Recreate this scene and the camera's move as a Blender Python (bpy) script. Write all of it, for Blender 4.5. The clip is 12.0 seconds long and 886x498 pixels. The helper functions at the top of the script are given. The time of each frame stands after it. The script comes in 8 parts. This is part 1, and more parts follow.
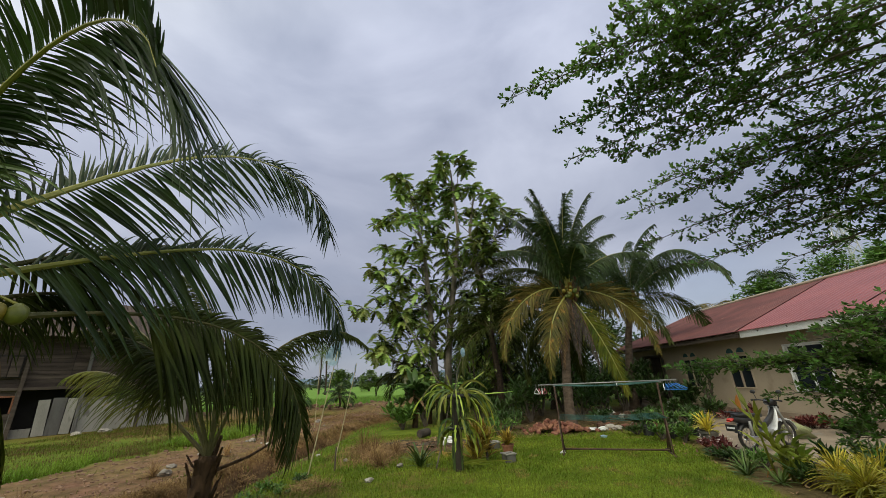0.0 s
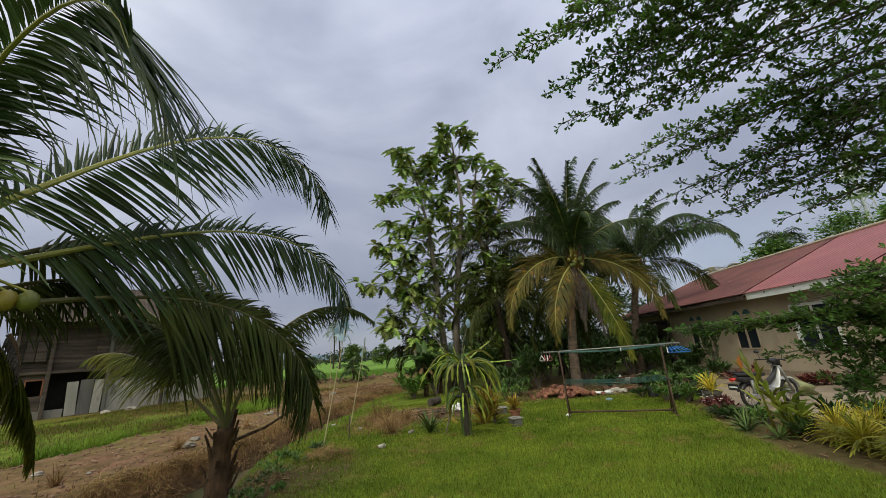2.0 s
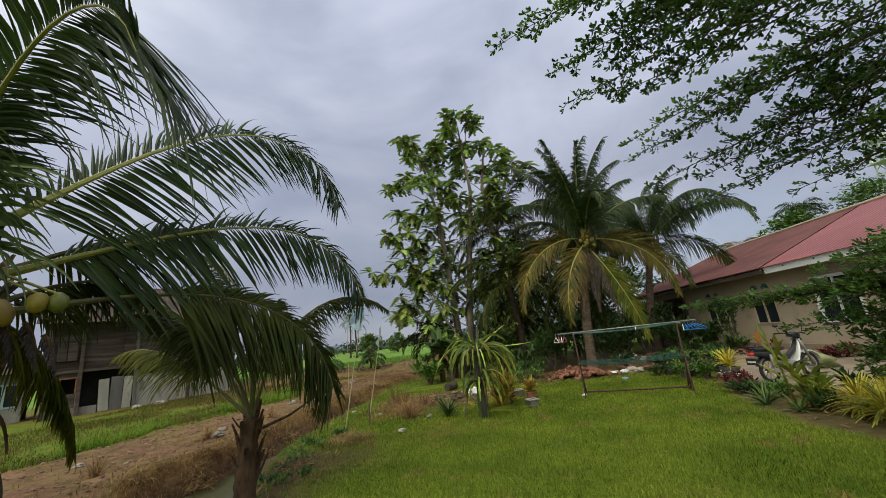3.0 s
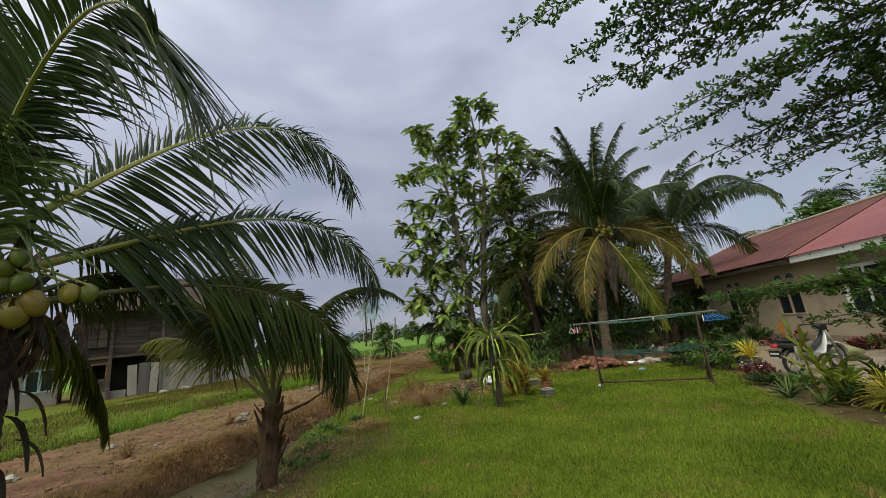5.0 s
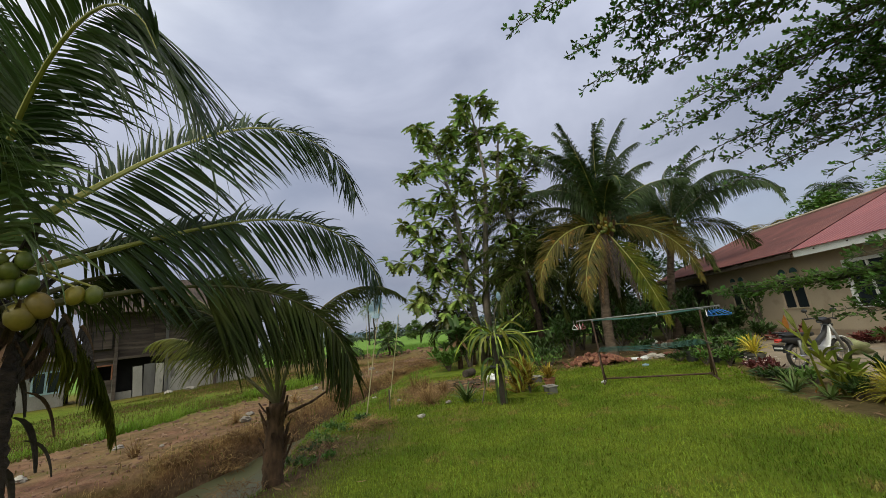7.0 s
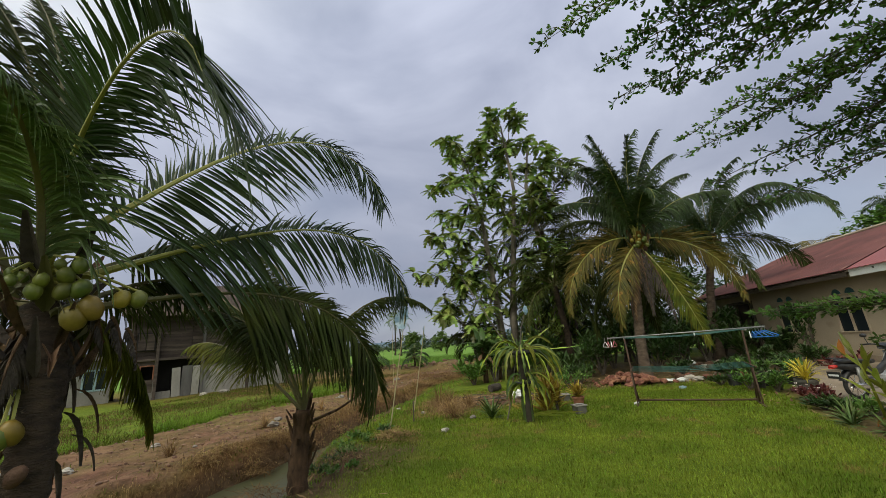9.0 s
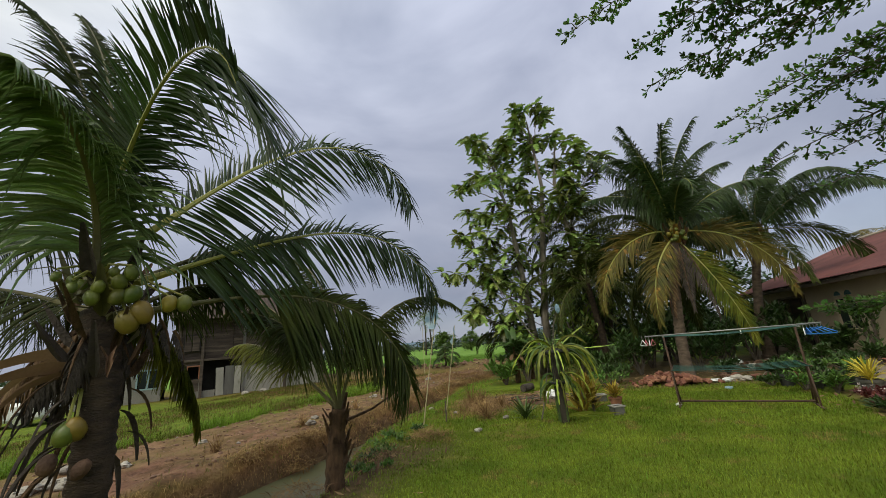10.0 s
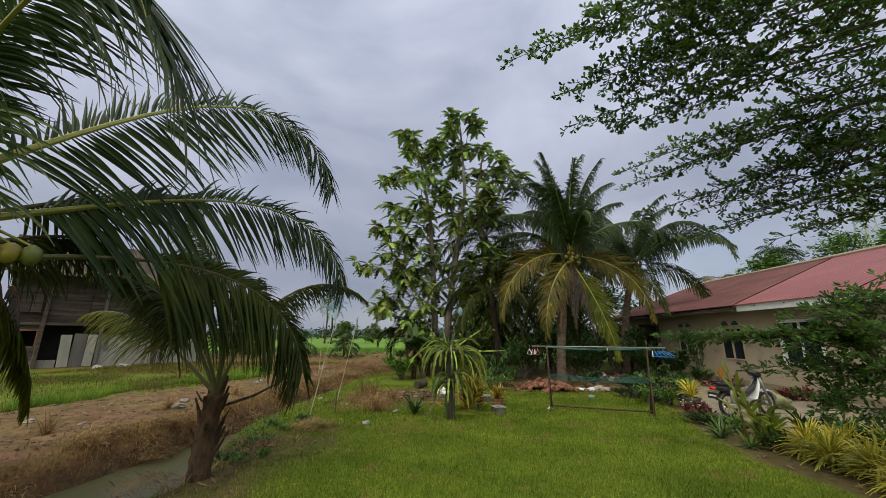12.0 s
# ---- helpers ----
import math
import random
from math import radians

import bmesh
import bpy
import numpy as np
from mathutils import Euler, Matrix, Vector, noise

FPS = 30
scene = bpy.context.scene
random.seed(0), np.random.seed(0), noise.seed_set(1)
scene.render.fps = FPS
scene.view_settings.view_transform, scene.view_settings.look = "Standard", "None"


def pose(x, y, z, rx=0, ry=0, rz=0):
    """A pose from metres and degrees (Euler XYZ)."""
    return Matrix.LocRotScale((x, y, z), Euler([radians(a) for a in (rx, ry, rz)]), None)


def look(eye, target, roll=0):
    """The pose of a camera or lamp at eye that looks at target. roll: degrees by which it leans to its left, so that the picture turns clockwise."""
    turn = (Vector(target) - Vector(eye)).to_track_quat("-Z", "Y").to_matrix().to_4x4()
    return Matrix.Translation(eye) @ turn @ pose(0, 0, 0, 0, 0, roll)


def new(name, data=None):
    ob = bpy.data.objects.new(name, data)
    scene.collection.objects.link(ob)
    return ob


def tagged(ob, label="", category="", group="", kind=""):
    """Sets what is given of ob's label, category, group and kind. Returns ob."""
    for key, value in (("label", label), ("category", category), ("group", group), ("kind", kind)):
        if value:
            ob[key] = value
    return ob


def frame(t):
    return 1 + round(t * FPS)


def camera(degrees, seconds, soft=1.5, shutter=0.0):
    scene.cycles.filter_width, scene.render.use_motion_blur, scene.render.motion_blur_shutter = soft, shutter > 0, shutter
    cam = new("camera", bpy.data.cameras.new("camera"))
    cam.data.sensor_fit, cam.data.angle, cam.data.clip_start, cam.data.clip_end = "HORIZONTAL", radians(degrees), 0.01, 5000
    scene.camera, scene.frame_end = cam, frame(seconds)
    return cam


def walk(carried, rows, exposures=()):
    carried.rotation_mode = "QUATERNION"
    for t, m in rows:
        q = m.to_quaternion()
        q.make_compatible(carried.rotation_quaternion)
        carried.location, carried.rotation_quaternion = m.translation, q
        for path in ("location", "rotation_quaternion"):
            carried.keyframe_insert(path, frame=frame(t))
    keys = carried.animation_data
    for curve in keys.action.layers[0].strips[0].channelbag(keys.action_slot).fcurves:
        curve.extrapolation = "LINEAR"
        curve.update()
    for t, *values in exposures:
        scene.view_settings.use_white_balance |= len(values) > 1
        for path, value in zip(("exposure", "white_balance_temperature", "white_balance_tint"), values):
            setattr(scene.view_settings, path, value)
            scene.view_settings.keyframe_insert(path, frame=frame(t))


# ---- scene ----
cam = camera(100.8, 12.0, soft=0.45)

PATH = [
    (0, pose(-0.080, 0.022, 1.531, 109.70, 2.57, -0.16)),
    (0.5, pose(-0.030, 0.008, 1.522, 108.62, 2.90, 1.99)),
    (1, pose(-0.010, 0.012, 1.521, 108.14, 3.06, 2.89)),
    (1.5, pose(-0.002, 0.022, 1.519, 106.83, 3.45, 2.18)),
    (2, pose(0.008, 0.013, 1.514, 105.72, 4.38, 1.49)),
    (2.5, pose(0.015, 0.006, 1.505, 104.75, 5.06, 2.53)),
    (3, pose(0.012, -0.008, 1.502, 103.94, 6.38, 3.74)),
    (3.5, pose(0.015, -0.010, 1.504, 103.35, 5.44, 4.69)),
    (3.7, pose(0.003, -0.015, 1.506, 103.28, 6.17, 5.19)),
    (5.3, pose(-0.000, 0.001, 1.516, 101.95, 6.10, 5.90)),
    (5.5, pose(0.003, 0.010, 1.506, 100.87, 6.27, 5.03)),
    (6, pose(-0.004, 0.001, 1.507, 101.24, 6.00, 4.87)),
    (6.5, pose(0.005, 0.007, 1.510, 101.37, 6.46, 4.75)),
    (7, pose(-0.001, -0.009, 1.513, 102.34, 6.70, 6.33)),
    (7.2, pose(-0.017, -0.019, 1.500, 102.58, 5.89, 6.66)),
    (8.8, pose(0.009, -0.004, 1.519, 103.30, 4.40, 9.42)),
    (9, pose(0.013, -0.009, 1.518, 104.53, 4.83, 10.29)),
    (9.5, pose(0.008, 0.004, 1.515, 104.39, 4.54, 13.29)),
    (10, pose(0.003, 0.001, 1.522, 104.87, 5.18, 14.89)),
    (10.5, pose(0.002, -0.005, 1.522, 105.41, 4.92, 15.86)),
    (11, pose(0.010, 0.008, 1.511, 103.90, 2.58, 13.13)),
    (11.5, pose(0.019, 0.012, 1.531, 106.69, 3.65, 5.93)),
    (12, pose(0.021, -0.044, 1.532, 103.44, -0.36, 0.10)),
]
walk(cam, PATH)

# ---- world, sun, exposure ----
SUN_EL, SUN_AZ = 48.0, 205.0   # degrees; azimuth clockwise from +y
scene.view_settings.exposure = -0.05
world = bpy.data.worlds.new("overcast_sky")
scene.world = world
world.use_nodes = True
wn, wl = world.node_tree.nodes, world.node_tree.links
wn.clear()


def polar_sky(az, el):
    a, e = radians(az), radians(el)
    return (math.sin(a) * math.cos(e), math.cos(a) * math.cos(e), math.sin(e))


def wnode(kind, **sets):
    n = wn.new(kind)
    for k, v in sets.items():
        n.inputs[k].default_value = v
    return n


w_out = wn.new("ShaderNodeOutputWorld")
w_bg = wnode("ShaderNodeBackground", Strength=1.0)
w_co = wn.new("ShaderNodeTexCoord")
w_sky = wn.new("ShaderNodeTexSky")
w_sky.sky_type = "NISHITA"
w_sky.sun_disc = False
w_sky.sun_elevation, w_sky.sun_rotation = radians(SUN_EL), radians(SUN_AZ)
w_dim = wn.new("ShaderNodeVectorMath")
w_dim.operation = "SCALE"
w_dim.inputs["Scale"].default_value = 0.11
wl.new(w_sky.outputs[0], w_dim.inputs[0])
w_map = wn.new("ShaderNodeMapping")
w_map.inputs["Scale"].default_value = (1.0, 1.0, 2.3)
w_map.inputs["Location"].default_value = (3.1, 0.7, 0.4)
wl.new(w_co.outputs["Generated"], w_map.inputs[0])
w_noise = wnode("ShaderNodeTexNoise", Scale=2.1, Detail=7.0, Roughness=0.52, Distortion=0.5)
wl.new(w_map.outputs[0], w_noise.inputs["Vector"])
w_ramp = wn.new("ShaderNodeValToRGB")
w_ramp.color_ramp.elements[0].position, w_ramp.color_ramp.elements[0].color = 0.30, (0.355, 0.392, 0.512, 1)
w_ramp.color_ramp.elements[1].position, w_ramp.color_ramp.elements[1].color = 0.72, (0.590, 0.630, 0.760, 1)
wl.new(w_noise.outputs["Fac"], w_ramp.inputs[0])
# an overcast sky grows brighter towards the zenith
w_sep = wn.new("ShaderNodeSeparateXYZ")
wl.new(w_co.outputs["Generated"], w_sep.inputs[0])
w_up = wn.new("ShaderNodeMapRange")
w_up.inputs["From Min"].default_value, w_up.inputs["From Max"].default_value = 0.0, 1.0
w_up.inputs["To Min"].default_value, w_up.inputs["To Max"].default_value = 0.72, 1.45
wl.new(w_sep.outputs["Z"], w_up.inputs[0])
# thinner cloud in front of the sun, behind the camera
w_dot = wn.new("ShaderNodeVectorMath")
w_dot.operation = "DOT_PRODUCT"
wl.new(w_co.outputs["Generated"], w_dot.inputs[0])
w_dot.inputs[1].default_value = polar_sky(SUN_AZ, SUN_EL)
w_glow = wn.new("ShaderNodeMapRange")
w_glow.interpolation_type = "SMOOTHSTEP"
w_glow.inputs["From Min"].default_value, w_glow.inputs["From Max"].default_value = 0.15, 1.0
w_glow.inputs["To Min"].default_value, w_glow.inputs["To Max"].default_value = 1.0, 2.7
wl.new(w_dot.outputs["Value"], w_glow.inputs[0])
w_both = wn.new("ShaderNodeMath")
w_both.operation = "MULTIPLY"
wl.new(w_up.outputs[0], w_both.inputs[0])
wl.new(w_glow.outputs[0], w_both.inputs[1])
w_mul = wn.new("ShaderNodeVectorMath")
w_mul.operation = "SCALE"
wl.new(w_ramp.outputs[0], w_mul.inputs[0])
wl.new(w_both.outputs[0], w_mul.inputs["Scale"])
# the thin cloud is warmer than the rest
w_tint = wn.new("ShaderNodeMix")
w_tint.data_type = "RGBA"
w_tint.inputs["A"].default_value, w_tint.inputs["B"].default_value = (1, 1, 1, 1), (1.0, 0.94, 0.64, 1)
w_part = wn.new("ShaderNodeMapRange")
w_part.inputs["From Min"].default_value, w_part.inputs["From Max"].default_value = 1.0, 2.0
wl.new(w_glow.outputs[0], w_part.inputs[0])
wl.new(w_part.outputs[0], w_tint.inputs["Factor"])
w_warm = wn.new("ShaderNodeVectorMath")
w_warm.operation = "MULTIPLY"
wl.new(w_mul.outputs[0], w_warm.inputs[0])
wl.new(w_tint.outputs["Result"], w_warm.inputs[1])
w_noise2 = wnode("ShaderNodeTexNoise", Scale=1.6, Detail=4.0, Roughness=0.5)
wl.new(w_map.outputs[0], w_noise2.inputs["Vector"])
w_cover = wn.new("ShaderNodeMapRange")
w_cover.inputs["From Min"].default_value, w_cover.inputs["From Max"].default_value = 0.34, 0.52
w_cover.inputs["To Min"].default_value, w_cover.inputs["To Max"].default_value = 0.72, 0.97
wl.new(w_noise2.outputs["Fac"], w_cover.inputs[0])
w_mix = wn.new("ShaderNodeMix")
w_mix.data_type = "RGBA"
wl.new(w_cover.outputs[0], w_mix.inputs["Factor"])
wl.new(w_dim.outputs[0], w_mix.inputs["A"])
wl.new(w_warm.outputs[0], w_mix.inputs["B"])
wl.new(w_mix.outputs["Result"], w_bg.inputs["Color"])
wl.new(w_bg.outputs[0], w_out.inputs[0])

sun = new("sun", bpy.data.lights.new("sun", "SUN"))
sun.data.energy, sun.data.angle, sun.data.color = 1.28, radians(20), (1.0, 0.92, 0.76)
sa, se = radians(SUN_AZ), radians(SUN_EL)
sun.matrix_basis = look((30 * math.sin(sa) * math.cos(se), 30 * math.cos(sa) * math.cos(se), 30 * math.sin(se)), (0, 0, 0))

# ---- materials ----


def surf(name, c1, c2, scale=3.0, rough=0.7, bump=0.3, grain=40.0, metal=0.0, spot=None, spot_at=0.62, island=0.0, thin=0.0,
         stretch=(1, 1, 1), spec=0.5, detail=6.0):
    """A surface with two tones, fine grain and bump; spot: a third colour in patches; island: brightness spread between loose pieces; thin: light let through."""
    m = bpy.data.materials.new(name)
    m.use_nodes = True
    n, l = m.node_tree.nodes, m.node_tree.links
    n.clear()
    out, bs = n.new("ShaderNodeOutputMaterial"), n.new("ShaderNodeBsdfPrincipled")
    co, mp = n.new("ShaderNodeTexCoord"), n.new("ShaderNodeMapping")
    mp.inputs["Scale"].default_value = stretch
    l.new(co.outputs["Object"], mp.inputs[0])
    big, fine = n.new("ShaderNodeTexNoise"), n.new("ShaderNodeTexNoise")
    big.inputs["Scale"].default_value, big.inputs["Detail"].default_value = scale, detail
    fine.inputs["Scale"].default_value, fine.inputs["Detail"].default_value = grain, 4.0
    l.new(mp.outputs[0], big.inputs["Vector"])
    l.new(mp.outputs[0], fine.inputs["Vector"])
    ramp = n.new("ShaderNodeValToRGB")
    ramp.color_ramp.elements[0].position, ramp.color_ramp.elements[0].color = 0.33, (*c1, 1)
    ramp.color_ramp.elements[1].position, ramp.color_ramp.elements[1].color = 0.68, (*c2, 1)
    l.new(big.outputs["Fac"], ramp.inputs[0])
    colour = ramp.outputs[0]
    if spot:
        n3 = n.new("ShaderNodeTexNoise")
        n3.inputs["Scale"].default_value, n3.inputs["Detail"].default_value = scale * 2.3, 8.0
        l.new(mp.outputs[0], n3.inputs["Vector"])
        r3 = n.new("ShaderNodeMapRange")
        r3.inputs["From Min"].default_value, r3.inputs["From Max"].default_value = spot_at, spot_at + 0.08
        l.new(n3.outputs["Fac"], r3.inputs[0])
        mx = n.new("ShaderNodeMix")
        mx.data_type = "RGBA"
        l.new(r3.outputs[0], mx.inputs["Factor"])
        l.new(colour, mx.inputs["A"])
        mx.inputs["B"].default_value = (*spot, 1)
        colour = mx.outputs["Result"]
    hsv = n.new("ShaderNodeHueSaturation")
    l.new(colour, hsv.inputs["Color"])
    v = n.new("ShaderNodeMapRange")
    v.inputs["To Min"].default_value, v.inputs["To Max"].default_value = 0.8, 1.2
    l.new(fine.outputs["Fac"], v.inputs[0])
    val = v.outputs[0]
    if island:
        geo, ob = n.new("ShaderNodeNewGeometry"), n.new("ShaderNodeObjectInfo")
        add, fr = n.new("ShaderNodeMath"), n.new("ShaderNodeMath")
        l.new(geo.outputs["Random Per Island"], add.inputs[0])
        l.new(ob.outputs["Random"], add.inputs[1])
        fr.operation = "FRACT"
        l.new(add.outputs[0], fr.inputs[0])
        r = n.new("ShaderNodeMapRange")
        r.inputs["To Min"].default_value, r.inputs["To Max"].default_value = 1 - island, 1 + island
        l.new(fr.outputs[0], r.inputs[0])
        mm = n.new("ShaderNodeMath")
        mm.operation = "MULTIPLY"
        l.new(val, mm.inputs[0])
        l.new(r.outputs[0], mm.inputs[1])
        val = mm.outputs[0]
        hr = n.new("ShaderNodeMapRange")
        hr.inputs["To Min"].default_value, hr.inputs["To Max"].default_value = 0.5 - island * 0.035, 0.5 + island * 0.035
        l.new(fr.outputs[0], hr.inputs[0])
        l.new(hr.outputs[0], hsv.inputs["Hue"])
    l.new(val, hsv.inputs["Value"])
    l.new(hsv.outputs[0], bs.inputs["Base Color"])
    bs.inputs["Roughness"].default_value, bs.inputs["Metallic"].default_value = rough, metal
    bs.inputs["Specular IOR Level"].default_value = spec
    if bump:
        b = n.new("ShaderNodeBump")
        b.inputs["Strength"].default_value, b.inputs["Distance"].default_value = bump, 0.02
        l.new(fine.outputs["Fac"], b.inputs["Height"])
        l.new(b.outputs[0], bs.inputs["Normal"])
    shader = bs.outputs[0]
    if thin:
        tr, ms = n.new("ShaderNodeBsdfTranslucent"), n.new("ShaderNodeMixShader")
        l.new(hsv.outputs[0], tr.inputs["Color"])
        ms.inputs[0].default_value = thin
        l.new(shader, ms.inputs[1])
        l.new(tr.outputs[0], ms.inputs[2])
        shader = ms.outputs[0]
    l.new(shader, out.inputs[0])
    return m


def glass(name, tint, rough=0.05):
    m = bpy.data.materials.new(name)
    m.use_nodes = True
    bs = m.node_tree.nodes["Principled BSDF"]
    bs.inputs["Base Color"].default_value = (*tint, 1)
    bs.inputs["Roughness"].default_value = rough
    bs.inputs["Specular IOR Level"].default_value = 0.3
    return m


def leafy(name, c1, c2, rough=0.45, island=0.35, thin=0.22, scale=2.0, spec=0.3, spot=None, spot_at=0.62):
    return surf(name, c1, c2, scale, rough, 0.1, 60.0, island=island, thin=thin, spec=spec, spot=spot, spot_at=spot_at)


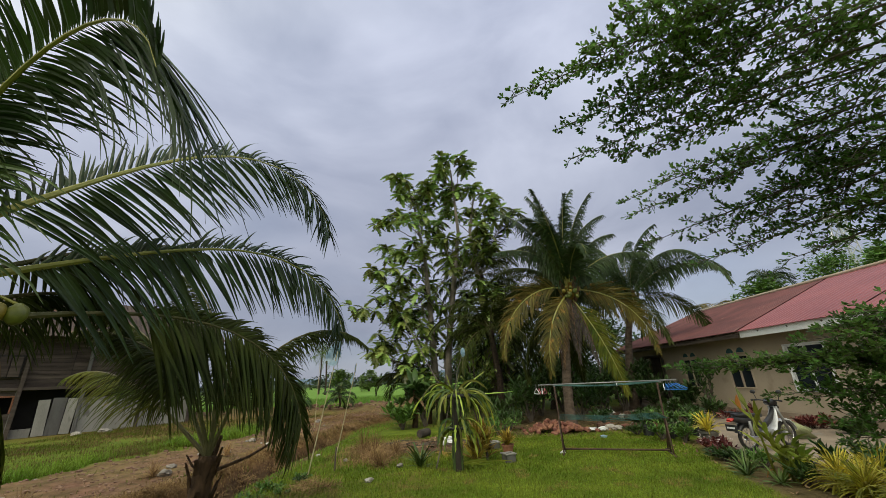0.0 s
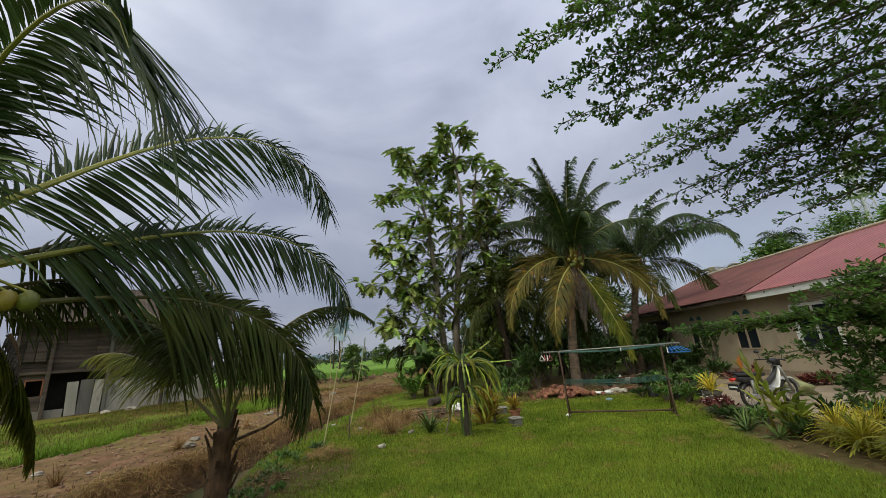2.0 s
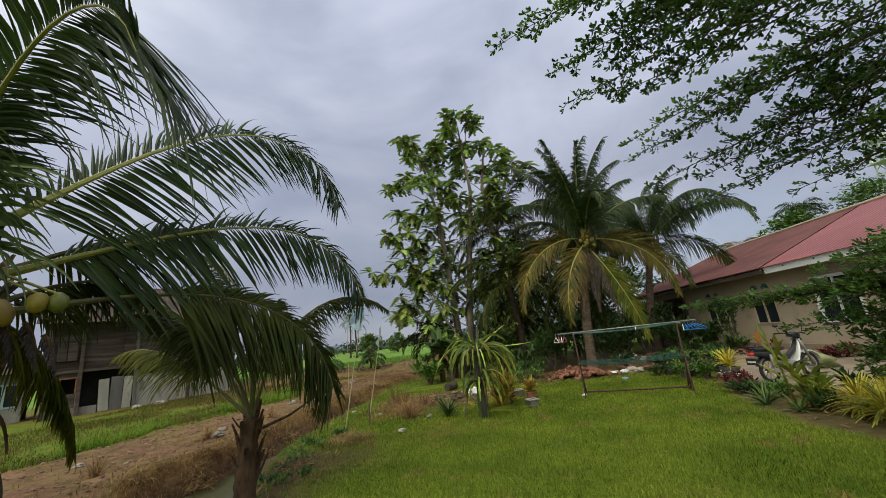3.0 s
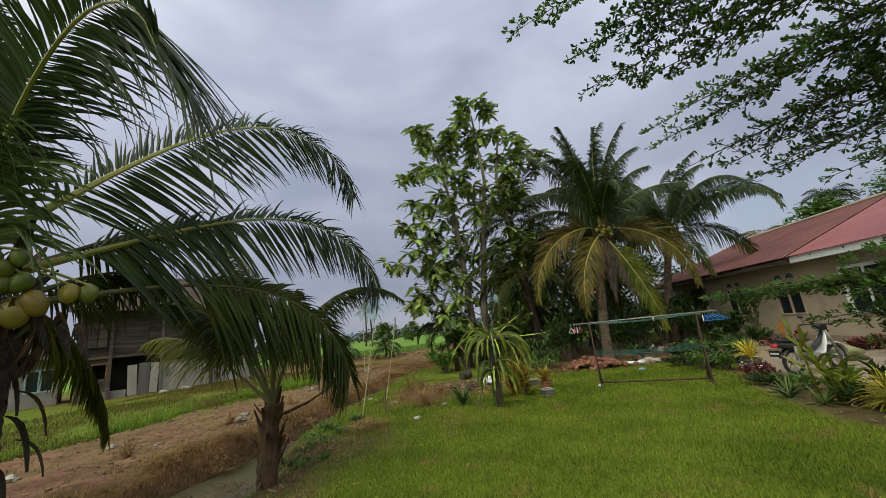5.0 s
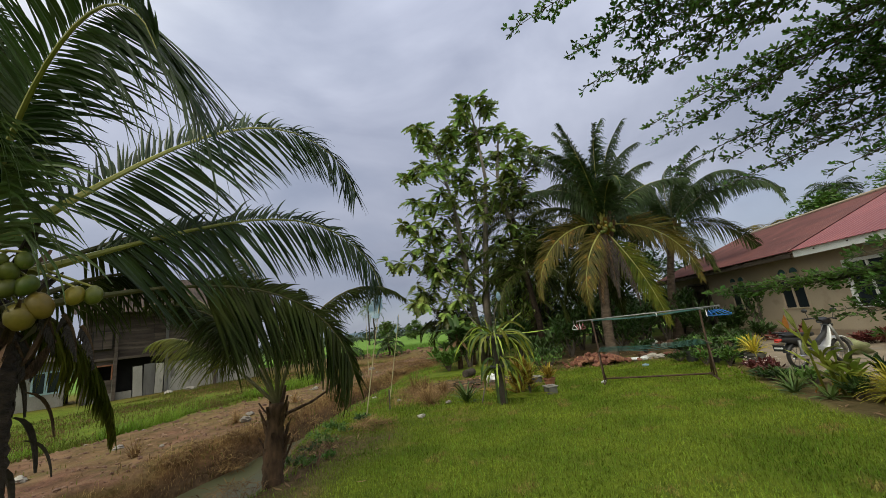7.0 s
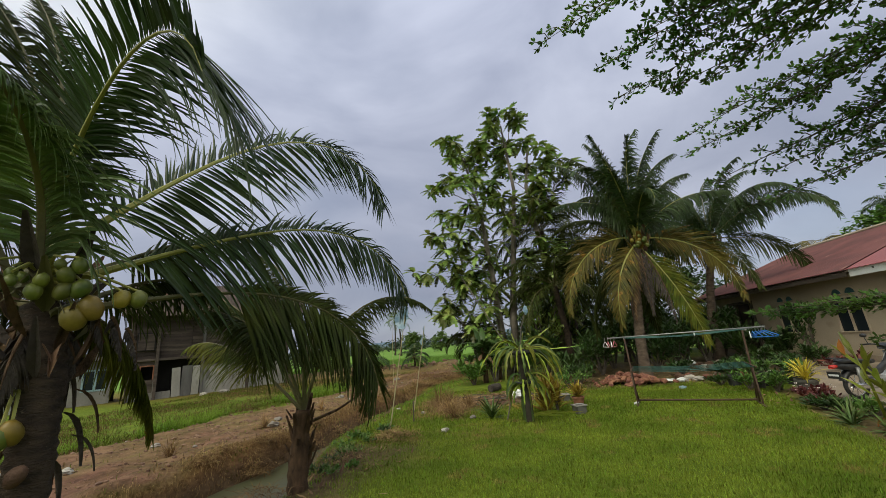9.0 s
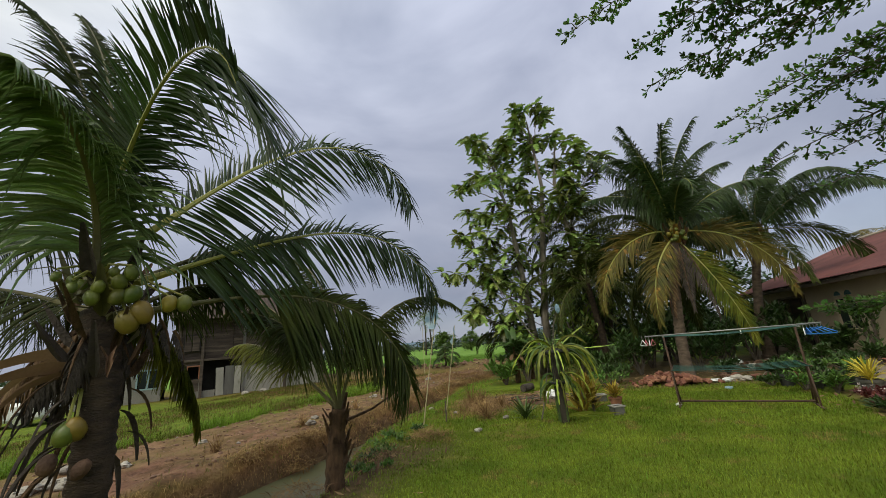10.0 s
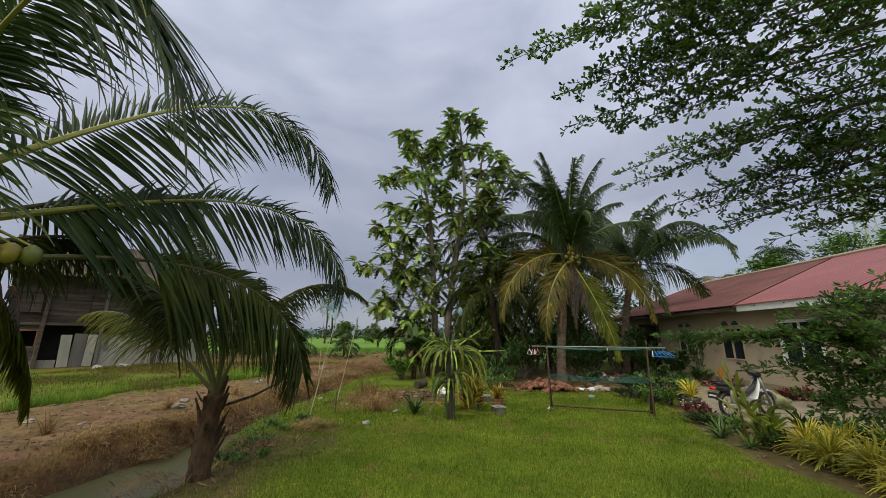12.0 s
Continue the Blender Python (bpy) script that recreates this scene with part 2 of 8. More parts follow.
M = {
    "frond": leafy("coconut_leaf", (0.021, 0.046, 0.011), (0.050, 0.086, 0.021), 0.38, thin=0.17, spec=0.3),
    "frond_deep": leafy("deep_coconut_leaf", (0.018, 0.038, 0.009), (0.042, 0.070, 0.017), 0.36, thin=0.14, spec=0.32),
    # glossy leaf, with the sky's pale sheen also painted into its colour
    "frond_pale": leafy("pale_sheen_coconut_leaf", (0.085, 0.145, 0.045), (0.17, 0.245, 0.085), 0.27, thin=0.35, spec=0.6),
    # darker copy of the leaf: the crown's shade put into the colour
    "frond_dark": leafy("shaded_coconut_leaf", (0.024, 0.036, 0.006), (0.054, 0.066, 0.011), 0.55, spec=0.15),
    "frond_yellow": leafy("yellowing_coconut_leaf", (0.070, 0.070, 0.012), (0.165, 0.125, 0.022), 0.5, spot=(0.32, 0.17, 0.032), spot_at=0.62),
    "frond_olive": leafy("olive_coconut_leaf", (0.055, 0.085, 0.010), (0.15, 0.15, 0.018), 0.55, spec=0.15, spot=(0.26, 0.18, 0.03), spot_at=0.66),
    "frond_dead": leafy("dead_coconut_leaf", (0.13, 0.075, 0.038), (0.24, 0.15, 0.085), 0.8, thin=0.1),
    "rachis": surf("leaf_stalk", (0.22, 0.24, 0.05), (0.33, 0.31, 0.07), 4, 0.5, 0.1, 50),
    "rachis_dark": surf("old_leaf_stalk", (0.09, 0.09, 0.035), (0.15, 0.13, 0.05), 4, 0.6, 0.2, 50),
    "palm_bark": surf("palm_bark", (0.055, 0.038, 0.027), (0.145, 0.105, 0.075), 5, 0.9, 0.9, 35, spot=(0.14, 0.11, 0.085), stretch=(1, 1, 2.2)),
    # palm bark in darker tones with paler patches
    "palm_bark_dark": surf("dark_palm_bark", (0.018, 0.012, 0.008), (0.070, 0.046, 0.030), 7, 0.92, 1.0, 32, spot=(0.15, 0.115, 0.08), spot_at=0.66, stretch=(1, 1, 2.6)),
    "fibre": surf("palm_fibre", (0.045, 0.025, 0.013), (0.14, 0.080, 0.042), 9, 0.95, 1.0, 70, stretch=(2, 2, 0.6)),
    "coconut": surf("green_coconut", (0.060, 0.095, 0.014), (0.15, 0.155, 0.022), 5, 0.42, 0.08, 40, island=0.3, spot=(0.20, 0.15, 0.07), spot_at=0.66),
    "coconut_gold": surf("ripe_yellow_coconut", (0.15, 0.125, 0.016), (0.25, 0.175, 0.024), 6, 0.45, 0.08, 40, island=0.3),
    "coconut_old": surf("brown_coconut", (0.06, 0.03, 0.017), (0.13, 0.07, 0.04), 7, 0.8, 0.5, 50),
    "breadfruit": leafy("breadfruit_leaf", (0.080, 0.140, 0.028), (0.35, 0.42, 0.105), 0.24, 0.85, 0.25, spec=0.9),
    "bark": surf("grey_bark", (0.085, 0.072, 0.058), (0.22, 0.19, 0.155), 4, 0.9, 0.8, 30, stretch=(1, 1, 0.5)),
    "bark_dark": surf("brown_bark", (0.06, 0.048, 0.038), (0.14, 0.115, 0.09), 5, 0.9, 0.8, 30),
    "almond": leafy("small_round_leaf", (0.060, 0.125, 0.028), (0.135, 0.225, 0.050), 0.30, 0.6, 0.65),
    "shrub": leafy("shrub_leaf", (0.028, 0.060, 0.014), (0.064, 0.112, 0.026), 0.45, 0.45),
    "shrub_bright": leafy("bright_shrub_leaf", (0.07, 0.15, 0.025), (0.14, 0.24, 0.05), 0.45, 0.4),
    "far_leaf": leafy("far_leaf", (0.070, 0.120, 0.024), (0.15, 0.215, 0.05), 0.6, 0.4),
    # leaf green shifted to blue-grey, which paints the haze of distance
    "far_leaf_blue": leafy("hazy_distant_leaf", (0.045, 0.062, 0.045), (0.075, 0.095, 0.065), 0.8, 0.3, 0.1),
    "banana": leafy("banana_leaf", (0.035, 0.075, 0.018), (0.075, 0.13, 0.032), 0.35, 0.3, 0.3),
    "dragon": leafy("dragon_fruit_stem", (0.10, 0.16, 0.020), (0.33, 0.36, 0.050), 0.4, 0.6, 0.05),
    # stem green with shade put into it; also the rosettes' grey-green
    "dragon_dark": leafy("shaded_dragon_stem", (0.045, 0.085, 0.02), (0.11, 0.16, 0.035), 0.45, 0.3, 0.05),
    "ribbon": leafy("yellow_striped_leaf", (0.17, 0.20, 0.02), (0.62, 0.51, 0.065), 0.4, 0.35, 0.25),
    "croton": leafy("croton_leaf", (0.22, 0.15, 0.025), (0.40, 0.28, 0.05), 0.4, 0.55, 0.2),
    "red_leaf": leafy("dark_red_leaf", (0.085, 0.020, 0.020), (0.20, 0.060, 0.050), 0.4, 0.5, 0.2),
    "heliconia": leafy("broad_green_leaf", (0.085, 0.14, 0.018), (0.30, 0.33, 0.045), 0.38, 0.6, 0.3),
    "orange": leafy("orange_bract", (0.38, 0.13, 0.03), (0.55, 0.24, 0.06), 0.5, 0.3, 0.2),
    "flower": leafy("white_petal", (0.6, 0.5, 0.5), (0.8, 0.75, 0.72), 0.6, 0.2, 0.2),
    "lawn_blade": leafy("lawn_grass", (0.096, 0.152, 0.014), (0.248, 0.304, 0.036), 0.6, 0.55, 0.3, 0.9, spec=0.08, spot=(0.26, 0.205, 0.065), spot_at=0.58),
    "meadow_blade": leafy("meadow_grass", (0.066, 0.090, 0.012), (0.145, 0.172, 0.026), 0.6, 0.45, 0.3, 0.7, spec=0.06, spot=(0.15, 0.10, 0.045), spot_at=0.48),
    "tall_blade": leafy("tall_grass", (0.11, 0.20, 0.018), (0.22, 0.32, 0.04), 0.5, 0.4, 0.3, 0.7, spec=0.12),
    "rice_blade": leafy("rice_grass", (0.11, 0.22, 0.03), (0.19, 0.31, 0.055), 0.5, 0.3, 0.3, 0.4, spec=0.12),
    "dry_blade": leafy("dry_grass", (0.150, 0.092, 0.042), (0.38, 0.245, 0.118), 0.8, 0.45, 0.15, 0.9, spec=0.12),
    "litter": leafy("dead_leaf", (0.15, 0.085, 0.045), (0.30, 0.19, 0.105), 0.85, 0.5, 0.05),
    "clod": surf("dry_earth_clod", (0.15, 0.085, 0.056), (0.29, 0.18, 0.125), 6, 0.95, 0.8, 40, island=0.25),
    "stone": surf("pale_stone", (0.24, 0.215, 0.185), (0.42, 0.39, 0.35), 6, 0.9, 0.5, 40, island=0.25),
    "plaster": surf("cream_plaster", (0.37, 0.305, 0.225), (0.45, 0.375, 0.285), 0.7, 0.85, 0.15, 60, spot=(0.35, 0.285, 0.21), spot_at=0.62),
    "roof_new": surf("red_roof_paint", (0.205, 0.055, 0.056), (0.265, 0.076, 0.074), 0.8, 0.45, 0.05, 30, spot=(0.16, 0.046, 0.048), spot_at=0.7, island=0.02),
    "roof_old": surf("faded_red_roof", (0.095, 0.032, 0.031), (0.155, 0.052, 0.048), 1.1, 0.75, 0.1, 30, spot=(0.24, 0.12, 0.095), spot_at=0.68, island=0.04),
    "roof_dull": surf("rusted_zinc_roof", (0.040, 0.027, 0.023), (0.078, 0.052, 0.045), 0.9, 0.9, 0.1, 30, spot=(0.16, 0.075, 0.045), island=0.1),
    "white_paint": surf("white_paint", (0.66, 0.68, 0.70), (0.78, 0.79, 0.80), 2, 0.5, 0.05, 40),
    "pane": glass("dark_window_glass", (0.018, 0.024, 0.032)),
    "pane_blue": glass("blue_tinted_glass", (0.055, 0.12, 0.14), 0.12),
    # near-black: the darkness of unlit rooms put into the colour
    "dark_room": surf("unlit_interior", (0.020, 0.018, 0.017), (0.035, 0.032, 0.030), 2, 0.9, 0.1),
    "concrete": surf("worn_concrete", (0.20, 0.155, 0.11), (0.30, 0.24, 0.18), 1.4, 0.9, 0.35, 45, spot=(0.22, 0.195, 0.165), spot_at=0.6),
    "concrete_old": surf("stained_concrete", (0.16, 0.148, 0.135), (0.33, 0.315, 0.29), 1.1, 0.9, 0.35, 35, spot=(0.09, 0.083, 0.072), spot_at=0.6, stretch=(1, 1, 0.5)),
    "board_pale": surf("pale_weathered_board", (0.24, 0.23, 0.205), (0.37, 0.355, 0.325), 1.5, 0.85, 0.3, 30, spot=(0.18, 0.17, 0.155), stretch=(1, 1, 0.3), island=0.12),
    "board_grey": surf("grey_weathered_board", (0.085, 0.080, 0.078), (0.165, 0.16, 0.155), 1.5, 0.85, 0.3, 30, spot=(0.06, 0.055, 0.05), stretch=(1, 1, 0.3), island=0.12),
    "plank": surf("weathered_plank", (0.040, 0.029, 0.024), (0.100, 0.076, 0.063), 2.2, 0.9, 0.5, 30, spot=(0.12, 0.095, 0.078), spot_at=0.68, stretch=(0.4, 0.4, 3), island=0.3),
    "rust": surf("rusty_steel", (0.055, 0.035, 0.026), (0.12, 0.07, 0.045), 8, 0.75, 0.4, 60, metal=0.3),
    "steel": surf("grey_steel_tube", (0.22, 0.22, 0.215), (0.34, 0.34, 0.33), 7, 0.5, 0.1, 60, metal=0.5),
    "line": surf("green_clothes_line", (0.012, 0.065, 0.058), (0.024, 0.10, 0.09), 9, 0.55, 0.05),
    "blue_plastic": surf("blue_plastic", (0.02, 0.15, 0.48), (0.03, 0.21, 0.60), 6, 0.35, 0.02, island=0.15),
    "pink_plastic": surf("pink_plastic", (0.42, 0.10, 0.12), (0.55, 0.15, 0.17), 6, 0.35, 0.02, island=0.15),
    "white_plastic": surf("white_plastic", (0.62, 0.63, 0.64), (0.78, 0.79, 0.80), 6, 0.4, 0.1, 30, island=0.1),
    "film_blue": surf("pale_blue_plastic_film", (0.26, 0.42, 0.55), (0.42, 0.56, 0.66), 9, 0.35, 0.4, 30, thin=0.45),
    "brick": surf("red_brick", (0.15, 0.060, 0.038), (0.29, 0.125, 0.078), 5, 0.9, 0.5, 60, spot=(0.30, 0.21, 0.15), spot_at=0.62, island=0.35),
    "pot": surf("terracotta_pot", (0.22, 0.09, 0.05), (0.33, 0.145, 0.085), 6, 0.85, 0.2, 50),
    "pot_black": surf("black_nursery_pot", (0.025, 0.026, 0.028), (0.05, 0.05, 0.052), 6, 0.6, 0.1, 50),
    "black_plastic": surf("black_plastic", (0.012, 0.012, 0.013), (0.028, 0.028, 0.03), 6, 0.45, 0.1, 50),
    "rubber": surf("tyre_rubber", (0.016, 0.016, 0.016), (0.032, 0.031, 0.030), 8, 0.8, 0.3, 60),
    "chrome": surf("bright_metal", (0.55, 0.55, 0.56), (0.70, 0.70, 0.71), 8, 0.25, 0.02, metal=0.9),
    "silver": surf("silver_paint", (0.56, 0.57, 0.58), (0.68, 0.69, 0.70), 4, 0.3, 0.02, metal=0.1),
    "red_lens": surf("red_lens", (0.45, 0.03, 0.02), (0.55, 0.05, 0.03), 8, 0.2, 0.0),
    "sack": surf("pale_green_sack", (0.17, 0.19, 0.09), (0.29, 0.30, 0.15), 5, 0.85, 0.6, 60),
    "bamboo": surf("bamboo_pole", (0.30, 0.26, 0.13), (0.46, 0.41, 0.24), 6, 0.6, 0.2, 50),
    "post_wood": surf("damp_post_wood", (0.022, 0.018, 0.014), (0.060, 0.050, 0.038), 5, 0.92, 0.9, 34, stretch=(1, 1, 0.3)),
    "log": surf("charred_log", (0.035, 0.028, 0.024), (0.085, 0.068, 0.056), 6, 0.95, 0.8, 40),
    "grey_paint": surf("grey_planter", (0.075, 0.072, 0.065), (0.15, 0.145, 0.13), 4, 0.7, 0.1, 50),
    "soil": surf("potting_soil", (0.05, 0.038, 0.028), (0.10, 0.075, 0.055), 8, 0.95, 0.6, 50),
    "blue_frame": surf("light_blue_paint", (0.27, 0.42, 0.46), (0.38, 0.52, 0.55), 4, 0.6, 0.1, 40),
    "tower": surf("galvanised_lattice", (0.40, 0.40, 0.42), (0.52, 0.52, 0.54), 1, 0.6, 0.0),
    # blue of the air in between, put into the hill colour
    "hill": surf("hazy_far_hills", (0.10, 0.15, 0.22), (0.13, 0.18, 0.25), 0.02, 1.0, 0.0),
}

# ---- mesh tools ----


class Geo:
    """Gathers points and faces of one mesh."""

    def __init__(self):
        self.v, self.f, self.m = [], [], []

    def add(self, verts, faces, mat=0):
        o = len(self.v)
        self.v.extend([tuple(p) for p in verts])
        self.f.extend([tuple(i + o for i in q) for q in faces])
        self.m.extend([mat] * len(faces))

    def tube(self, pts, radii, n=8, mat=0, caps=True, squash=1.0):
        pts = [Vector(p) for p in pts]
        if isinstance(radii, (int, float)):
            radii = [radii] * len(pts)
        rings, ref = [], None
        for i, p in enumerate(pts):
            t = (pts[min(i + 1, len(pts) - 1)] - pts[max(i - 1, 0)]).normalized()
            if ref is None:
                ref = t.orthogonal().normalized()
            a = (ref - t * ref.dot(t))
            a = a.normalized() if a.length > 1e-6 else t.orthogonal().normalized()
            b, ref = t.cross(a), a
            rings.append([p + (a * math.cos(k * math.tau / n) + b * math.sin(k * math.tau / n) * squash) * radii[i] for k in range(n)])
        faces = [(i * n + k, i * n + (k + 1) % n, (i + 1) * n + (k + 1) % n, (i + 1) * n + k) for i in range(len(pts) - 1) for k in range(n)]
        if caps:
            faces += [tuple(range(n))[::-1], tuple((len(pts) - 1) * n + k for k in range(n))]
        self.add([q for r in rings for q in r], faces, mat)

    def box(self, centre, size, turn=None, bevel=0.01, mat=0):
        """A box with bevelled edges."""
        h = Vector(size) / 2
        b = min(bevel, min(h) * 0.9)
        idx, vs = {}, []
        for sx in (-1, 1):
            for sy in (-1, 1):
                for sz in (-1, 1):
                    for ax in range(3):
                        p = [s * (h[k] - (0 if k == ax else b)) for k, s in enumerate((sx, sy, sz))]
                        idx[(sx, sy, sz, ax)] = len(vs)
                        vs.append(Vector(p))
        c, fs = Vector(centre), []
        for ax in range(3):
            u, w = (ax + 1) % 3, (ax + 2) % 3
            for s in (-1, 1):
                q = []
                for a, d in ((-1, -1), (1, -1), (1, 1), (-1, 1)):
                    k = [0, 0, 0]
                    k[ax], k[u], k[w] = s, a, d
                    q.append(idx[(*k, ax)])
                fs.append(tuple(q if s > 0 else q[::-1]))
            for a in (-1, 1):
                for d in (-1, 1):
                    k0, k1 = [0, 0, 0], [0, 0, 0]
                    k0[ax], k1[ax] = -1, 1
                    k0[u] = k1[u] = a
                    k0[w] = k1[w] = d
                    q = (idx[(*k0, u)], idx[(*k1, u)], idx[(*k1, w)], idx[(*k0, w)])
                    fs.append(q if a * d > 0 else q[::-1])
        for sx in (-1, 1):
            for sy in (-1, 1):
                for sz in (-1, 1):
                    q = tuple(idx[(sx, sy, sz, ax)] for ax in range(3))
                    fs.append(q if sx * sy * sz > 0 else q[::-1])
        if turn is not None:
            vs = [turn @ p for p in vs]
        self.add([c + p for p in vs], fs, mat)

    def lathe(self, profile, centre=(0, 0, 0), n=16, mat=0, turn=None):
        """Turns (radius, height) pairs round the z axis."""
        c, vs = Vector(centre), []
        for r, z in profile:
            for k in range(n):
                p = Vector((r * math.cos(k * math.tau / n), r * math.sin(k * math.tau / n), z))
                vs.append(c + (turn @ p if turn is not None else p))
        m = len(profile)
        fs = [(i * n + k, i * n + (k + 1) % n, (i + 1) * n + (k + 1) % n, (i + 1) * n + k) for i in range(m - 1) for k in range(n)]
        fs += [tuple(range(n))[::-1], tuple((m - 1) * n + k for k in range(n))]
        self.add(vs, fs, mat)

    def blob(self, centre, size, rough=0.15, n=8, mat=0, seed=0, turn=None):
        """An uneven rounded lump."""
        c, vs, fs = Vector(centre), [], []
        for i in range(n + 1):
            th = math.pi * i / n
            for k in range(n + 2):
                ph = math.tau * k / (n + 2)
                d = Vector((math.sin(th) * math.cos(ph), math.sin(th) * math.sin(ph), math.cos(th)))
                s = 1 + rough * noise.noise(d * 1.9 + Vector((seed * 3.7, seed * 1.3, 0)))
                p = Vector((d.x * size[0], d.y * size[1], d.z * size[2])) * s
                vs.append(c + (turn @ p if turn is not None else p))
        w = n + 2
        for i in range(n):
            for k in range(w):
                fs.append((i * w + k, (i + 1) * w + k, (i + 1) * w + (k + 1) % w, i * w + (k + 1) % w))
        self.add(vs, fs, mat)

    def blade(self, base, way, side, length, width, droop, segs=4, fold=0.25, mat=0, shape=0.5, tip=0.05):
        """A folded strip leaf that bends down: widest at shape, along way, its flat lying along side."""
        p, d = Vector(base), Vector(way).normalized()
        s = Vector(side)
        step, vs = length / segs, []
        for i in range(segs + 1):
            u = i / segs
            w = width * (tip + (1 - tip) * (min(u / shape, 1) ** 0.6 if u < shape else max(0.0, (1 - u) / (1 - shape)) ** 0.8))
            sd = (s - d * s.dot(d))
            sd = sd.normalized() if sd.length > 1e-5 else d.orthogonal().normalized()
            up = sd.cross(d)
            vs += [p - sd * w / 2 - up * fold * w, p, p + sd * w / 2 - up * fold * w]
            p = p + d * step
            d = (d + Vector((0, 0, -droop / segs))).normalized()
        fs = []
        for i in range(segs):
            a = i * 3
            fs += [(a, a + 1, a + 4, a + 3), (a + 1, a + 2, a + 5, a + 4)]
        self.add(vs, fs, mat)

    def paddle(self, base, way, side, length, width, mat=0):
        """A small leaf, widest near its rounded end."""
        p, d = Vector(base), Vector(way).normalized()
        sd = Vector(side)
        sd = sd - d * sd.dot(d)
        sd = sd.normalized() if sd.length > 1e-5 else d.orthogonal().normalized()
        dn = sd.cross(d) * width * 0.12
        at = lambda u, w: p + d * length * u + sd * width * w - (dn if abs(w) > 0.2 else dn * 0)
        self.add([p, at(0.45, -0.34), at(0.45, 0.34), at(0.8, -0.5), at(0.8, 0.5), at(1.0, -0.2), at(1.0, 0.2)], [(0, 2, 1), (1, 2, 4, 3), (3, 4, 6, 5)], mat)

    def build(self, name, mats, parent=None, label="", smooth=False, origin=None):
        me = bpy.data.meshes.new(name)
        o = Vector(origin) if origin is not None else Vector((0, 0, 0))
        me.from_pydata([(p[0] - o.x, p[1] - o.y, p[2] - o.z) for p in self.v], [], self.f)
        for mt in (mats if isinstance(mats, (list, tuple)) else [mats]):
            me.materials.append(M[mt])
        me.polygons.foreach_set("material_index", self.m)
        if smooth:
            me.polygons.foreach_set("use_smooth", [True] * len(me.polygons))
        me.update()
        ob = new(name, me)
        ob.location = o
        if parent:
            ob.parent = parent
            ob.location = o - parent_origin(parent)
        if label:
            ob["label"] = label
        return ob


def parent_origin(ob):
    o = Vector(ob.location)
    while ob.parent:
        ob = ob.parent
        o += Vector(ob.location)
    return o


def part(name, geo, mats, parent, label="", smooth=False):
    return geo.build(name, mats, parent, label, smooth)


def thing(name, place, label, category, group="", kind=""):
    ob = new(name)
    ob.location = place
    ob.empty_display_size = 0.2
    return tagged(ob, label, category, group, kind)


def rnd(a, b):
    return random.uniform(a, b)


def polar(az, el, r=1.0):
    """A direction from azimuth (clockwise from +y) and elevation in degrees."""
    a, e = radians(az), radians(el)
    return Vector((math.sin(a) * math.cos(e), math.cos(a) * math.cos(e), math.sin(e))) * r


def near_line(x, pts):
    """Linear interpolation in a short table."""
    for (a, b), (c, d) in zip(pts, pts[1:]):
        if x <= c:
            return b + (d - b) * (max(x, a) - a) / (c - a)
    return pts[-1][1]

# ---- ground ----
DITCH = [(-12, -6.8), (0, -4.7), (4, -3.85), (4.75, -3.68), (5.4, -3.6), (6.35, -3.37), (7.4, -3.1), (8.2, -3.1), (9.5, -3.05), (12, -2.8), (15, -2.4), (18, -1.4), (24, 1.5), (40, 8.0)]
VERGE = [(0, 5.5), (4, 5.4), (6, 5.2), (8.5, 4.7), (10.5, 4.0), (13, 3.5), (16, 4.6), (22, 6.5)]   # how far past the ditch the dirt track ends
LAWN_EDGE = [(0, 4.7), (4, 4.15), (5.1, 4.1), (6, 4.15), (7.2, 4.55), (8.4, 5.0), (9.2, 5.2), (10.5, 5.4)]   # where the flower bed begins


def ditch_x(y):
    return near_line(y, DITCH)


def smooth01(a, b, x):
    t = min(1.0, max(0.0, (x - a) / (b - a)))
    return t * t * (3 - 2 * t)


def lawn_side(y):
    """How far the lawn has grown over the ditch: 0 beside the palms, 1 where only a runnel is left."""
    return smooth01(4.3, 7.6, y)


def height(x, y):
    """The lie of the land: lawn, ditch, dry bank, dirt track, meadow, earth mound and rice field."""
    d = x - ditch_x(y) + 0.12 * noise.noise(Vector((x * 0.9, y * 0.9, 3.0)))
    z = 0.02 * noise.noise(Vector((x * 0.35, y * 0.35, 0.0)))
    deep = 0.40 * smooth01(14.5, 11.6, y)
    k = lawn_side(y)
    z -= deep * (1 - max(smooth01(0.25 - 0.93 * k, 1.20 - 1.38 * k, d), smooth01(0.60, 1.02, -d)))
    if d < 0:
        bank = smooth01(0.6, 1.3, -d) * (1 - smooth01(4.2, 6.0, -d)) * smooth01(26, 18, y)
        z += 0.17 * bank + 0.09 * bank * noise.noise(Vector((x * 1.7, y * 1.7, 8.0)))
    mound = math.exp(-((y - 25.5) / 2.2) ** 2) * smooth01(3, -1, x) * smooth01(-26, -18, x)
    z += mound * (0.34 + 0.3 * noise.noise(Vector((x * 0.55, y * 0.8, 2.0))))
    z -= 0.15 * smooth01(27, 30, y)
    return z


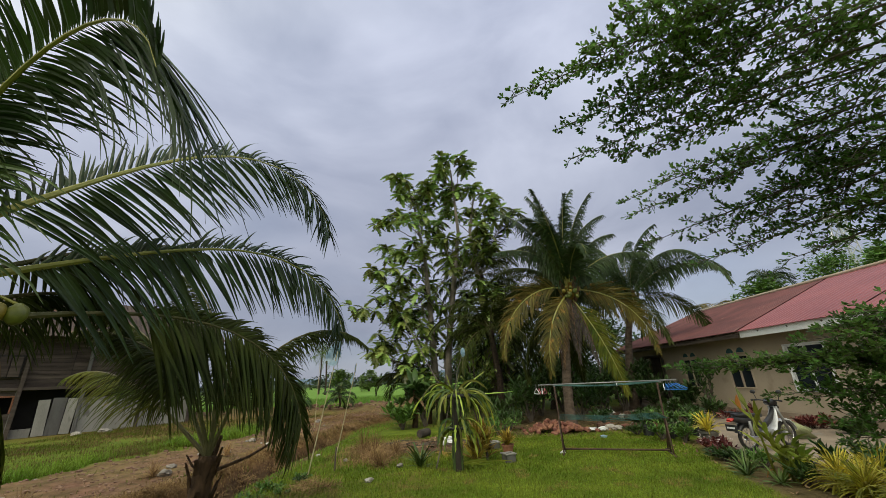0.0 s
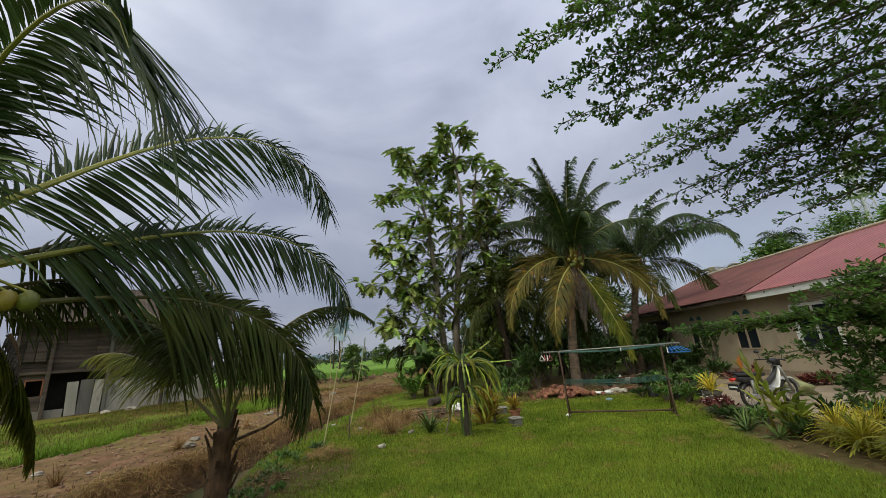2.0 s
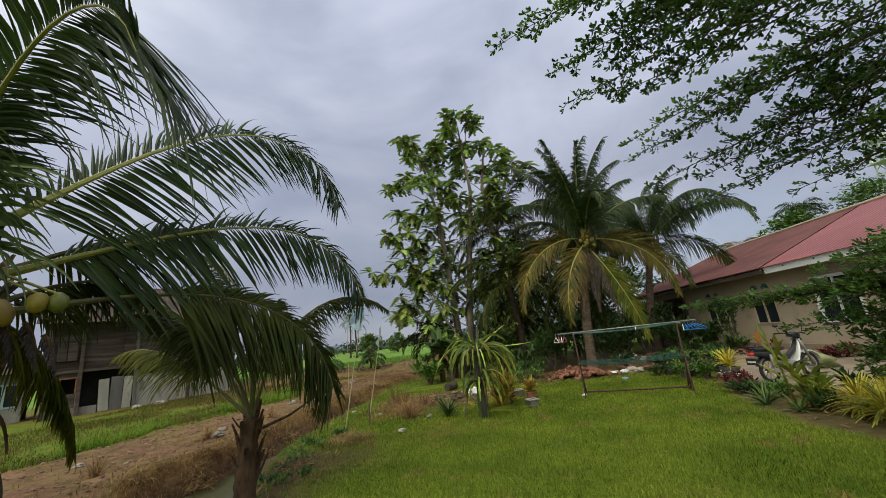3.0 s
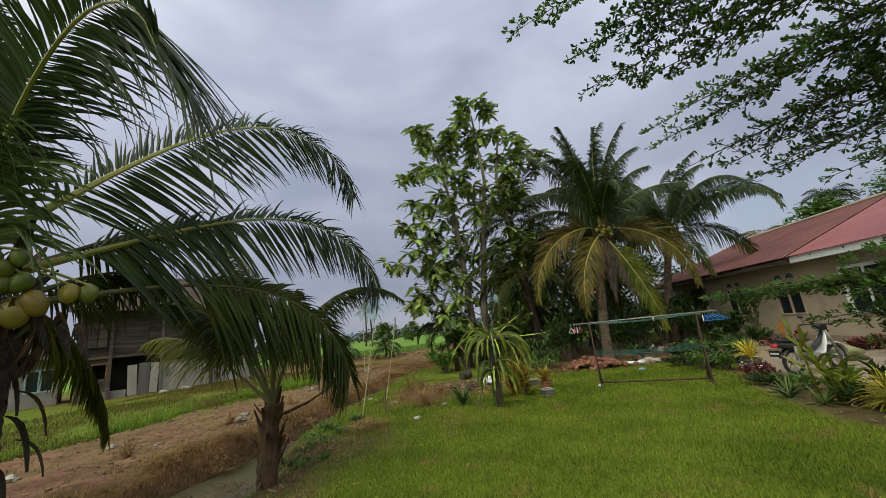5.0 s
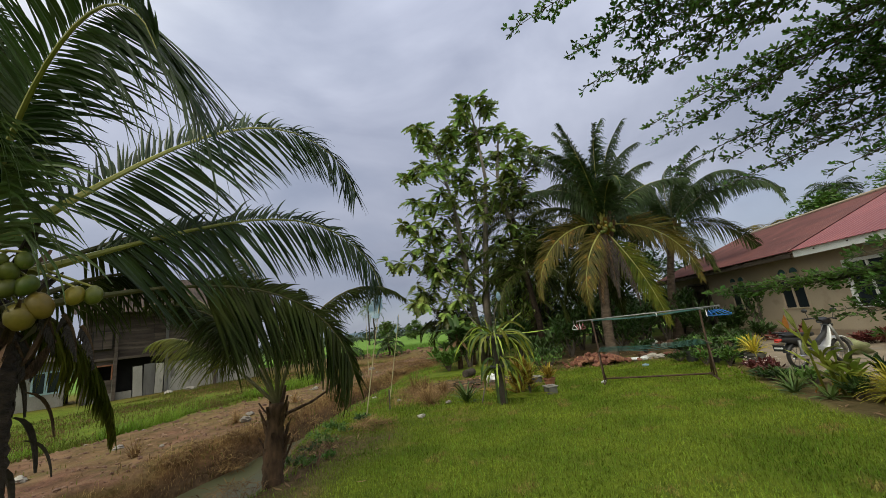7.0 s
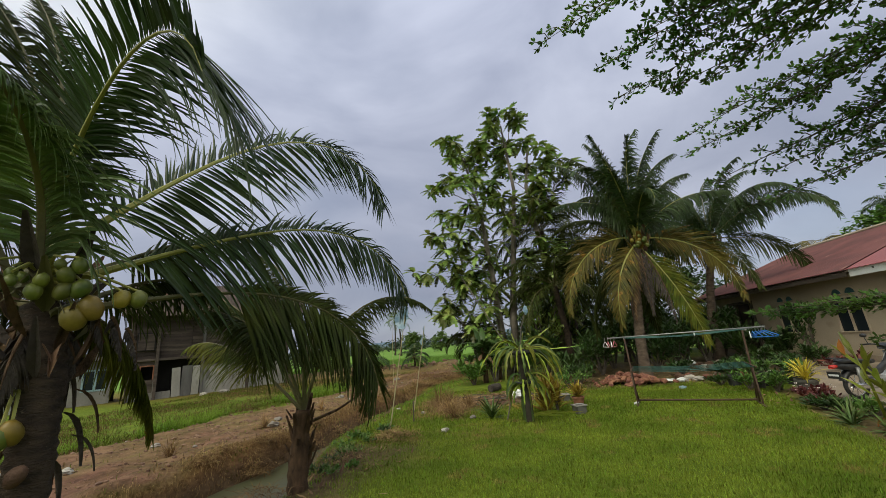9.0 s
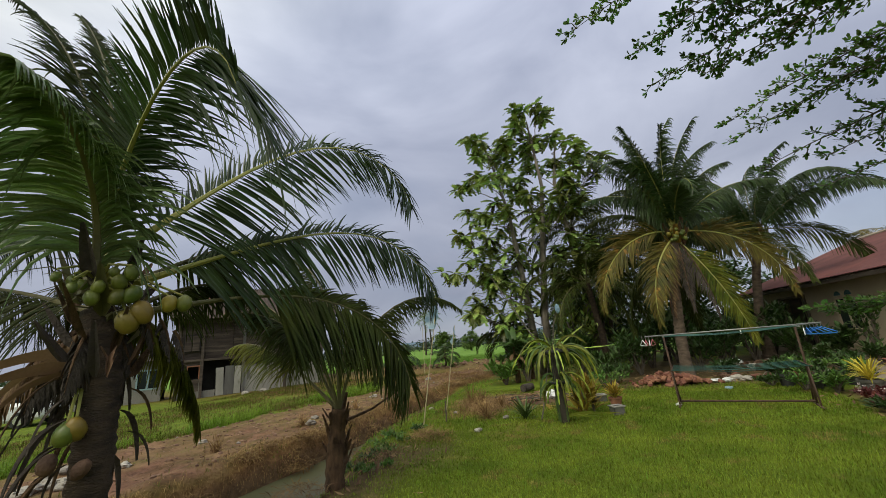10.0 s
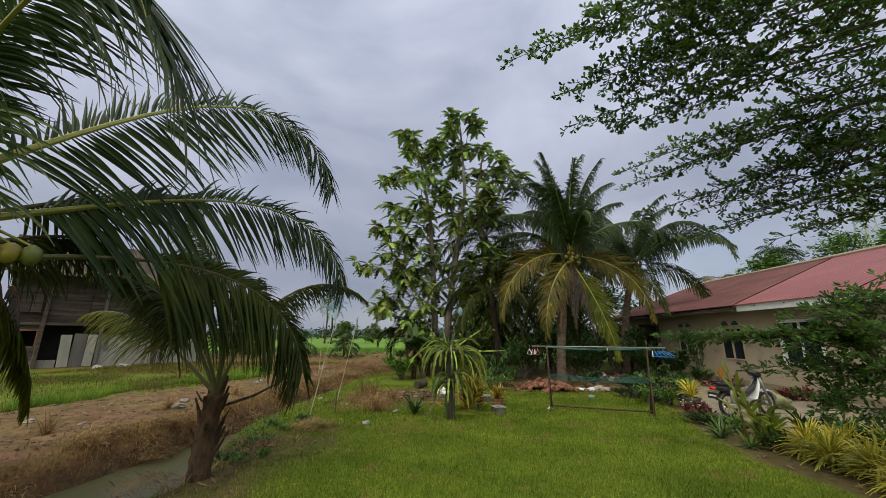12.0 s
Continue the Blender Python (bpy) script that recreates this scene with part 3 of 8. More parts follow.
def cover(x, y):
    """How much bare earth, dry grass and rice field lie here, 0 to 1 each."""
    d = ditch_x(y) - x
    n1 = noise.noise(Vector((x * 0.8, y * 0.8, 5.0))) * 0.5 + noise.noise(Vector((x * 2.6, y * 2.6, 1.0))) * 0.3
    v = near_line(y, VERGE)
    track = smooth01(0.95, 1.35, d + n1 * 0.8) * (1 - smooth01(v - 0.3, v + 0.25, d + n1 * 0.8)) * smooth01(24, 20, y) * (0.8 + 0.5 * n1)
    damp = smooth01(1.0, 0.8, max(d, -d + 0.95 * lawn_side(y))) * smooth01(14, 12, y)
    near = smooth01(-2.4, -1.1, d - n1 * 0.9) * smooth01(0.0, -0.3, d) * smooth01(7.2, 5.6, y + n1) * 0.9
    mound = math.exp(-((y - 25.3) / 2.6) ** 2) * smooth01(4, 0, x) * smooth01(-30, -20, x) * (0.75 + n1 * 0.6)
    rubbish = math.exp(-((x + 0.85) / 1.5) ** 2 - ((y - 10.4) / 1.1) ** 2) * (1.6 + n1)
    bed = smooth01(-0.15, 0.2, x - near_line(y, LAWN_EDGE) + n1 * 0.4) * smooth01(9.6, 8.8, y) * smooth01(-2, 0, y) * 0.8
    back = smooth01(10.4, 11.4, y + n1) * smooth01(1.0, 2.2, x) * smooth01(20, 18, y) * 0.85
    earth = min(1.0, max(track, damp, near, mound, rubbish, bed, back))
    dry = smooth01(0.62, 0.82, d) * (1 - smooth01(0.95, 1.45, d + n1 * 0.9)) * smooth01(22, 18, y)
    dry = max(dry, 0.7 * math.exp(-((x + 1.7) / 0.6) ** 2 - ((y - 9.3) / 0.9) ** 2), smooth01(14, 18, y) * smooth01(25, 23, y) * smooth01(0, -3, x) * (0.55 + n1))
    dry = max(dry, smooth01(-0.05, 0.35, n1) * 0.75 * math.exp(-((x + 1.0) / 1.7) ** 2 - ((y - 8.0) / 1.6) ** 2))
    field = smooth01(27.6, 29.2, y + n1 * 1.2)
    humus = min(1.0, max(damp, near, rubbish * 0.8, bed, back))
    return earth, min(1.0, max(0.0, dry)), field, humus


def spread(lo, hi, step, out, grow=1.22):
    """Grid lines: even between lo and hi, then wider and wider to plus and minus out."""
    c = list(np.arange(lo, hi + 1e-6, step))
    s, a = step, c[-1]
    while a < out:
        s *= grow
        a += s
        c.append(a)
    s, a, left = step, c[0], []
    while a > -out:
        s *= grow
        a -= s
        left.append(a)
    return left[::-1] + c


gx, gy = spread(-9.0, 7.5, 0.11, 1800), spread(1.0, 15.0, 0.13, 1800)
gv = [(x, y, height(x, y)) for y in gy for x in gx]
W = len(gx)
gf = [(j * W + i, j * W + i + 1, (j + 1) * W + i + 1, (j + 1) * W + i) for j in range(len(gy) - 1) for i in range(W - 1)]
gm = bpy.data.meshes.new("ground")
gm.from_pydata(gv, [], gf)
att = gm.color_attributes.new("cover", "FLOAT_COLOR", "POINT")
att.data.foreach_set("color", [c for p in gv for c in cover(p[0], p[1])])
gm.polygons.foreach_set("use_smooth", [True] * len(gf))


def ground_material():
    m = bpy.data.materials.new("garden_ground")
    m.use_nodes = True
    n, l = m.node_tree.nodes, m.node_tree.links
    bs = n["Principled BSDF"]
    co = n.new("ShaderNodeNewGeometry")
    at = n.new("ShaderNodeAttribute")
    at.attribute_name = "cover"
    sep = n.new("ShaderNodeSeparateColor")
    l.new(at.outputs["Color"], sep.inputs[0])

    def tone(scale, a, b, lo=0.35, hi=0.65, detail=8.0):
        t = n.new("ShaderNodeTexNoise")
        t.inputs["Scale"].default_value, t.inputs["Detail"].default_value, t.inputs["Roughness"].default_value = scale, detail, 0.65
        l.new(co.outputs["Position"], t.inputs["Vector"])
        r = n.new("ShaderNodeValToRGB")
        r.color_ramp.elements[0].position, r.color_ramp.elements[0].color = lo, (*a, 1)
        r.color_ramp.elements[1].position, r.color_ramp.elements[1].color = hi, (*b, 1)
        l.new(t.outputs["Fac"], r.inputs[0])
        return r.outputs[0], t.outputs["Fac"]

    def mix(fac, a, b):
        x = n.new("ShaderNodeMix")
        x.data_type = "RGBA"
        l.new(fac, x.inputs["Factor"])
        l.new(a, x.inputs["A"])
        l.new(b, x.inputs["B"])
        return x.outputs["Result"]

    lawn, f1 = tone(2.4, (0.075, 0.114, 0.010), (0.152, 0.198, 0.018))
    earth, f2 = tone(3.5, (0.100, 0.050, 0.033), (0.255, 0.135, 0.090))
    straw, f3 = tone(7.0, (0.12, 0.066, 0.024), (0.25, 0.150, 0.058))
    rice, f4 = tone(0.12, (0.115, 0.225, 0.032), (0.165, 0.285, 0.050))
    humus, f5 = tone(5.0, (0.055, 0.035, 0.020), (0.145, 0.094, 0.053))
    c = mix(sep.outputs[2], mix(sep.outputs[0], mix(sep.outputs[1], lawn, straw), mix(at.outputs["Alpha"], earth, humus)), rice)
    l.new(c, bs.inputs["Base Color"])
    bs.inputs["Roughness"].default_value = 0.95
    bs.inputs["Specular IOR Level"].default_value = 0.15
    b = n.new("ShaderNodeBump")
    b.inputs["Strength"].default_value, b.inputs["Distance"].default_value = 0.8, 0.06
    fine = n.new("ShaderNodeTexNoise")
    fine.inputs["Scale"].default_value, fine.inputs["Detail"].default_value = 14.0, 8.0
    l.new(co.outputs["Position"], fine.inputs["Vector"])
    l.new(fine.outputs["Fac"], b.inputs["Height"])
    l.new(b.outputs[0], bs.inputs["Normal"])
    return m


gm.materials.append(ground_material())
tagged(new("ground", gm), "lawn, dry ditch bank, dirt track and rice field", "ground", kind="structure")

# ditch water
wm = bpy.data.materials.new("muddy_water")
wm.use_nodes = True
wb = wm.node_tree.nodes["Principled BSDF"]
wb.inputs["Base Color"].default_value = (0.085, 0.088, 0.045, 1)
wb.inputs["Roughness"].default_value = 0.3
wb.inputs["Specular IOR Level"].default_value = 0.15
wz = wm.node_tree.nodes.new("ShaderNodeTexNoise")
wz.inputs["Scale"].default_value = 6.0
wp = wm.node_tree.nodes.new("ShaderNodeBump")
wp.inputs["Strength"].default_value, wp.inputs["Distance"].default_value = 0.06, 0.02
wm.node_tree.links.new(wz.outputs["Fac"], wp.inputs["Height"])
wm.node_tree.links.new(wp.outputs[0], wb.inputs["Normal"])
M["water"] = wm
g = Geo()
ys = [i * 0.5 - 12 for i in range(64)]
for a, b in zip(ys, ys[1:]):
    xa, xb = ditch_x(a), ditch_x(b)
    g.add([(xa - 1.0, a, -0.25), (xa + 0.85, a, -0.25), (xb + 0.85, b, -0.25), (xb - 1.0, b, -0.25)], [(0, 1, 2, 3)])
tagged(g.build("water", "water"), "still brown water in the ditch", "water", kind="structure")

# concrete path along the house
PATH_EDGE = [(-3, 7.2), (5.5, 6.2), (7.0, 5.35), (9.0, 5.5), (11.0, 7.2), (16, 8.3), (20, 8.6)]
g = Geo()
py = [i * 0.5 - 3 for i in range(46)]
for a, b in zip(py, py[1:]):
    xa, xb = near_line(a, PATH_EDGE), near_line(b, PATH_EDGE)
    g.add([(xa, a, 0.07), (9.7, a, 0.07), (9.7, b, 0.07), (xb, b, 0.07), (xa, a, -0.05), (xb, b, -0.05)], [(0, 1, 2, 3), (4, 0, 3, 5)])
tagged(g.build("pavement", "concrete"), "worn grey concrete path beside the house", "pavement", kind="structure")

# ---- cream house with the red roof ----
WX = 9.7          # its long wall
HY0, HY1 = -2.0, 19.5
house = thing("house", (12, 9, 0), "single-storey cream plastered house with a red metal roof", "house")


def wall_with_holes(y0, y1, z0, z1, holes, x, thick):
    """A wall along y at x with openings (y0, y1, z0, z1) cut right through."""
    g = Geo()
    cuts_y = sorted({y0, y1, *[h[0] for h in holes], *[h[1] for h in holes]})
    cuts_z = sorted({z0, z1, *[h[2] for h in holes], *[h[3] for h in holes]})
    for a, b in zip(cuts_y, cuts_y[1:]):
        for c, d in zip(cuts_z, cuts_z[1:]):
            if any(h[0] <= a and b <= h[1] and h[2] <= c and d <= h[3] for h in holes):
                continue
            for xx, flip in ((x, 0), (x + thick, 1)):
                q = [(xx, a, c), (xx, a, d), (xx, b, d), (xx, b, c)]
                g.add(q if not flip else q[::-1], [(0, 1, 2, 3)])
    for a, b, c, d in holes:
        for q in (((a, c), (b, c)), ((b, c), (b, d)), ((b, d), (a, d)), ((a, d), (a, c))):
            (ya, za), (yb, zb) = q
            g.add([(x, ya, za), (x, yb, zb), (x + thick, yb, zb), (x + thick, ya, za)], [(0, 1, 2, 3)])
    return g


BIG = (9.62, 10.75, 0.84, 2.02)
ARCH = [(12.15, 13.12, 0.84, 1.88), (14.55, 15.5, 0.84, 1.88)]
DOOR = (16.9, 18.3, 0.07, 2.1)
part("wall", wall_with_holes(HY0, HY1, 0, 2.75, [BIG, *ARCH, DOOR], WX, 0.15), "plaster", house)
g = Geo()
g.box((14.3, HY1, 1.4), (9.2, 0.15, 2.75), bevel=0.01)
part("wall", g, "plaster", house)
g = Geo()
g.box((14.3, HY0, 1.4), (9.2, 0.15, 2.75), bevel=0.01)
part("wall", g, "plaster", house)
# added sheets behind the openings, coloured as the dark of the rooms
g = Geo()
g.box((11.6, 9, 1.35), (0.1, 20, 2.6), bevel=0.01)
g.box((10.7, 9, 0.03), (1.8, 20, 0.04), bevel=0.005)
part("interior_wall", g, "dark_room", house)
g = Geo()
g.box((9.66, 9, 0.14), (0.06, 21.4, 0.2), bevel=0.01)
part("plinth", g, "concrete", house)


def window(y0, y1, z0, z1, arched):
    g = Geo()
    t = 0.045
    x = WX + 0.02
    for c, s in ((((y0 + y1) / 2, z0 + t / 2), (y1 - y0, t)), (((y0 + y1) / 2, z1 - t / 2), (y1 - y0, t)),
                 ((y0 + t / 2, (z0 + z1) / 2), (t, z1 - z0 - 2 * t)), ((y1 - t / 2, (z0 + z1) / 2), (t, z1 - z0 - 2 * t)),
                 (((y0 + y1) / 2, (z0 + z1) / 2), (t * 0.8, z1 - z0 - 2 * t))):
        g.box((x, c[0], c[1]), (0.10, s[0], s[1]), bevel=0.008)
    w = part("window", g, "white_paint" if not arched else "plaster", house)
    if not arched:
        # plaster surround standing proud of the wall
        for c, s in ((((y0 + y1) / 2, z0 - 0.018), (y1 - y0 + 0.072, 0.036)), (((y0 + y1) / 2, z1 + 0.018), (y1 - y0 + 0.072, 0.036)),
                     ((y0 - 0.018, (z0 + z1) / 2), (0.036, z1 - z0)), ((y1 + 0.018, (z0 + z1) / 2), (0.036, z1 - z0))):
            g = Geo()
            g.box((WX - 0.02, c[0], c[1]), (0.08, s[0], s[1]), bevel=0.008)
            part("surround", g, "white_paint", w)
    mid = (y0 + y1) / 2
    for a, b in ((y0 + t, mid - t * 0.4), (mid + t * 0.4, y1 - t)):
        p = Geo()
        p.box((WX + 0.03, (a + b) / 2, (z0 + z1) / 2), (0.012, b - a, z1 - z0 - 2 * t), bevel=0.001)
        part("pane", p, "pane", w)
        if arched:
            # a small half-round light above each leaf
            r, zc = (b - a) / 2 - 0.02, z1 + 0.06
            rim, lite = Geo(), Geo()
            arc = [((a + b) / 2 + r * math.cos(k * math.pi / 10), zc + r * math.sin(k * math.pi / 10)) for k in range(11)]
            rim.tube([(WX - 0.005, yy, zz) for yy, zz in arc + [arc[0]]], 0.022, 6)
            part("arch_frame", rim, "plaster", w)
            lite.add([(WX - 0.006, yy, zz) for yy, zz in arc], [tuple(range(11))])
            for rr in (0.35, 0.7):
                lite.tube([(WX - 0.01, (a + b) / 2 + (yy - (a + b) / 2) * rr, zc + (zz - zc) * rr) for yy, zz in arc], 0.006, 5)
            part("arch_light", lite, "pane_blue", w)


window(*BIG, False)
for h in ARCH:
    window(*h, True)
g = Geo()
for c, s in (((17.6, 2.13), (1.6, 0.08)), ((16.87, 1.1), (0.08, 2.1)), ((18.33, 1.1), (0.08, 2.1))):
    g.box((WX + 0.02, c[0], c[1]), (0.18, s[0], s[1]), bevel=0.01)
part("door_frame", g, "plank", house)
g = Geo()
g.box((WX + 0.3, 18.0, 1.08), (0.05, 0.7, 2.0), turn=Matrix.Rotation(radians(0), 3, "Z"), bevel=0.01)
part("door", g, "plank", house, "half-open dark wooden door")


def corrugated(y0, y1, low, high, wave=0.16, amp=0.011, cut0=None, cut1=None):
    """A ribbed roofing sheet from low (x, z) to high (x, z); cut0, cut1: y at the upper end, where it is skewed."""
    g, n = Geo(), max(2, int((y1 - y0) / wave * 4))
    rows = []
    for i in range(n + 1):
        u = i / n
        up = amp * max(0.0, math.cos(i * math.pi / 2)) * 2
        ya, yb = y0 + (y1 - y0) * u, (cut0 if cut0 is not None else y0) + ((cut1 if cut1 is not None else y1) - (cut0 if cut0 is not None else y0)) * u
        rows.append([(low[0], ya, low[1] + up), (high[0], yb, high[1] + up), (low[0], ya, low[1] + up - 0.012), (high[0], yb, high[1] + up - 0.012)])
    g.add([q for r in rows for q in r], [f for i in range(n) for f in ((4 * i, 4 * i + 1, 4 * i + 5, 4 * i + 4), (4 * i + 2, 4 * i + 6, 4 * i + 7, 4 * i + 3), (4 * i, 4 * i + 4, 4 * i + 6, 4 * i + 2))])
    return g


LOW, HIGH = (9.07, 2.54), (14.0, 4.38)
RIB_END = 11.55
y = -3.0
while y < 20.3:
    b = min(y + 0.8, RIB_END if y < RIB_END - 0.01 else 20.4)
    # the sheets fan out slightly to the skewed joint
    top = lambda v: v + 1.3 * smooth01(4.0, RIB_END, v) * smooth01(20.4, RIB_END, v)
    fresh = y < RIB_END - 0.01
    part("roof_sheet", corrugated(y, b, LOW, HIGH, cut0=top(y), cut1=top(b)), "roof_new" if fresh else "roof_old", house, "red ribbed metal sheet" if fresh else "faded dark red roof sheet")
    y = b
g = Geo()
g.add([(14.0, -3, 4.38), (14.0, 20.4, 4.38), (19, 20.4, 2.5), (19, -3, 2.5)], [(0, 1, 2, 3)])
part("roof_slope", g, "roof_old", house)
g = Geo()
g.tube([(14.0, -3, 4.42), (14.0, 20.4, 4.42)], 0.06, 8)
part("ridge_cap", g, "plaster", house)
g = Geo()
g.box((9.14, 7.3, 2.44), (0.03, 8.4, 0.2), bevel=0.004)
part("fascia", g, "white_paint", house, "white painted eaves board")
g = Geo()
g.box((9.14, 16.0, 2.42), (0.03, 8.8, 0.12), bevel=0.004)
part("fascia", g, "plank", house)
g = Geo()
g.add([(9.12, -2.9, 2.5), (9.72, -2.9, 2.72), (9.72, 20.3, 2.72), (9.12, 20.3, 2.46)], [(0, 1, 2, 3)])
part("soffit", g, "plaster", house)
for y in np.arange(-2.5, 20.2, 0.95):
    g = Geo()
    g.box((9.42, y, 2.55), (0.62, 0.05, 0.1), turn=Matrix.Rotation(radians(-20), 3, "Y"), bevel=0.005)
    part("rafter_end", g, "plank", house)

# ---- old timber house across the ditch ----
old = thing("old_house", (-18, 20, 0), "old two-storey timber house on a stained concrete ground floor", "house")
OA, OB = Vector((-18.9, 16.6, 0)), Vector((-13.95, 21.9, 0))   # its front runs from OA to OB
ON = (OB - OA).normalized()
OI = Vector((-ON.y, ON.x, 0))      # inwards, away from the garden
OL = (OB - OA).length


def opoint(s, inward, z):
    p = OA + ON * s + OI * inward
    return Vector((p.x, p.y, z))


OT = Matrix((( ON.x, OI.x, 0), (ON.y, OI.y, 0), (0, 0, 1)))


def oslab(name, s0, s1, z0, z1, mat, inward=0.0, thick=0.1, label="", bevel=0.01, lean=0.0):
    g = Geo()
    g.box(opoint((s0 + s1) / 2, inward + thick / 2, (z0 + z1) / 2), (s1 - s0, thick, z1 - z0), turn=OT @ Matrix.Rotation(radians(lean), 3, "Y"), bevel=bevel)
    return part(name, g, mat, old, label)


# ground floor: low plinth, dark doorway, three leaning boards, concrete wall
oslab("plinth", -0.45, 1.4, 0.0, 0.36, "concrete_old", 0.08, 0.12)
oslab("wall", -0.45, 0.05, 0.36, 1.95, "plank", 0.12)
oslab("wall", 0.05, 0.62, 0.36, 1.0, "plank", 0.12)
oslab("wall", 0.05, 0.62, 1.72, 1.95, "plank", 0.12)
oslab("wall", 0.62, 0.78, 0.36, 1.95, "concrete_old", 0.12)
for s0, s1, z0, z1 in ((0.03, 0.64, 1.66, 1.73), (0.03, 0.09, 1.0, 1.66), (0.58, 0.64, 1.0, 1.66)):
    oslab("window_frame", s0, s1, z0, z1, "pot", 0.08, 0.06, "faded orange window frame")
oslab("door_panel", 1.42, 1.80, 0.02, 1.50, "board_pale", 0.02, 0.04, "pale weathered board", lean=-2)
oslab("door_panel", 1.84, 2.30, 0.0, 1.56, "board_grey", 0.05, 0.04, "grey weathered board", lean=1)
oslab("door_panel", 2.32, 2.66, 0.02, 1.52, "board_pale", 0.02, 0.04, "pale weathered board", lean=1.5)
oslab("wall", 2.85, OL, 0.0, 1.42, "board_pale", 0.12, label="stained pale concrete wall")
oslab("wall_cap", 2.8, OL + 0.05, 1.42, 1.53, "concrete_old", 0.06, 0.2)
# added sheet whose colour stands for the dark inside
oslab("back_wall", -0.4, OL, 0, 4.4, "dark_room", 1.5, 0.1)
oslab("floor_beam", -0.45, OL, 1.93, 2.05, "plank", -0.02, 0.14)
for s in (-0.4, 0.72, 2.76, 5.0, OL - 0.05):
    g = Geo()
    g.box(opoint(s, -0.03, 2.2), (0.14, 0.14, 4.4), turn=OT, bevel=0.015)
    part("post", g, "board_grey" if s == 2.76 else "plank", old)
zz = 2.05
while zz < 4.35:
    for s0, s1 in ((-0.4, 2.2), (2.2, 4.8), (4.8, OL)):
        for a, b in (((s0, 2.1), (2.1, 2.28), (2.72, s1)) if s0 == 2.2 and zz < 2.3 else ((s0, s1),)):
            if b - a > 0.1:
                oslab("plank", max(a, s0) + 0.01, b - 0.01, zz, zz + 0.17, "plank", 0.1 + 0.006 * random.random(), 0.03, bevel=0.006)
    zz += 0.178
# window slabs painted with the dark of the room behind
for s, z in ((-0.2, 2.45), (4.0, 2.7), (5.6, 2.7)):
    w = oslab("window", s, s + 0.8, z, z + 0.95, "dark_room", 0.03, 0.06)
    for a in (s + 0.05, s + 0.41):
        g = Geo()
        g.box(opoint(a + 0.17, 0.0, z + 0.47), (0.33, 0.04, 0.85), turn=OT, bevel=0.01)
        part("shutter", g, "plank", w)
for i in range(9):
    s = -0.9 + i * 1.02
    g, n = Geo(), 12
    rows = []
    for k in range(n + 1):
        up = 0.02 * math.cos(k * math.pi)
        a, b = opoint(s + k * 1.06 / n, -0.7, 4.22 + up), opoint(s + k * 1.06 / n, 3.0, 6.5 + up)
        rows.append([a, b, a - Vector((0, 0, 0.012)), b - Vector((0, 0, 0.012))])
    g.add([q for r in rows for q in r], [f for i in range(n) for f in ((4 * i, 4 * i + 1, 4 * i + 5, 4 * i + 4), (4 * i + 2, 4 * i + 6, 4 * i + 7, 4 * i + 3), (4 * i, 4 * i + 4, 4 * i + 6, 4 * i + 2))])
    part("roof_sheet", g, "roof_dull", old)
for s, order in ((-0.4, (0, 1, 2, 3, 4)), (OL, (4, 3, 2, 1, 0))):
    g = Geo()
    g.add([opoint(s, 0.1, 4.4), opoint(s, 3.0, 6.4), opoint(s, 6.0, 4.4), opoint(s, 6.0, 0), opoint(s, 0.1, 0)], [order])
    part("gable_wall", g, "plank", old)
g = Geo()
g.add([opoint(-0.9, 3.0, 6.5), opoint(8.3, 3.0, 6.5), opoint(8.3, 6.7, 4.22), opoint(-0.9, 6.7, 4.22)], [(0, 1, 2, 3)])
part("roof_slope", g, "roof_dull", old)

# ---- low outbuilding with the blue window, beside the old house ----
shed = thing("outbuilding", opoint(-2, 3, 0), "low grey plastered outbuilding with a light blue window", "house")


def spoint(a, b, z):
    return opoint(a, b + 2.2, z)


for a0, a1, z0, z1, mat in ((-2.75, -2.32, 0, 2.3, "board_pale"), (-1.28, -1.15, 0, 2.3, "concrete_old"), (-2.32, -1.28, 0, 0.66, "board_pale"), (-2.32, -1.28, 1.75, 2.3, "concrete_old"), (-6.5, -2.95, 0, 2.3, "board_pale")):
    g = Geo()
    g.box(spoint((a0 + a1) / 2, 0, (z0 + z1) / 2), (a1 - a0, 0.12, z1 - z0), turn=OT, bevel=0.005)
    part("wall", g, mat, shed)
# added sheet behind the window, room darkness in its colour
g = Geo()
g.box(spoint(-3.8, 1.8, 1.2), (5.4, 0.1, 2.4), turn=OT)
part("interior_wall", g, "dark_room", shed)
g = Geo()
for c, s in (((-1.8, 0.70), (1.04, 0.08)), ((-1.8, 1.71), (1.04, 0.08)), ((-2.28, 1.2), (0.08, 0.94)), ((-1.32, 1.2), (0.08, 0.94)), ((-1.8, 1.2), (0.12, 0.94))):
    g.box(spoint(c[0], -0.04, c[1]), (s[0], 0.1, s[1]), turn=OT, bevel=0.008)
w = part("window", g, "blue_frame", shed)
for a in (-2.05, -1.55):
    g = Geo()
    g.box(spoint(a, 0.0, 1.2), (0.4, 0.012, 0.92), turn=OT, bevel=0.001)
    part("pane", g, "pane", w)
g = Geo()
g.box(spoint(-3.8, 1.2, 2.42), (6.3, 3.6, 0.06), turn=OT @ Matrix.Rotation(radians(8), 3, "X"), bevel=0.01)
part("roof", g, "roof_dull", shed)

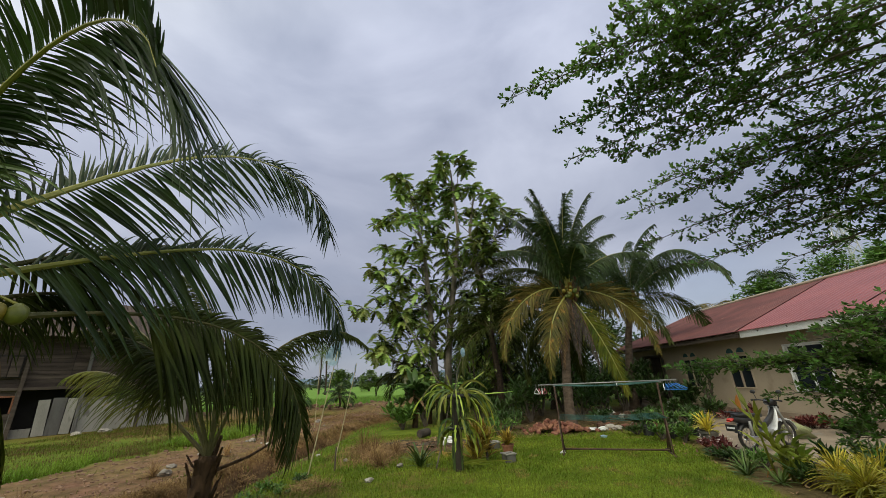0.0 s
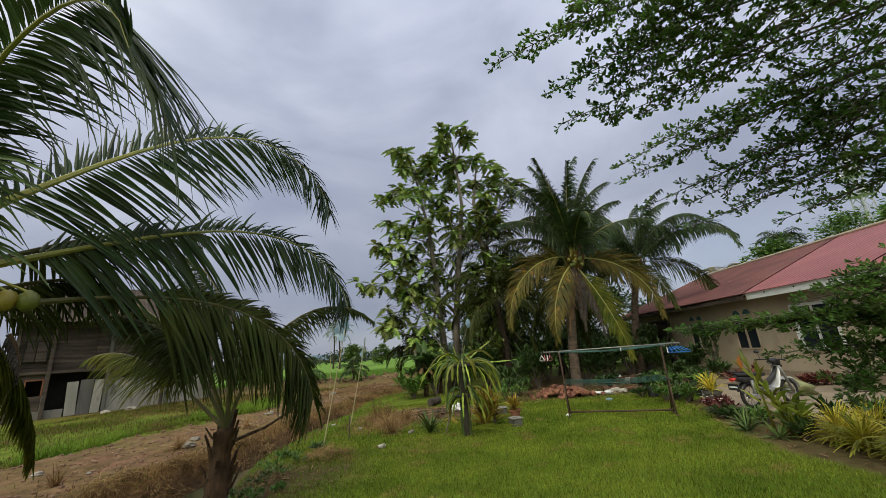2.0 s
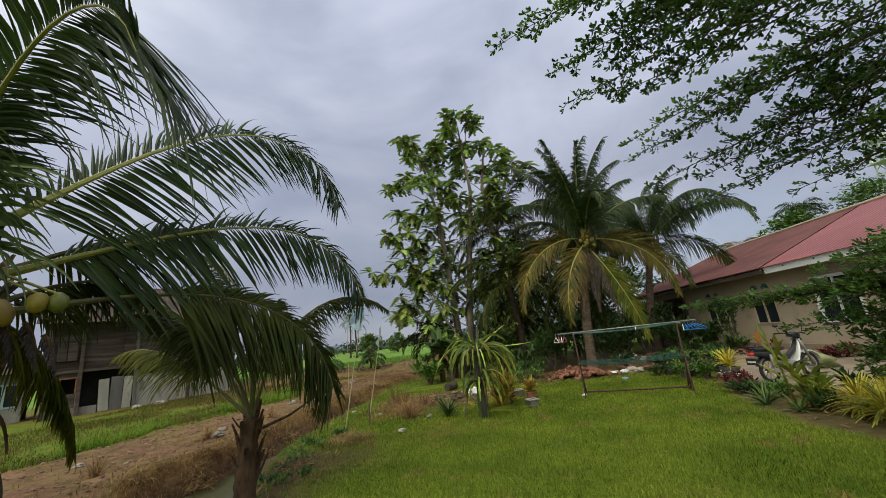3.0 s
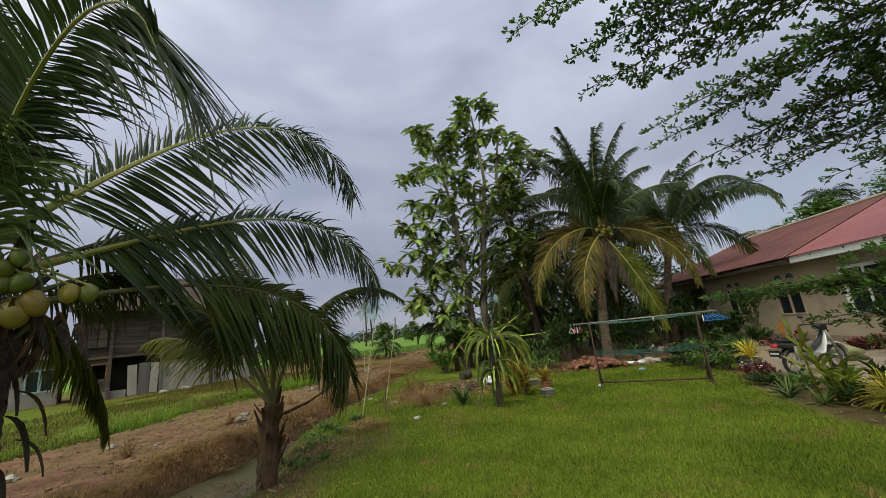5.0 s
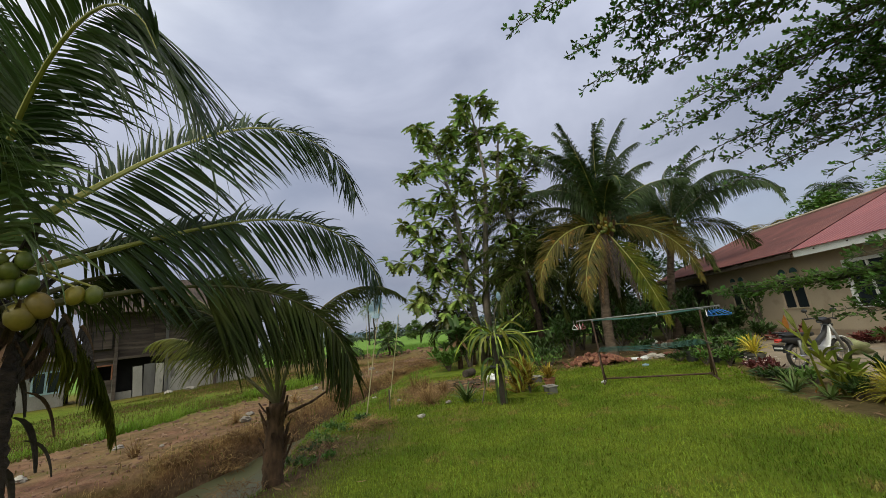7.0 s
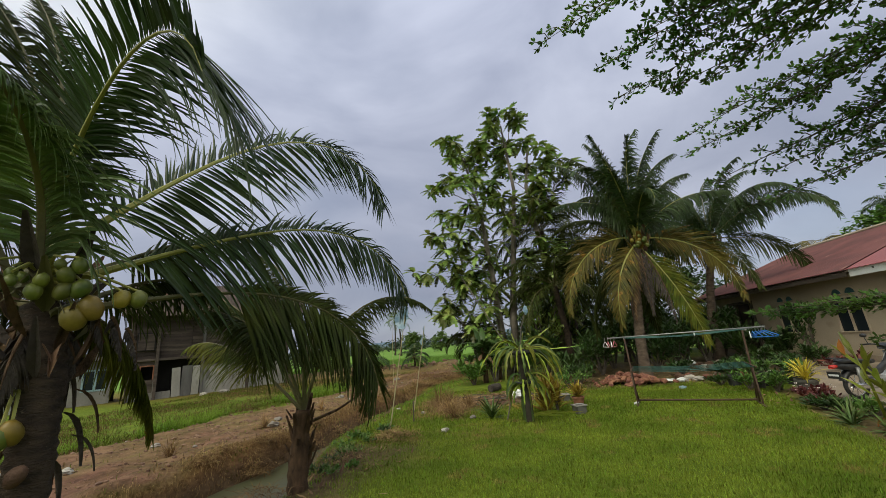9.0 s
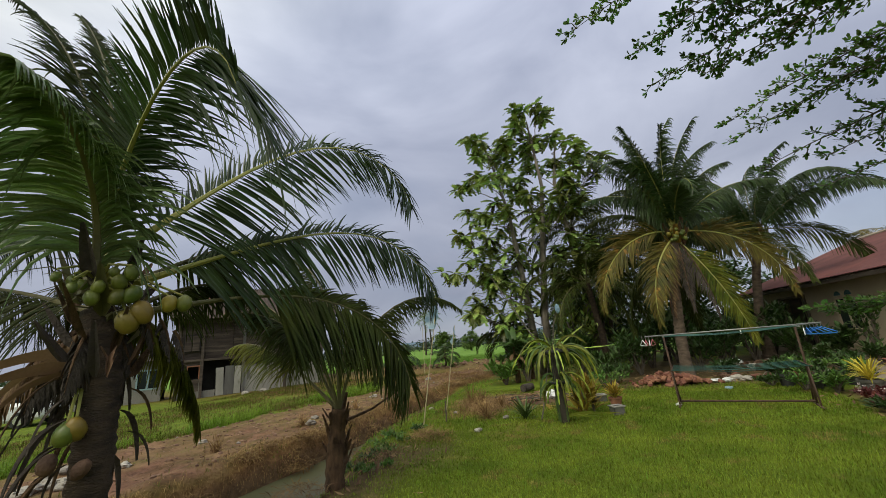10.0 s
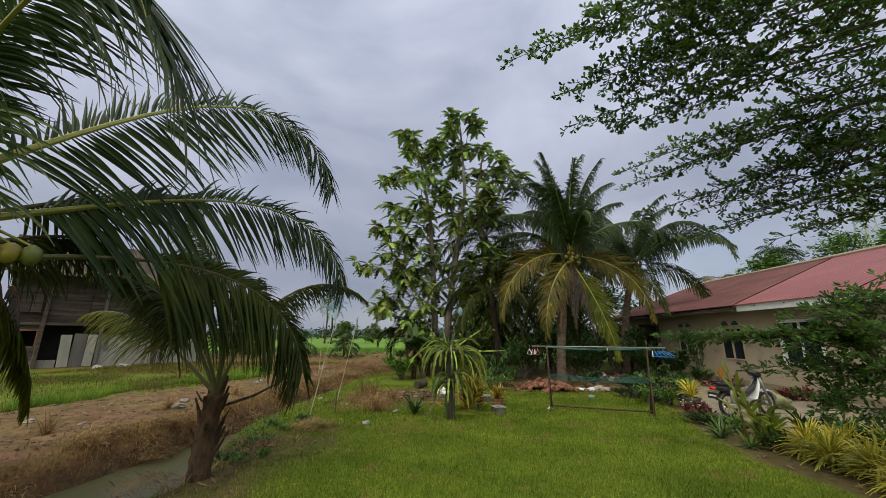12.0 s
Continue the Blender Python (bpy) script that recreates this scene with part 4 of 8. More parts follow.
# ---- palms ----


def frond_line(start, p, n=14):
    """The midrib: azimuth, first and last elevation, length, how late it bends, sideways bend."""
    az, e0, e1, length, late, bend = p
    pts = [Vector(start)]
    for i in range(n):
        s = (i + 0.5) / n
        pts.append(pts[-1] + polar(az + bend * s, e0 + (e1 - e0) * s ** late, length / n))
    return pts


def frond(start, p, leaf, count, width, droop, stalk=0.17, segs=4, ragged=0.0, lift=18, thick=0.022, fold=0.22, kinked=0.12, lifts=None, lens=(1, 1), flare=0.0, taper=0.42, angle=(62, 34), even=False, face=None):
    """A coconut leaf: stalk, midrib and two rows of long leaflets that hang at the ends."""
    g, n = Geo(), 14
    pts = frond_line(start, p, n)
    g.tube(pts, [thick * (1 - 0.86 * i / n) + flare * math.exp(-0.8 * i) for i in range(n + 1)], 6, mat=1, squash=0.7)
    for side in (-1, 1):
        for k in range(count):
            u = stalk + (1 - stalk) * (k + rnd(0.2, 0.8)) / count
            if random.random() < ragged:
                continue
            i = min(int(u * n), n - 1)
            t = (pts[i + 1] - pts[i]).normalized()
            q = pts[i].lerp(pts[i + 1], u * n - i)
            s = t.cross(Vector((0, 0, 1)))
            s = s.normalized() if s.length > 0.05 else Vector((1, 0, 0))
            if face is not None:
                s = t.cross(face).normalized()
            up = s.cross(t)
            v = (u - stalk) / (1 - stalk)
            a = radians((angle[0] - angle[1] * v if side > 0 else angle[-2] - angle[-1] * v) + rnd(-7, 7))
            li = radians((lifts[0 if side > 0 else 1] if lifts else lift) + rnd(-9, 9)) * (1 - (0.05 if even else 0.3) * v)
            d = t * math.cos(a) + s * side * math.sin(a) * math.cos(li) + up * math.sin(a) * math.sin(li)
            ln = leaf * (0.45 + 0.55 * math.sin(math.pi * min(1, (v + 0.12) ** 0.7))) * rnd(0.72, 1.14) * (1 - taper * v * v)
            if even:
                ln = leaf * (1.06 - 0.16 * v) * (1 - 0.3 * v ** 3) * (rnd(0.86, 1.1) if side > 0 else rnd(0.6, 1.2))
            kink = 2.2 if random.random() < kinked else 1.0
            ln *= lens[0 if side > 0 else 1]
            bow = droop
            if even and side > 0:
                bow, kink = droop * 0.5, 1.0
            elif even:
                ln *= 0.6 + 0.95 * v
                kink = 3.0 if random.random() < 0.35 else 1.0
            g.blade(q, d, t + up * rnd(-0.3, 0.3), ln, width * (0.72 if even and side < 0 else 1.0) * rnd(0.8, 1.15), bow * kink * rnd(0.75, 1.3), segs, fold, 0, 0.22, 0.1)
    return g


def ringed_trunk(pts, r0, r1, rings=26, flare=1.6):
    g, path, rad = Geo(), [], []
    m = len(pts) - 1
    for i in range(rings * 2 + 1):
        u = i / (rings * 2)
        k = min(int(u * m), m - 1)
        path.append(Vector(pts[k]).lerp(Vector(pts[k + 1]), u * m - k))
        r = (r0 + (r1 - r0) * u) * (1 + (flare - 1) * max(0, 1 - u * 5) ** 2)
        rad.append(r * (1.05 if i % 2 else 0.95) * rnd(0.96, 1.04))
    g.tube(path, rad, 14)
    return g


def coconut(place, size, seed):
    g = Geo()
    t = Euler((rnd(-0.5, 0.5), rnd(-0.5, 0.5), rnd(0, 3))).to_matrix()
    g.blob(place, (size * 0.43, size * 0.43, size * 0.55), 0.10, 10, 0, seed, t)
    return g


# the nut-laden palm beside the camera
random.seed(11)
PX = Vector((-3.45, 2.22, 0))
nut_palm = thing("coconut_palm", PX, "stout young coconut palm laden with green and yellow nuts", "palm tree", "coconut palms")
TRUNK_LINE = [(-3.30, 2.19, -0.1), (-3.27, 2.19, 0.9), (-3.29, 2.2, 1.5), (-3.42, 2.2, 2.05)]
part("trunk", ringed_trunk(TRUNK_LINE, 0.125, 0.125, 22, 1.5), "palm_bark_dark", nut_palm, smooth=True)
CROWN_UP, CROWN, CROWN_LOW, CROWN_LOWEST = (-3.40, 2.12, 2.62), (-3.44, 2.16, 2.43), (-3.30, 2.19, 2.20), (-3.27, 2.20, 1.98)
# start, line, material, leaflet length, leaflets a side, width, droop, stalk, lifts, side lengths
NUT_FRONDS = [
    (CROWN, (38.8, 47.5, -70, 4.36, 3.0, -15.7), "frond_deep", 0.82, 120, 0.042, 0.8, 0.12, (-84, 74), (1, 0.6)),
    (CROWN_LOW, (29.2, 26.4, -73, 4.46, 2.68, -5.6), "frond_deep", 0.82, 126, 0.044, 0.8, 0.12, (-84, 74), (1, 0.56)),
    (CROWN_LOWEST, (29.3, 13.4, -78.7, 3.64, 2.03, -2.6), "frond_dark", 0.95, 168, 0.046, 0.7, 0.34, (-76, 72), (1, 0.5)),
    (CROWN_LOW, (6, 32, 5, 2.84, 1.98, -9), "frond_dark", 0.85, 110, 0.034, 1.0, 0.2, (-60, -40), (1, 0.8)),
    (CROWN_LOWEST, (0, 32, -36, 2.22, 1.47, -15), "frond_dark", 0.62, 90, 0.034, 1.3, 0.14, (-60, -50), (1, 1)),
    (CROWN_UP, (112.8, 65.6, -63.7, 3.05, 1.07, 1), "frond", 0.80, 140, 0.044, 0.8, 0.08, (58, -22), (0.6, 1)),
    (CROWN_UP, (278, 93, 45, 3.25, 0.93, 1), "frond_dark", 0.86, 115, 0.042, 0.9, 0.1, (30, 30), (0.55, 0.45)),
    (CROWN_UP, (272, 76, 35, 3.40, 1.9, -21), "frond_dark", 0.92, 110, 0.042, 1.3, 0.1, (25, 20), (0.65, 0.65)),
    ((-3.36, 2.06, 2.15), (148.6, 112, -20, 2.1, 0.85, -11.5), "frond_pale", 1.0, 140, 0.040, 1.7, 0.1, (-26, -26), (1, 1)),
    (CROWN, (275, 37, -30, 2.84, 1.26, -1), "frond", 0.98, 105, 0.038, 1.4, 0.12, (-15, -15), (1, 1)),
    (CROWN_LOWEST, (264, 19, -3, 2.78, 1.63, 14), "frond_dark", 0.8, 130, 0.032, 1.7, 0.12, (-40, -40), (1, 1)),
    (CROWN_LOWEST, (333, 18, -76, 2.13, 0.72, 11), "frond_olive", 0.5, 140, 0.036, 1.6, 0.12, (-60, -60), (1, 1)),
    (CROWN, (300, 15, -70, 2.6, 1.4, 0), "frond_dark", 0.9, 110, 0.034, 1.6, 0.12, (-40, -40), (1, 1)),
]
for i, (st, p, mt, leaf, cnt, wd, dr, stalk, lf, le) in enumerate(NUT_FRONDS):
    full = i in (0, 1, 2, 5)
    part("frond", frond(st, p, leaf, cnt, wd, dr, stalk, 6, 0.03, thick=0.042 if mt == "frond_pale" else 0.02 if i == 5 else 0.026, lifts=lf, kinked=0.15, lens=le, flare=0.03, angle=(74, 20, 50, 14) if full else (62, 34), even=full), [mt, "rachis" if mt in ("frond", "frond_deep") else "rachis_dark"], nut_palm)
for az, z, ln in ((20, 2.0, 0.55), (62, 1.95, 0.5), (100, 1.9, 0.5), (140, 1.95, 0.65), (235, 1.95, 1.0), (285, 1.9, 1.0), (330, 2.0, 0.9), (185, 1.8, 0.6)):
    # withered skirt of old leaves below the nuts
    part("dead_frond", frond((-3.45, 2.2, z), (az, -18, -84, ln, 0.8, 0), 0.34, 46, 0.03, 2.2, 0.1, 4, 0.1, thick=0.024, lifts=(-55, -55), flare=0.025), ["frond_dead" if az == 235 else "log", "fibre"], nut_palm, "withered dark brown leaf")
for (x, y, z), az, ln in (((-3.15, 2.34, 1.98), 30, 0.42), ((-3.09, 2.44, 1.95), 60, 0.45), ((-3.03, 2.52, 1.86), 40, 0.42)):
    # dry flower stalks and fibre in a dark bunch
    part("dead_flower_stalk", frond((x, y, z), (az, -50, -89, ln * 0.8, 0.6, 0), 0.12, 40, 0.018, 2.0, 0.02, 3, 0.05, thick=0.016, lifts=(-50, -50)), ["log", "fibre"], nut_palm, "dry dark brown flower stalk")
for i in range(24):
    # sheathing leaf bases round the crown shaft
    g, az = Geo(), i * 137.5
    b = Vector((-3.30 - 0.006 * i, 2.2, 1.5 + 0.035 * i))
    d = polar(az + rnd(-10, 10), rnd(48, 72))
    g.blade(b + polar(az, 0, 0.15), d, d.cross(polar(az, 0)), rnd(0.3, 0.55), rnd(0.06, 0.12), rnd(-0.2, 0.6), 5, -0.5, 0, 0.25, 0.25)
    part("leaf_base", g, ("fibre", "log", "rachis_dark")[i % 3], nut_palm)
for az, z, ln in ((262, 1.60, 0.8), (205, 1.56, 0.6), (232, 1.66, 0.7), (120, 1.66, 0.3)):
    g = Geo()
    b = Vector((-3.30, 2.2, z)) + polar(az, 0, 0.13)
    d = polar(az, 12)
    g.blade(b, d, Vector((0, 0, 1)).cross(d), ln, 0.10, 0.9, 8, 0.9, 0, 0.15, 0.15)
    g.blade(b + Vector((0, 0, -0.03)), d, Vector((0.4, 0.2, 1)).cross(d), ln * 0.8, 0.07, 1.8, 8, 0.9, 0, 0.2, 0.1)
    part("dead_sheath", g, "frond_dead", nut_palm, "dry brown leaf sheath")
for i in range(34):
    # rags of dead leaf hanging down the trunk
    g, az = Geo(), 150 + i * 27
    if 15 < az % 360 < 175:
        az += 160
    b = Vector((-3.27, 2.2, 1.58 - 0.16 * (i % 5))) + polar(az, 0, 0.2)
    d = polar(az, -25)
    g.blade(b, d, Vector((0, 0, 1)).cross(d), rnd(0.3, 0.65), rnd(0.025, 0.06), 2.6, 7, 0.4, 0, 0.3, 0.4)
    part("dead_sheath", g, "fibre" if i % 3 == 0 else "log", nut_palm, "dark withered leaf rag")
for i in range(26):
    # flower stalks among the nuts
    g, az = Geo(), i * 137.5
    b = Vector((-3.45, 2.18, rnd(2.0, 2.3)))
    e = b + polar(az, rnd(-10, 40), rnd(0.3, 0.55))
    g.tube([b, b.lerp(e, 0.6) + Vector((0, 0, 0.06)), e - Vector((0, 0, 0.08))], [0.009, 0.006, 0.003], 4, caps=False)
    part("flower_stalk", g, "rachis_dark", nut_palm)
# place and width of each nut
NUTS = [(-2.99, 2.21, 1.99, 0.212), (-3.04, 2.14, 1.92, 0.208), (-2.89, 2.34, 2.06, 0.159), (-2.83, 2.42, 2.06, 0.158), (-3.08, 2.08, 2.22, 0.146), (-3.04, 2.13, 2.3, 0.135), (-3.03, 2.15, 2.13, 0.168), (-3.14, 1.98, 2.18, 0.122), (-3.16, 1.96, 2.1, 0.131), (-3.33, 1.93, 2.24, 0.106), (-3.3, 1.97, 2.22, 0.103), (-3.37, 1.85, 2.27, 0.093), (-3.1, 2.05, 2.3, 0.098), (-3.08, 2.08, 2.11, 0.15), (-3.21, 1.86, 2.17, 0.098), (-3.2, 2.01, 1.2, 0.18), (-3.22, 1.97, 1.18, 0.18)]
for i, (x, y, z, wide) in enumerate(NUTS):
    q = (x, y, z)
    part("coconut", coconut(q, wide * 0.84, i), "coconut_gold" if i in (0, 1, 2, 15) else "coconut", nut_palm, smooth=True)
    g = Geo()
    root = Vector((-3.42, 2.16, 2.25 if z > 1.5 else 1.5))
    g.tube([root, root.lerp(Vector(q), 0.55) + Vector((0, 0, 0.12)), Vector(q) + Vector((0, 0, 0.06))], [0.016, 0.012, 0.009], 5)
    part("nut_stalk", g, "rachis", nut_palm)
for q in ((-3.23, 1.9, 1.01), (-3.14, 2.04, 0.94)):
    part("coconut", coconut(q, 0.12, 9), "coconut_old", nut_palm, "brown dried nut", smooth=True)

# the young palm at the edge of the ditch
random.seed(12)
young = thing("coconut_palm", (-2.745, 4.565, -0.06), "young short-trunked coconut palm at the edge of the ditch", "palm tree", "coconut palms")
g = ringed_trunk([(-2.665, 4.425, -0.3), (-2.705, 4.525, 0.3), (-2.685, 4.595, 0.86)], 0.13, 0.095, 9, 1.8)
part("trunk", g, "fibre", young, smooth=True)
YC = (-2.685, 4.595, 0.84)
YOUNG_FRONDS = [((268, 43, -17, 2.5, 2.0, 22), "frond_olive", 0.6), ((308, 92, 15, 3.0, 1.32, -21), "frond_dark", 0.8), ((36, 87, 60, 1.5, 1.34, -17), "frond_dark", 0.6), 
                ((271, 62, 15, 2.4, 1.9, 3), "frond_dark", 0.7), ((340, 80, 40, 1.6, 1.5, 0), "frond_dark", 0.6), ((230, 76, 0, 2.0, 1.5, 0), "frond_dark", 0.6), ((46, 74, -42, 2.8, 1.7, 4), "frond_dark", 0.5)]
for p, mt, leaf in YOUNG_FRONDS:
    part("frond", frond(YC, p, leaf, 110, 0.021, 1.9, 0.34, 5, 0.03, thick=0.024, lifts=(-40, -35)), [mt, "rachis_dark"], young)
for i in range(22):
    g, az = Geo(), i * 137.5
    d = polar(az, rnd(58, 76))
    g.blade(Vector((-2.705, 4.585, 0.10 + 0.033 * i)) + polar(az, 0, 0.085), d, d.cross(polar(az, 0)), rnd(0.16, 0.28), 0.075, 0.1, 4, -0.25, 0, 0.25, 0.6)
    part("leaf_base", g, "fibre", young)
# a dry stalk leaning on its trunk
g = Geo()
g.tube([(-2.585, 4.605, 0.72), (-2.415, 4.985, 0.78), (-2.165, 5.585, 0.98)], [0.02, 0.016, 0.01], 6)
part("broken_stalk", g, "fibre", young, "broken brown leaf stalk")

# the yellowing palm by the clothes rack
random.seed(13)
C2 = Vector((4.42, 12.38, 4.20))
pal2 = thing("coconut_palm", (3.8, 12.35, 0), "coconut palm with drooping yellow and olive fronds", "palm tree", "coconut palms")
part("trunk", ringed_trunk([(3.80, 12.35, -0.1), (3.86, 12.36, 1.2), (4.05, 12.38, 2.7), (4.38, 12.38, 4.08)], 0.155, 0.12, 36, 1.7), "palm_bark", pal2, smooth=True)
P2 = [((267, 30, -90, 3.81, 0.70, 4), "frond_yellow", 0.9), ((247, -33, -95, 3.0, 0.93, -2), "frond_yellow", 0.9), ((121, -60, -80, 3.38, 1.25, 0), "frond_olive", 0.9), ((96, -3, -90, 3.65, 1.23, -1), "frond_yellow", 0.9),
      ((281, 82, -13, 3.21, 0.97, 0), "frond", 1.0), ((49, 95, 46, 4.6, 1.5, 9), "frond", 0.6), ((245, 90, -48, 4.0, 1.9, -6), "frond", 0.8), ((167, 69, -84, 2.7, 1.99, 21), "frond", 0.8),
      ((90, 49, -17, 3.37, 1.39, 1), "frond", 1.1), ((324, 24, -17, 3.18, 1.24, -2), "frond_dark", 1.2), ((50, 25, -16, 3.55, 1.4, 6), "frond_dark", 1.2), ((295, -28, -95, 3.6, 1.16, 0), "frond_dark", 1.0),
      ((15, -42, -74, 3.6, 1.24, 12), "frond_dark", 1.2), ((330, 78, -10, 3.9, 1.6, 0), "frond_dark", 0.8), ((20, 74, -10, 3.9, 1.6, 0), "frond", 0.8),
      ((345, -20, -88, 3.6, 1.0, 0), "frond_dark", 1.2), ((310, 55, -35, 3.7, 1.5, 0), "frond_dark", 1.0), ((345, 88, 40, 4.5, 1.5, 0), "frond_dark", 0.6), ((80, 84, 20, 3.7, 1.5, 0), "frond", 0.7), ((270, 84, 30, 3.8, 1.5, 0), "frond_dark", 0.7),
      ((300, 88, 58, 4.1, 1.4, 6), "frond_deep", 0.6), ((110, 86, 48, 3.9, 1.6, -8), "frond_deep", 0.6), ((255, 74, 22, 3.9, 1.4, 10), "frond_deep", 0.7), ((70, 70, 8, 3.6, 1.5, 4), "frond_deep", 0.8), ((180, 92, 50, 3.6, 1.3, 0), "frond", 0.6), ((225, 82, 34, 3.9, 1.3, -6), "frond", 0.6)]
FACING = Vector((0.32, 0.95, 0.05))    # old hanging fronds lie flat to the lawn side
for p, mt, dr in P2:
    up = p[2] > -25
    part("frond", frond(C2 + Vector((0, 0, rnd(-0.15, 0.1))), p, 0.92 if up else 0.9, 112 if up else 124, 0.042, dr * (3.4 if up else 0.7), 0.12, 6, 0.06, thick=0.033, lifts=(-30, -30) if up else (-14, -14), kinked=0.4, angle=(50, 24) if up else (50, 24), face=FACING if mt in ("frond_yellow", "frond_olive") else None), [mt, "rachis" if mt != "frond_dark" else "rachis_dark"], pal2)
for i in range(16):
    part("coconut", coconut(C2 + polar(rnd(90, 270), rnd(-35, 25), rnd(0.22, 0.38)), rnd(0.12, 0.17), i), "coconut_gold" if i % 2 else "coconut", pal2, smooth=True)
for i in range(10):
    g, az = Geo(), i * 137.5
    d = polar(az, 66)
    g.blade(C2 + polar(az, 0, 0.1) + Vector((0, 0, -0.45 + 0.04 * i)), d, d.cross(polar(az, 0)), 0.6, 0.2, 0.1, 4, -0.25, 0, 0.25, 0.6)
    part("leaf_base", g, "fibre" if i % 2 else "croton", pal2)
for i in range(3):
    g = Geo()
    b = Vector((3.55 + 0.06 * i, 12.0, 2.6 - 0.1 * i))
    g.blade(b + Vector((0, 0, 0.6)), (-0.1, -0.1, -1), (1, 0.2, 0), 1.0, 0.11, 0.0, 4, 0.3, 0, 0.4)
    part("hanging_leaflet", g, "croton", pal2, "withered orange leaf hanging")

for i, az in enumerate((200, 250, 150, 300, 100)):
    part("dead_frond", frond(C2 - Vector((0, 0, 0.25)), (az, -55, -88, 2.2 + 0.15 * (i % 3), 0.8, 0), 0.5, 60, 0.035, 1.5, 0.1, 3, 0.1, thick=0.03, lifts=(-40, -40)), ["frond_dead" if i % 2 else "log", "fibre"], pal2, "dead brown leaf hanging against the trunk")

# the palm behind the house corner
random.seed(14)
C3 = Vector((8.45, 16.03, 4.62))
pal3 = thing("coconut_palm", (7.75, 16.2, 0), "grey-green coconut palm beside the house corner", "palm tree", "coconut palms")
part("trunk", ringed_trunk([(7.72, 16.2, -0.1), (7.80, 16.2, 1.6), (8.05, 16.15, 3.0), (8.42, 16.05, 4.5)], 0.16, 0.125, 36, 1.7), "palm_bark", pal3, smooth=True)
P3 = [((41, 95, 1, 4.25, 1.35, 5), 1.0), ((69, 69, -95, 4.5, 1.76, -5), 1.3), ((140, 35, -85, 4.7, 1.89, 18), 1.5), ((118, -7, -93, 3.81, 1.56, 2), 1.6), ((229, 66, -48, 3.51, 1.45, -14), 1.2), ((232, 22, -82, 3.0, 1.39, -3), 1.5),
      ((184, -21, -68, 3.23, 1.28, -1), 1.5), ((110, 45, -45, 4.4, 1.5, 0), 1.4), ((310, 55, -40, 4.0, 1.5, 0), 1.2), ((350, 30, -60, 4.0, 1.4, 0), 1.4), ((20, 15, -70, 4.0, 1.4, 0), 1.5), ((155, 62, -50, 4.0, 1.6, 0), 1.3),
      ((260, 75, -20, 4.0, 1.5, 0), 1.0), ((85, 82, 10, 3.8, 1.5, 0), 0.9), ((300, 70, 10, 3.8, 1.5, 0), 1.0), ((330, 82, 20, 4.0, 1.5, 0), 0.9), ((250, 40, -60, 3.6, 1.5, 0), 1.3), ((285, 25, -70, 3.6, 1.3, 0), 1.4), ((170, 80, 0, 3.8, 1.6, 0), 1.0), ((205, 0, -85, 3.2, 1.2, 0), 1.5), ((270, 5, -85, 3.4, 1.2, 0), 1.5)]
# fronds that start low take the leaf colour with shade painted in
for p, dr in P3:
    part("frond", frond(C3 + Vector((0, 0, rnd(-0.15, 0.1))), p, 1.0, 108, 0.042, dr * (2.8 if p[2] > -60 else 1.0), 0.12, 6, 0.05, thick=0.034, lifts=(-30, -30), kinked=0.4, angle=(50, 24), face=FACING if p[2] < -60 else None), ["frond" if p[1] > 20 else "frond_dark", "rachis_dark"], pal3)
for i in range(9):
    g, az = Geo(), i * 137.5
    d = polar(az, 66)
    g.blade(C3 + polar(az, 0, 0.1) + Vector((0, 0, -0.45 + 0.04 * i)), d, d.cross(polar(az, 0)), 0.6, 0.2, 0.1, 4, -0.25, 0, 0.25, 0.6)
    part("leaf_base", g, "fibre", pal3)


def plain_palm(base, top, reach, count, leaf, label, seed, mat="frond_dark", r=0.14, tilt=0, seg=3, dense=72):
    random.seed(seed)
    b, c = Vector(base), Vector(top)
    pm = thing("coconut_palm", b, label, "palm tree", "coconut palms")
    part("trunk", ringed_trunk([b - Vector((0, 0, 0.1)), b.lerp(c, 0.4) + Vector((0.1, 0, 0)), c], r, r * 0.8, 24, 1.5), "palm_bark_dark", pm, smooth=True)
    for i in range(count):
        e = 80 - 105 * (i / count) + rnd(-8, 8)
        p = (i * 137.5 + rnd(-12, 12) + tilt, e, e - 75 - rnd(0, 35), reach * rnd(0.85, 1.1), rnd(1.1, 1.6), rnd(-8, 8))
        part("frond", frond(c, p, leaf * 1.45, dense, 0.05, rnd(1.6, 2.2), 0.12, seg, 0.05, thick=0.035), [mat, "rachis_dark"], pm)
    return pm


plain_palm((2.3, 18.6, 0), (2.2, 18.4, 6.6), 3.6, 17, 0.85, "tall shaded coconut palm behind the breadfruit tree", 21)
plain_palm((6.6, 20.5, 0), (6.7, 20.4, 5.6), 3.8, 18, 0.85, "shaded coconut palm in the thicket", 24)
plain_palm((5.2, 19.0, 0), (5.6, 19.4, 4.6), 3.8, 18, 0.85, "shaded coconut palm in the thicket", 22)
plain_palm((2.2, 15.6, 0), (2.0, 15.4, 3.4), 3.0, 15, 0.8, "low shaded coconut palm in the thicket", 23)

# ---- breadfruit tree ----


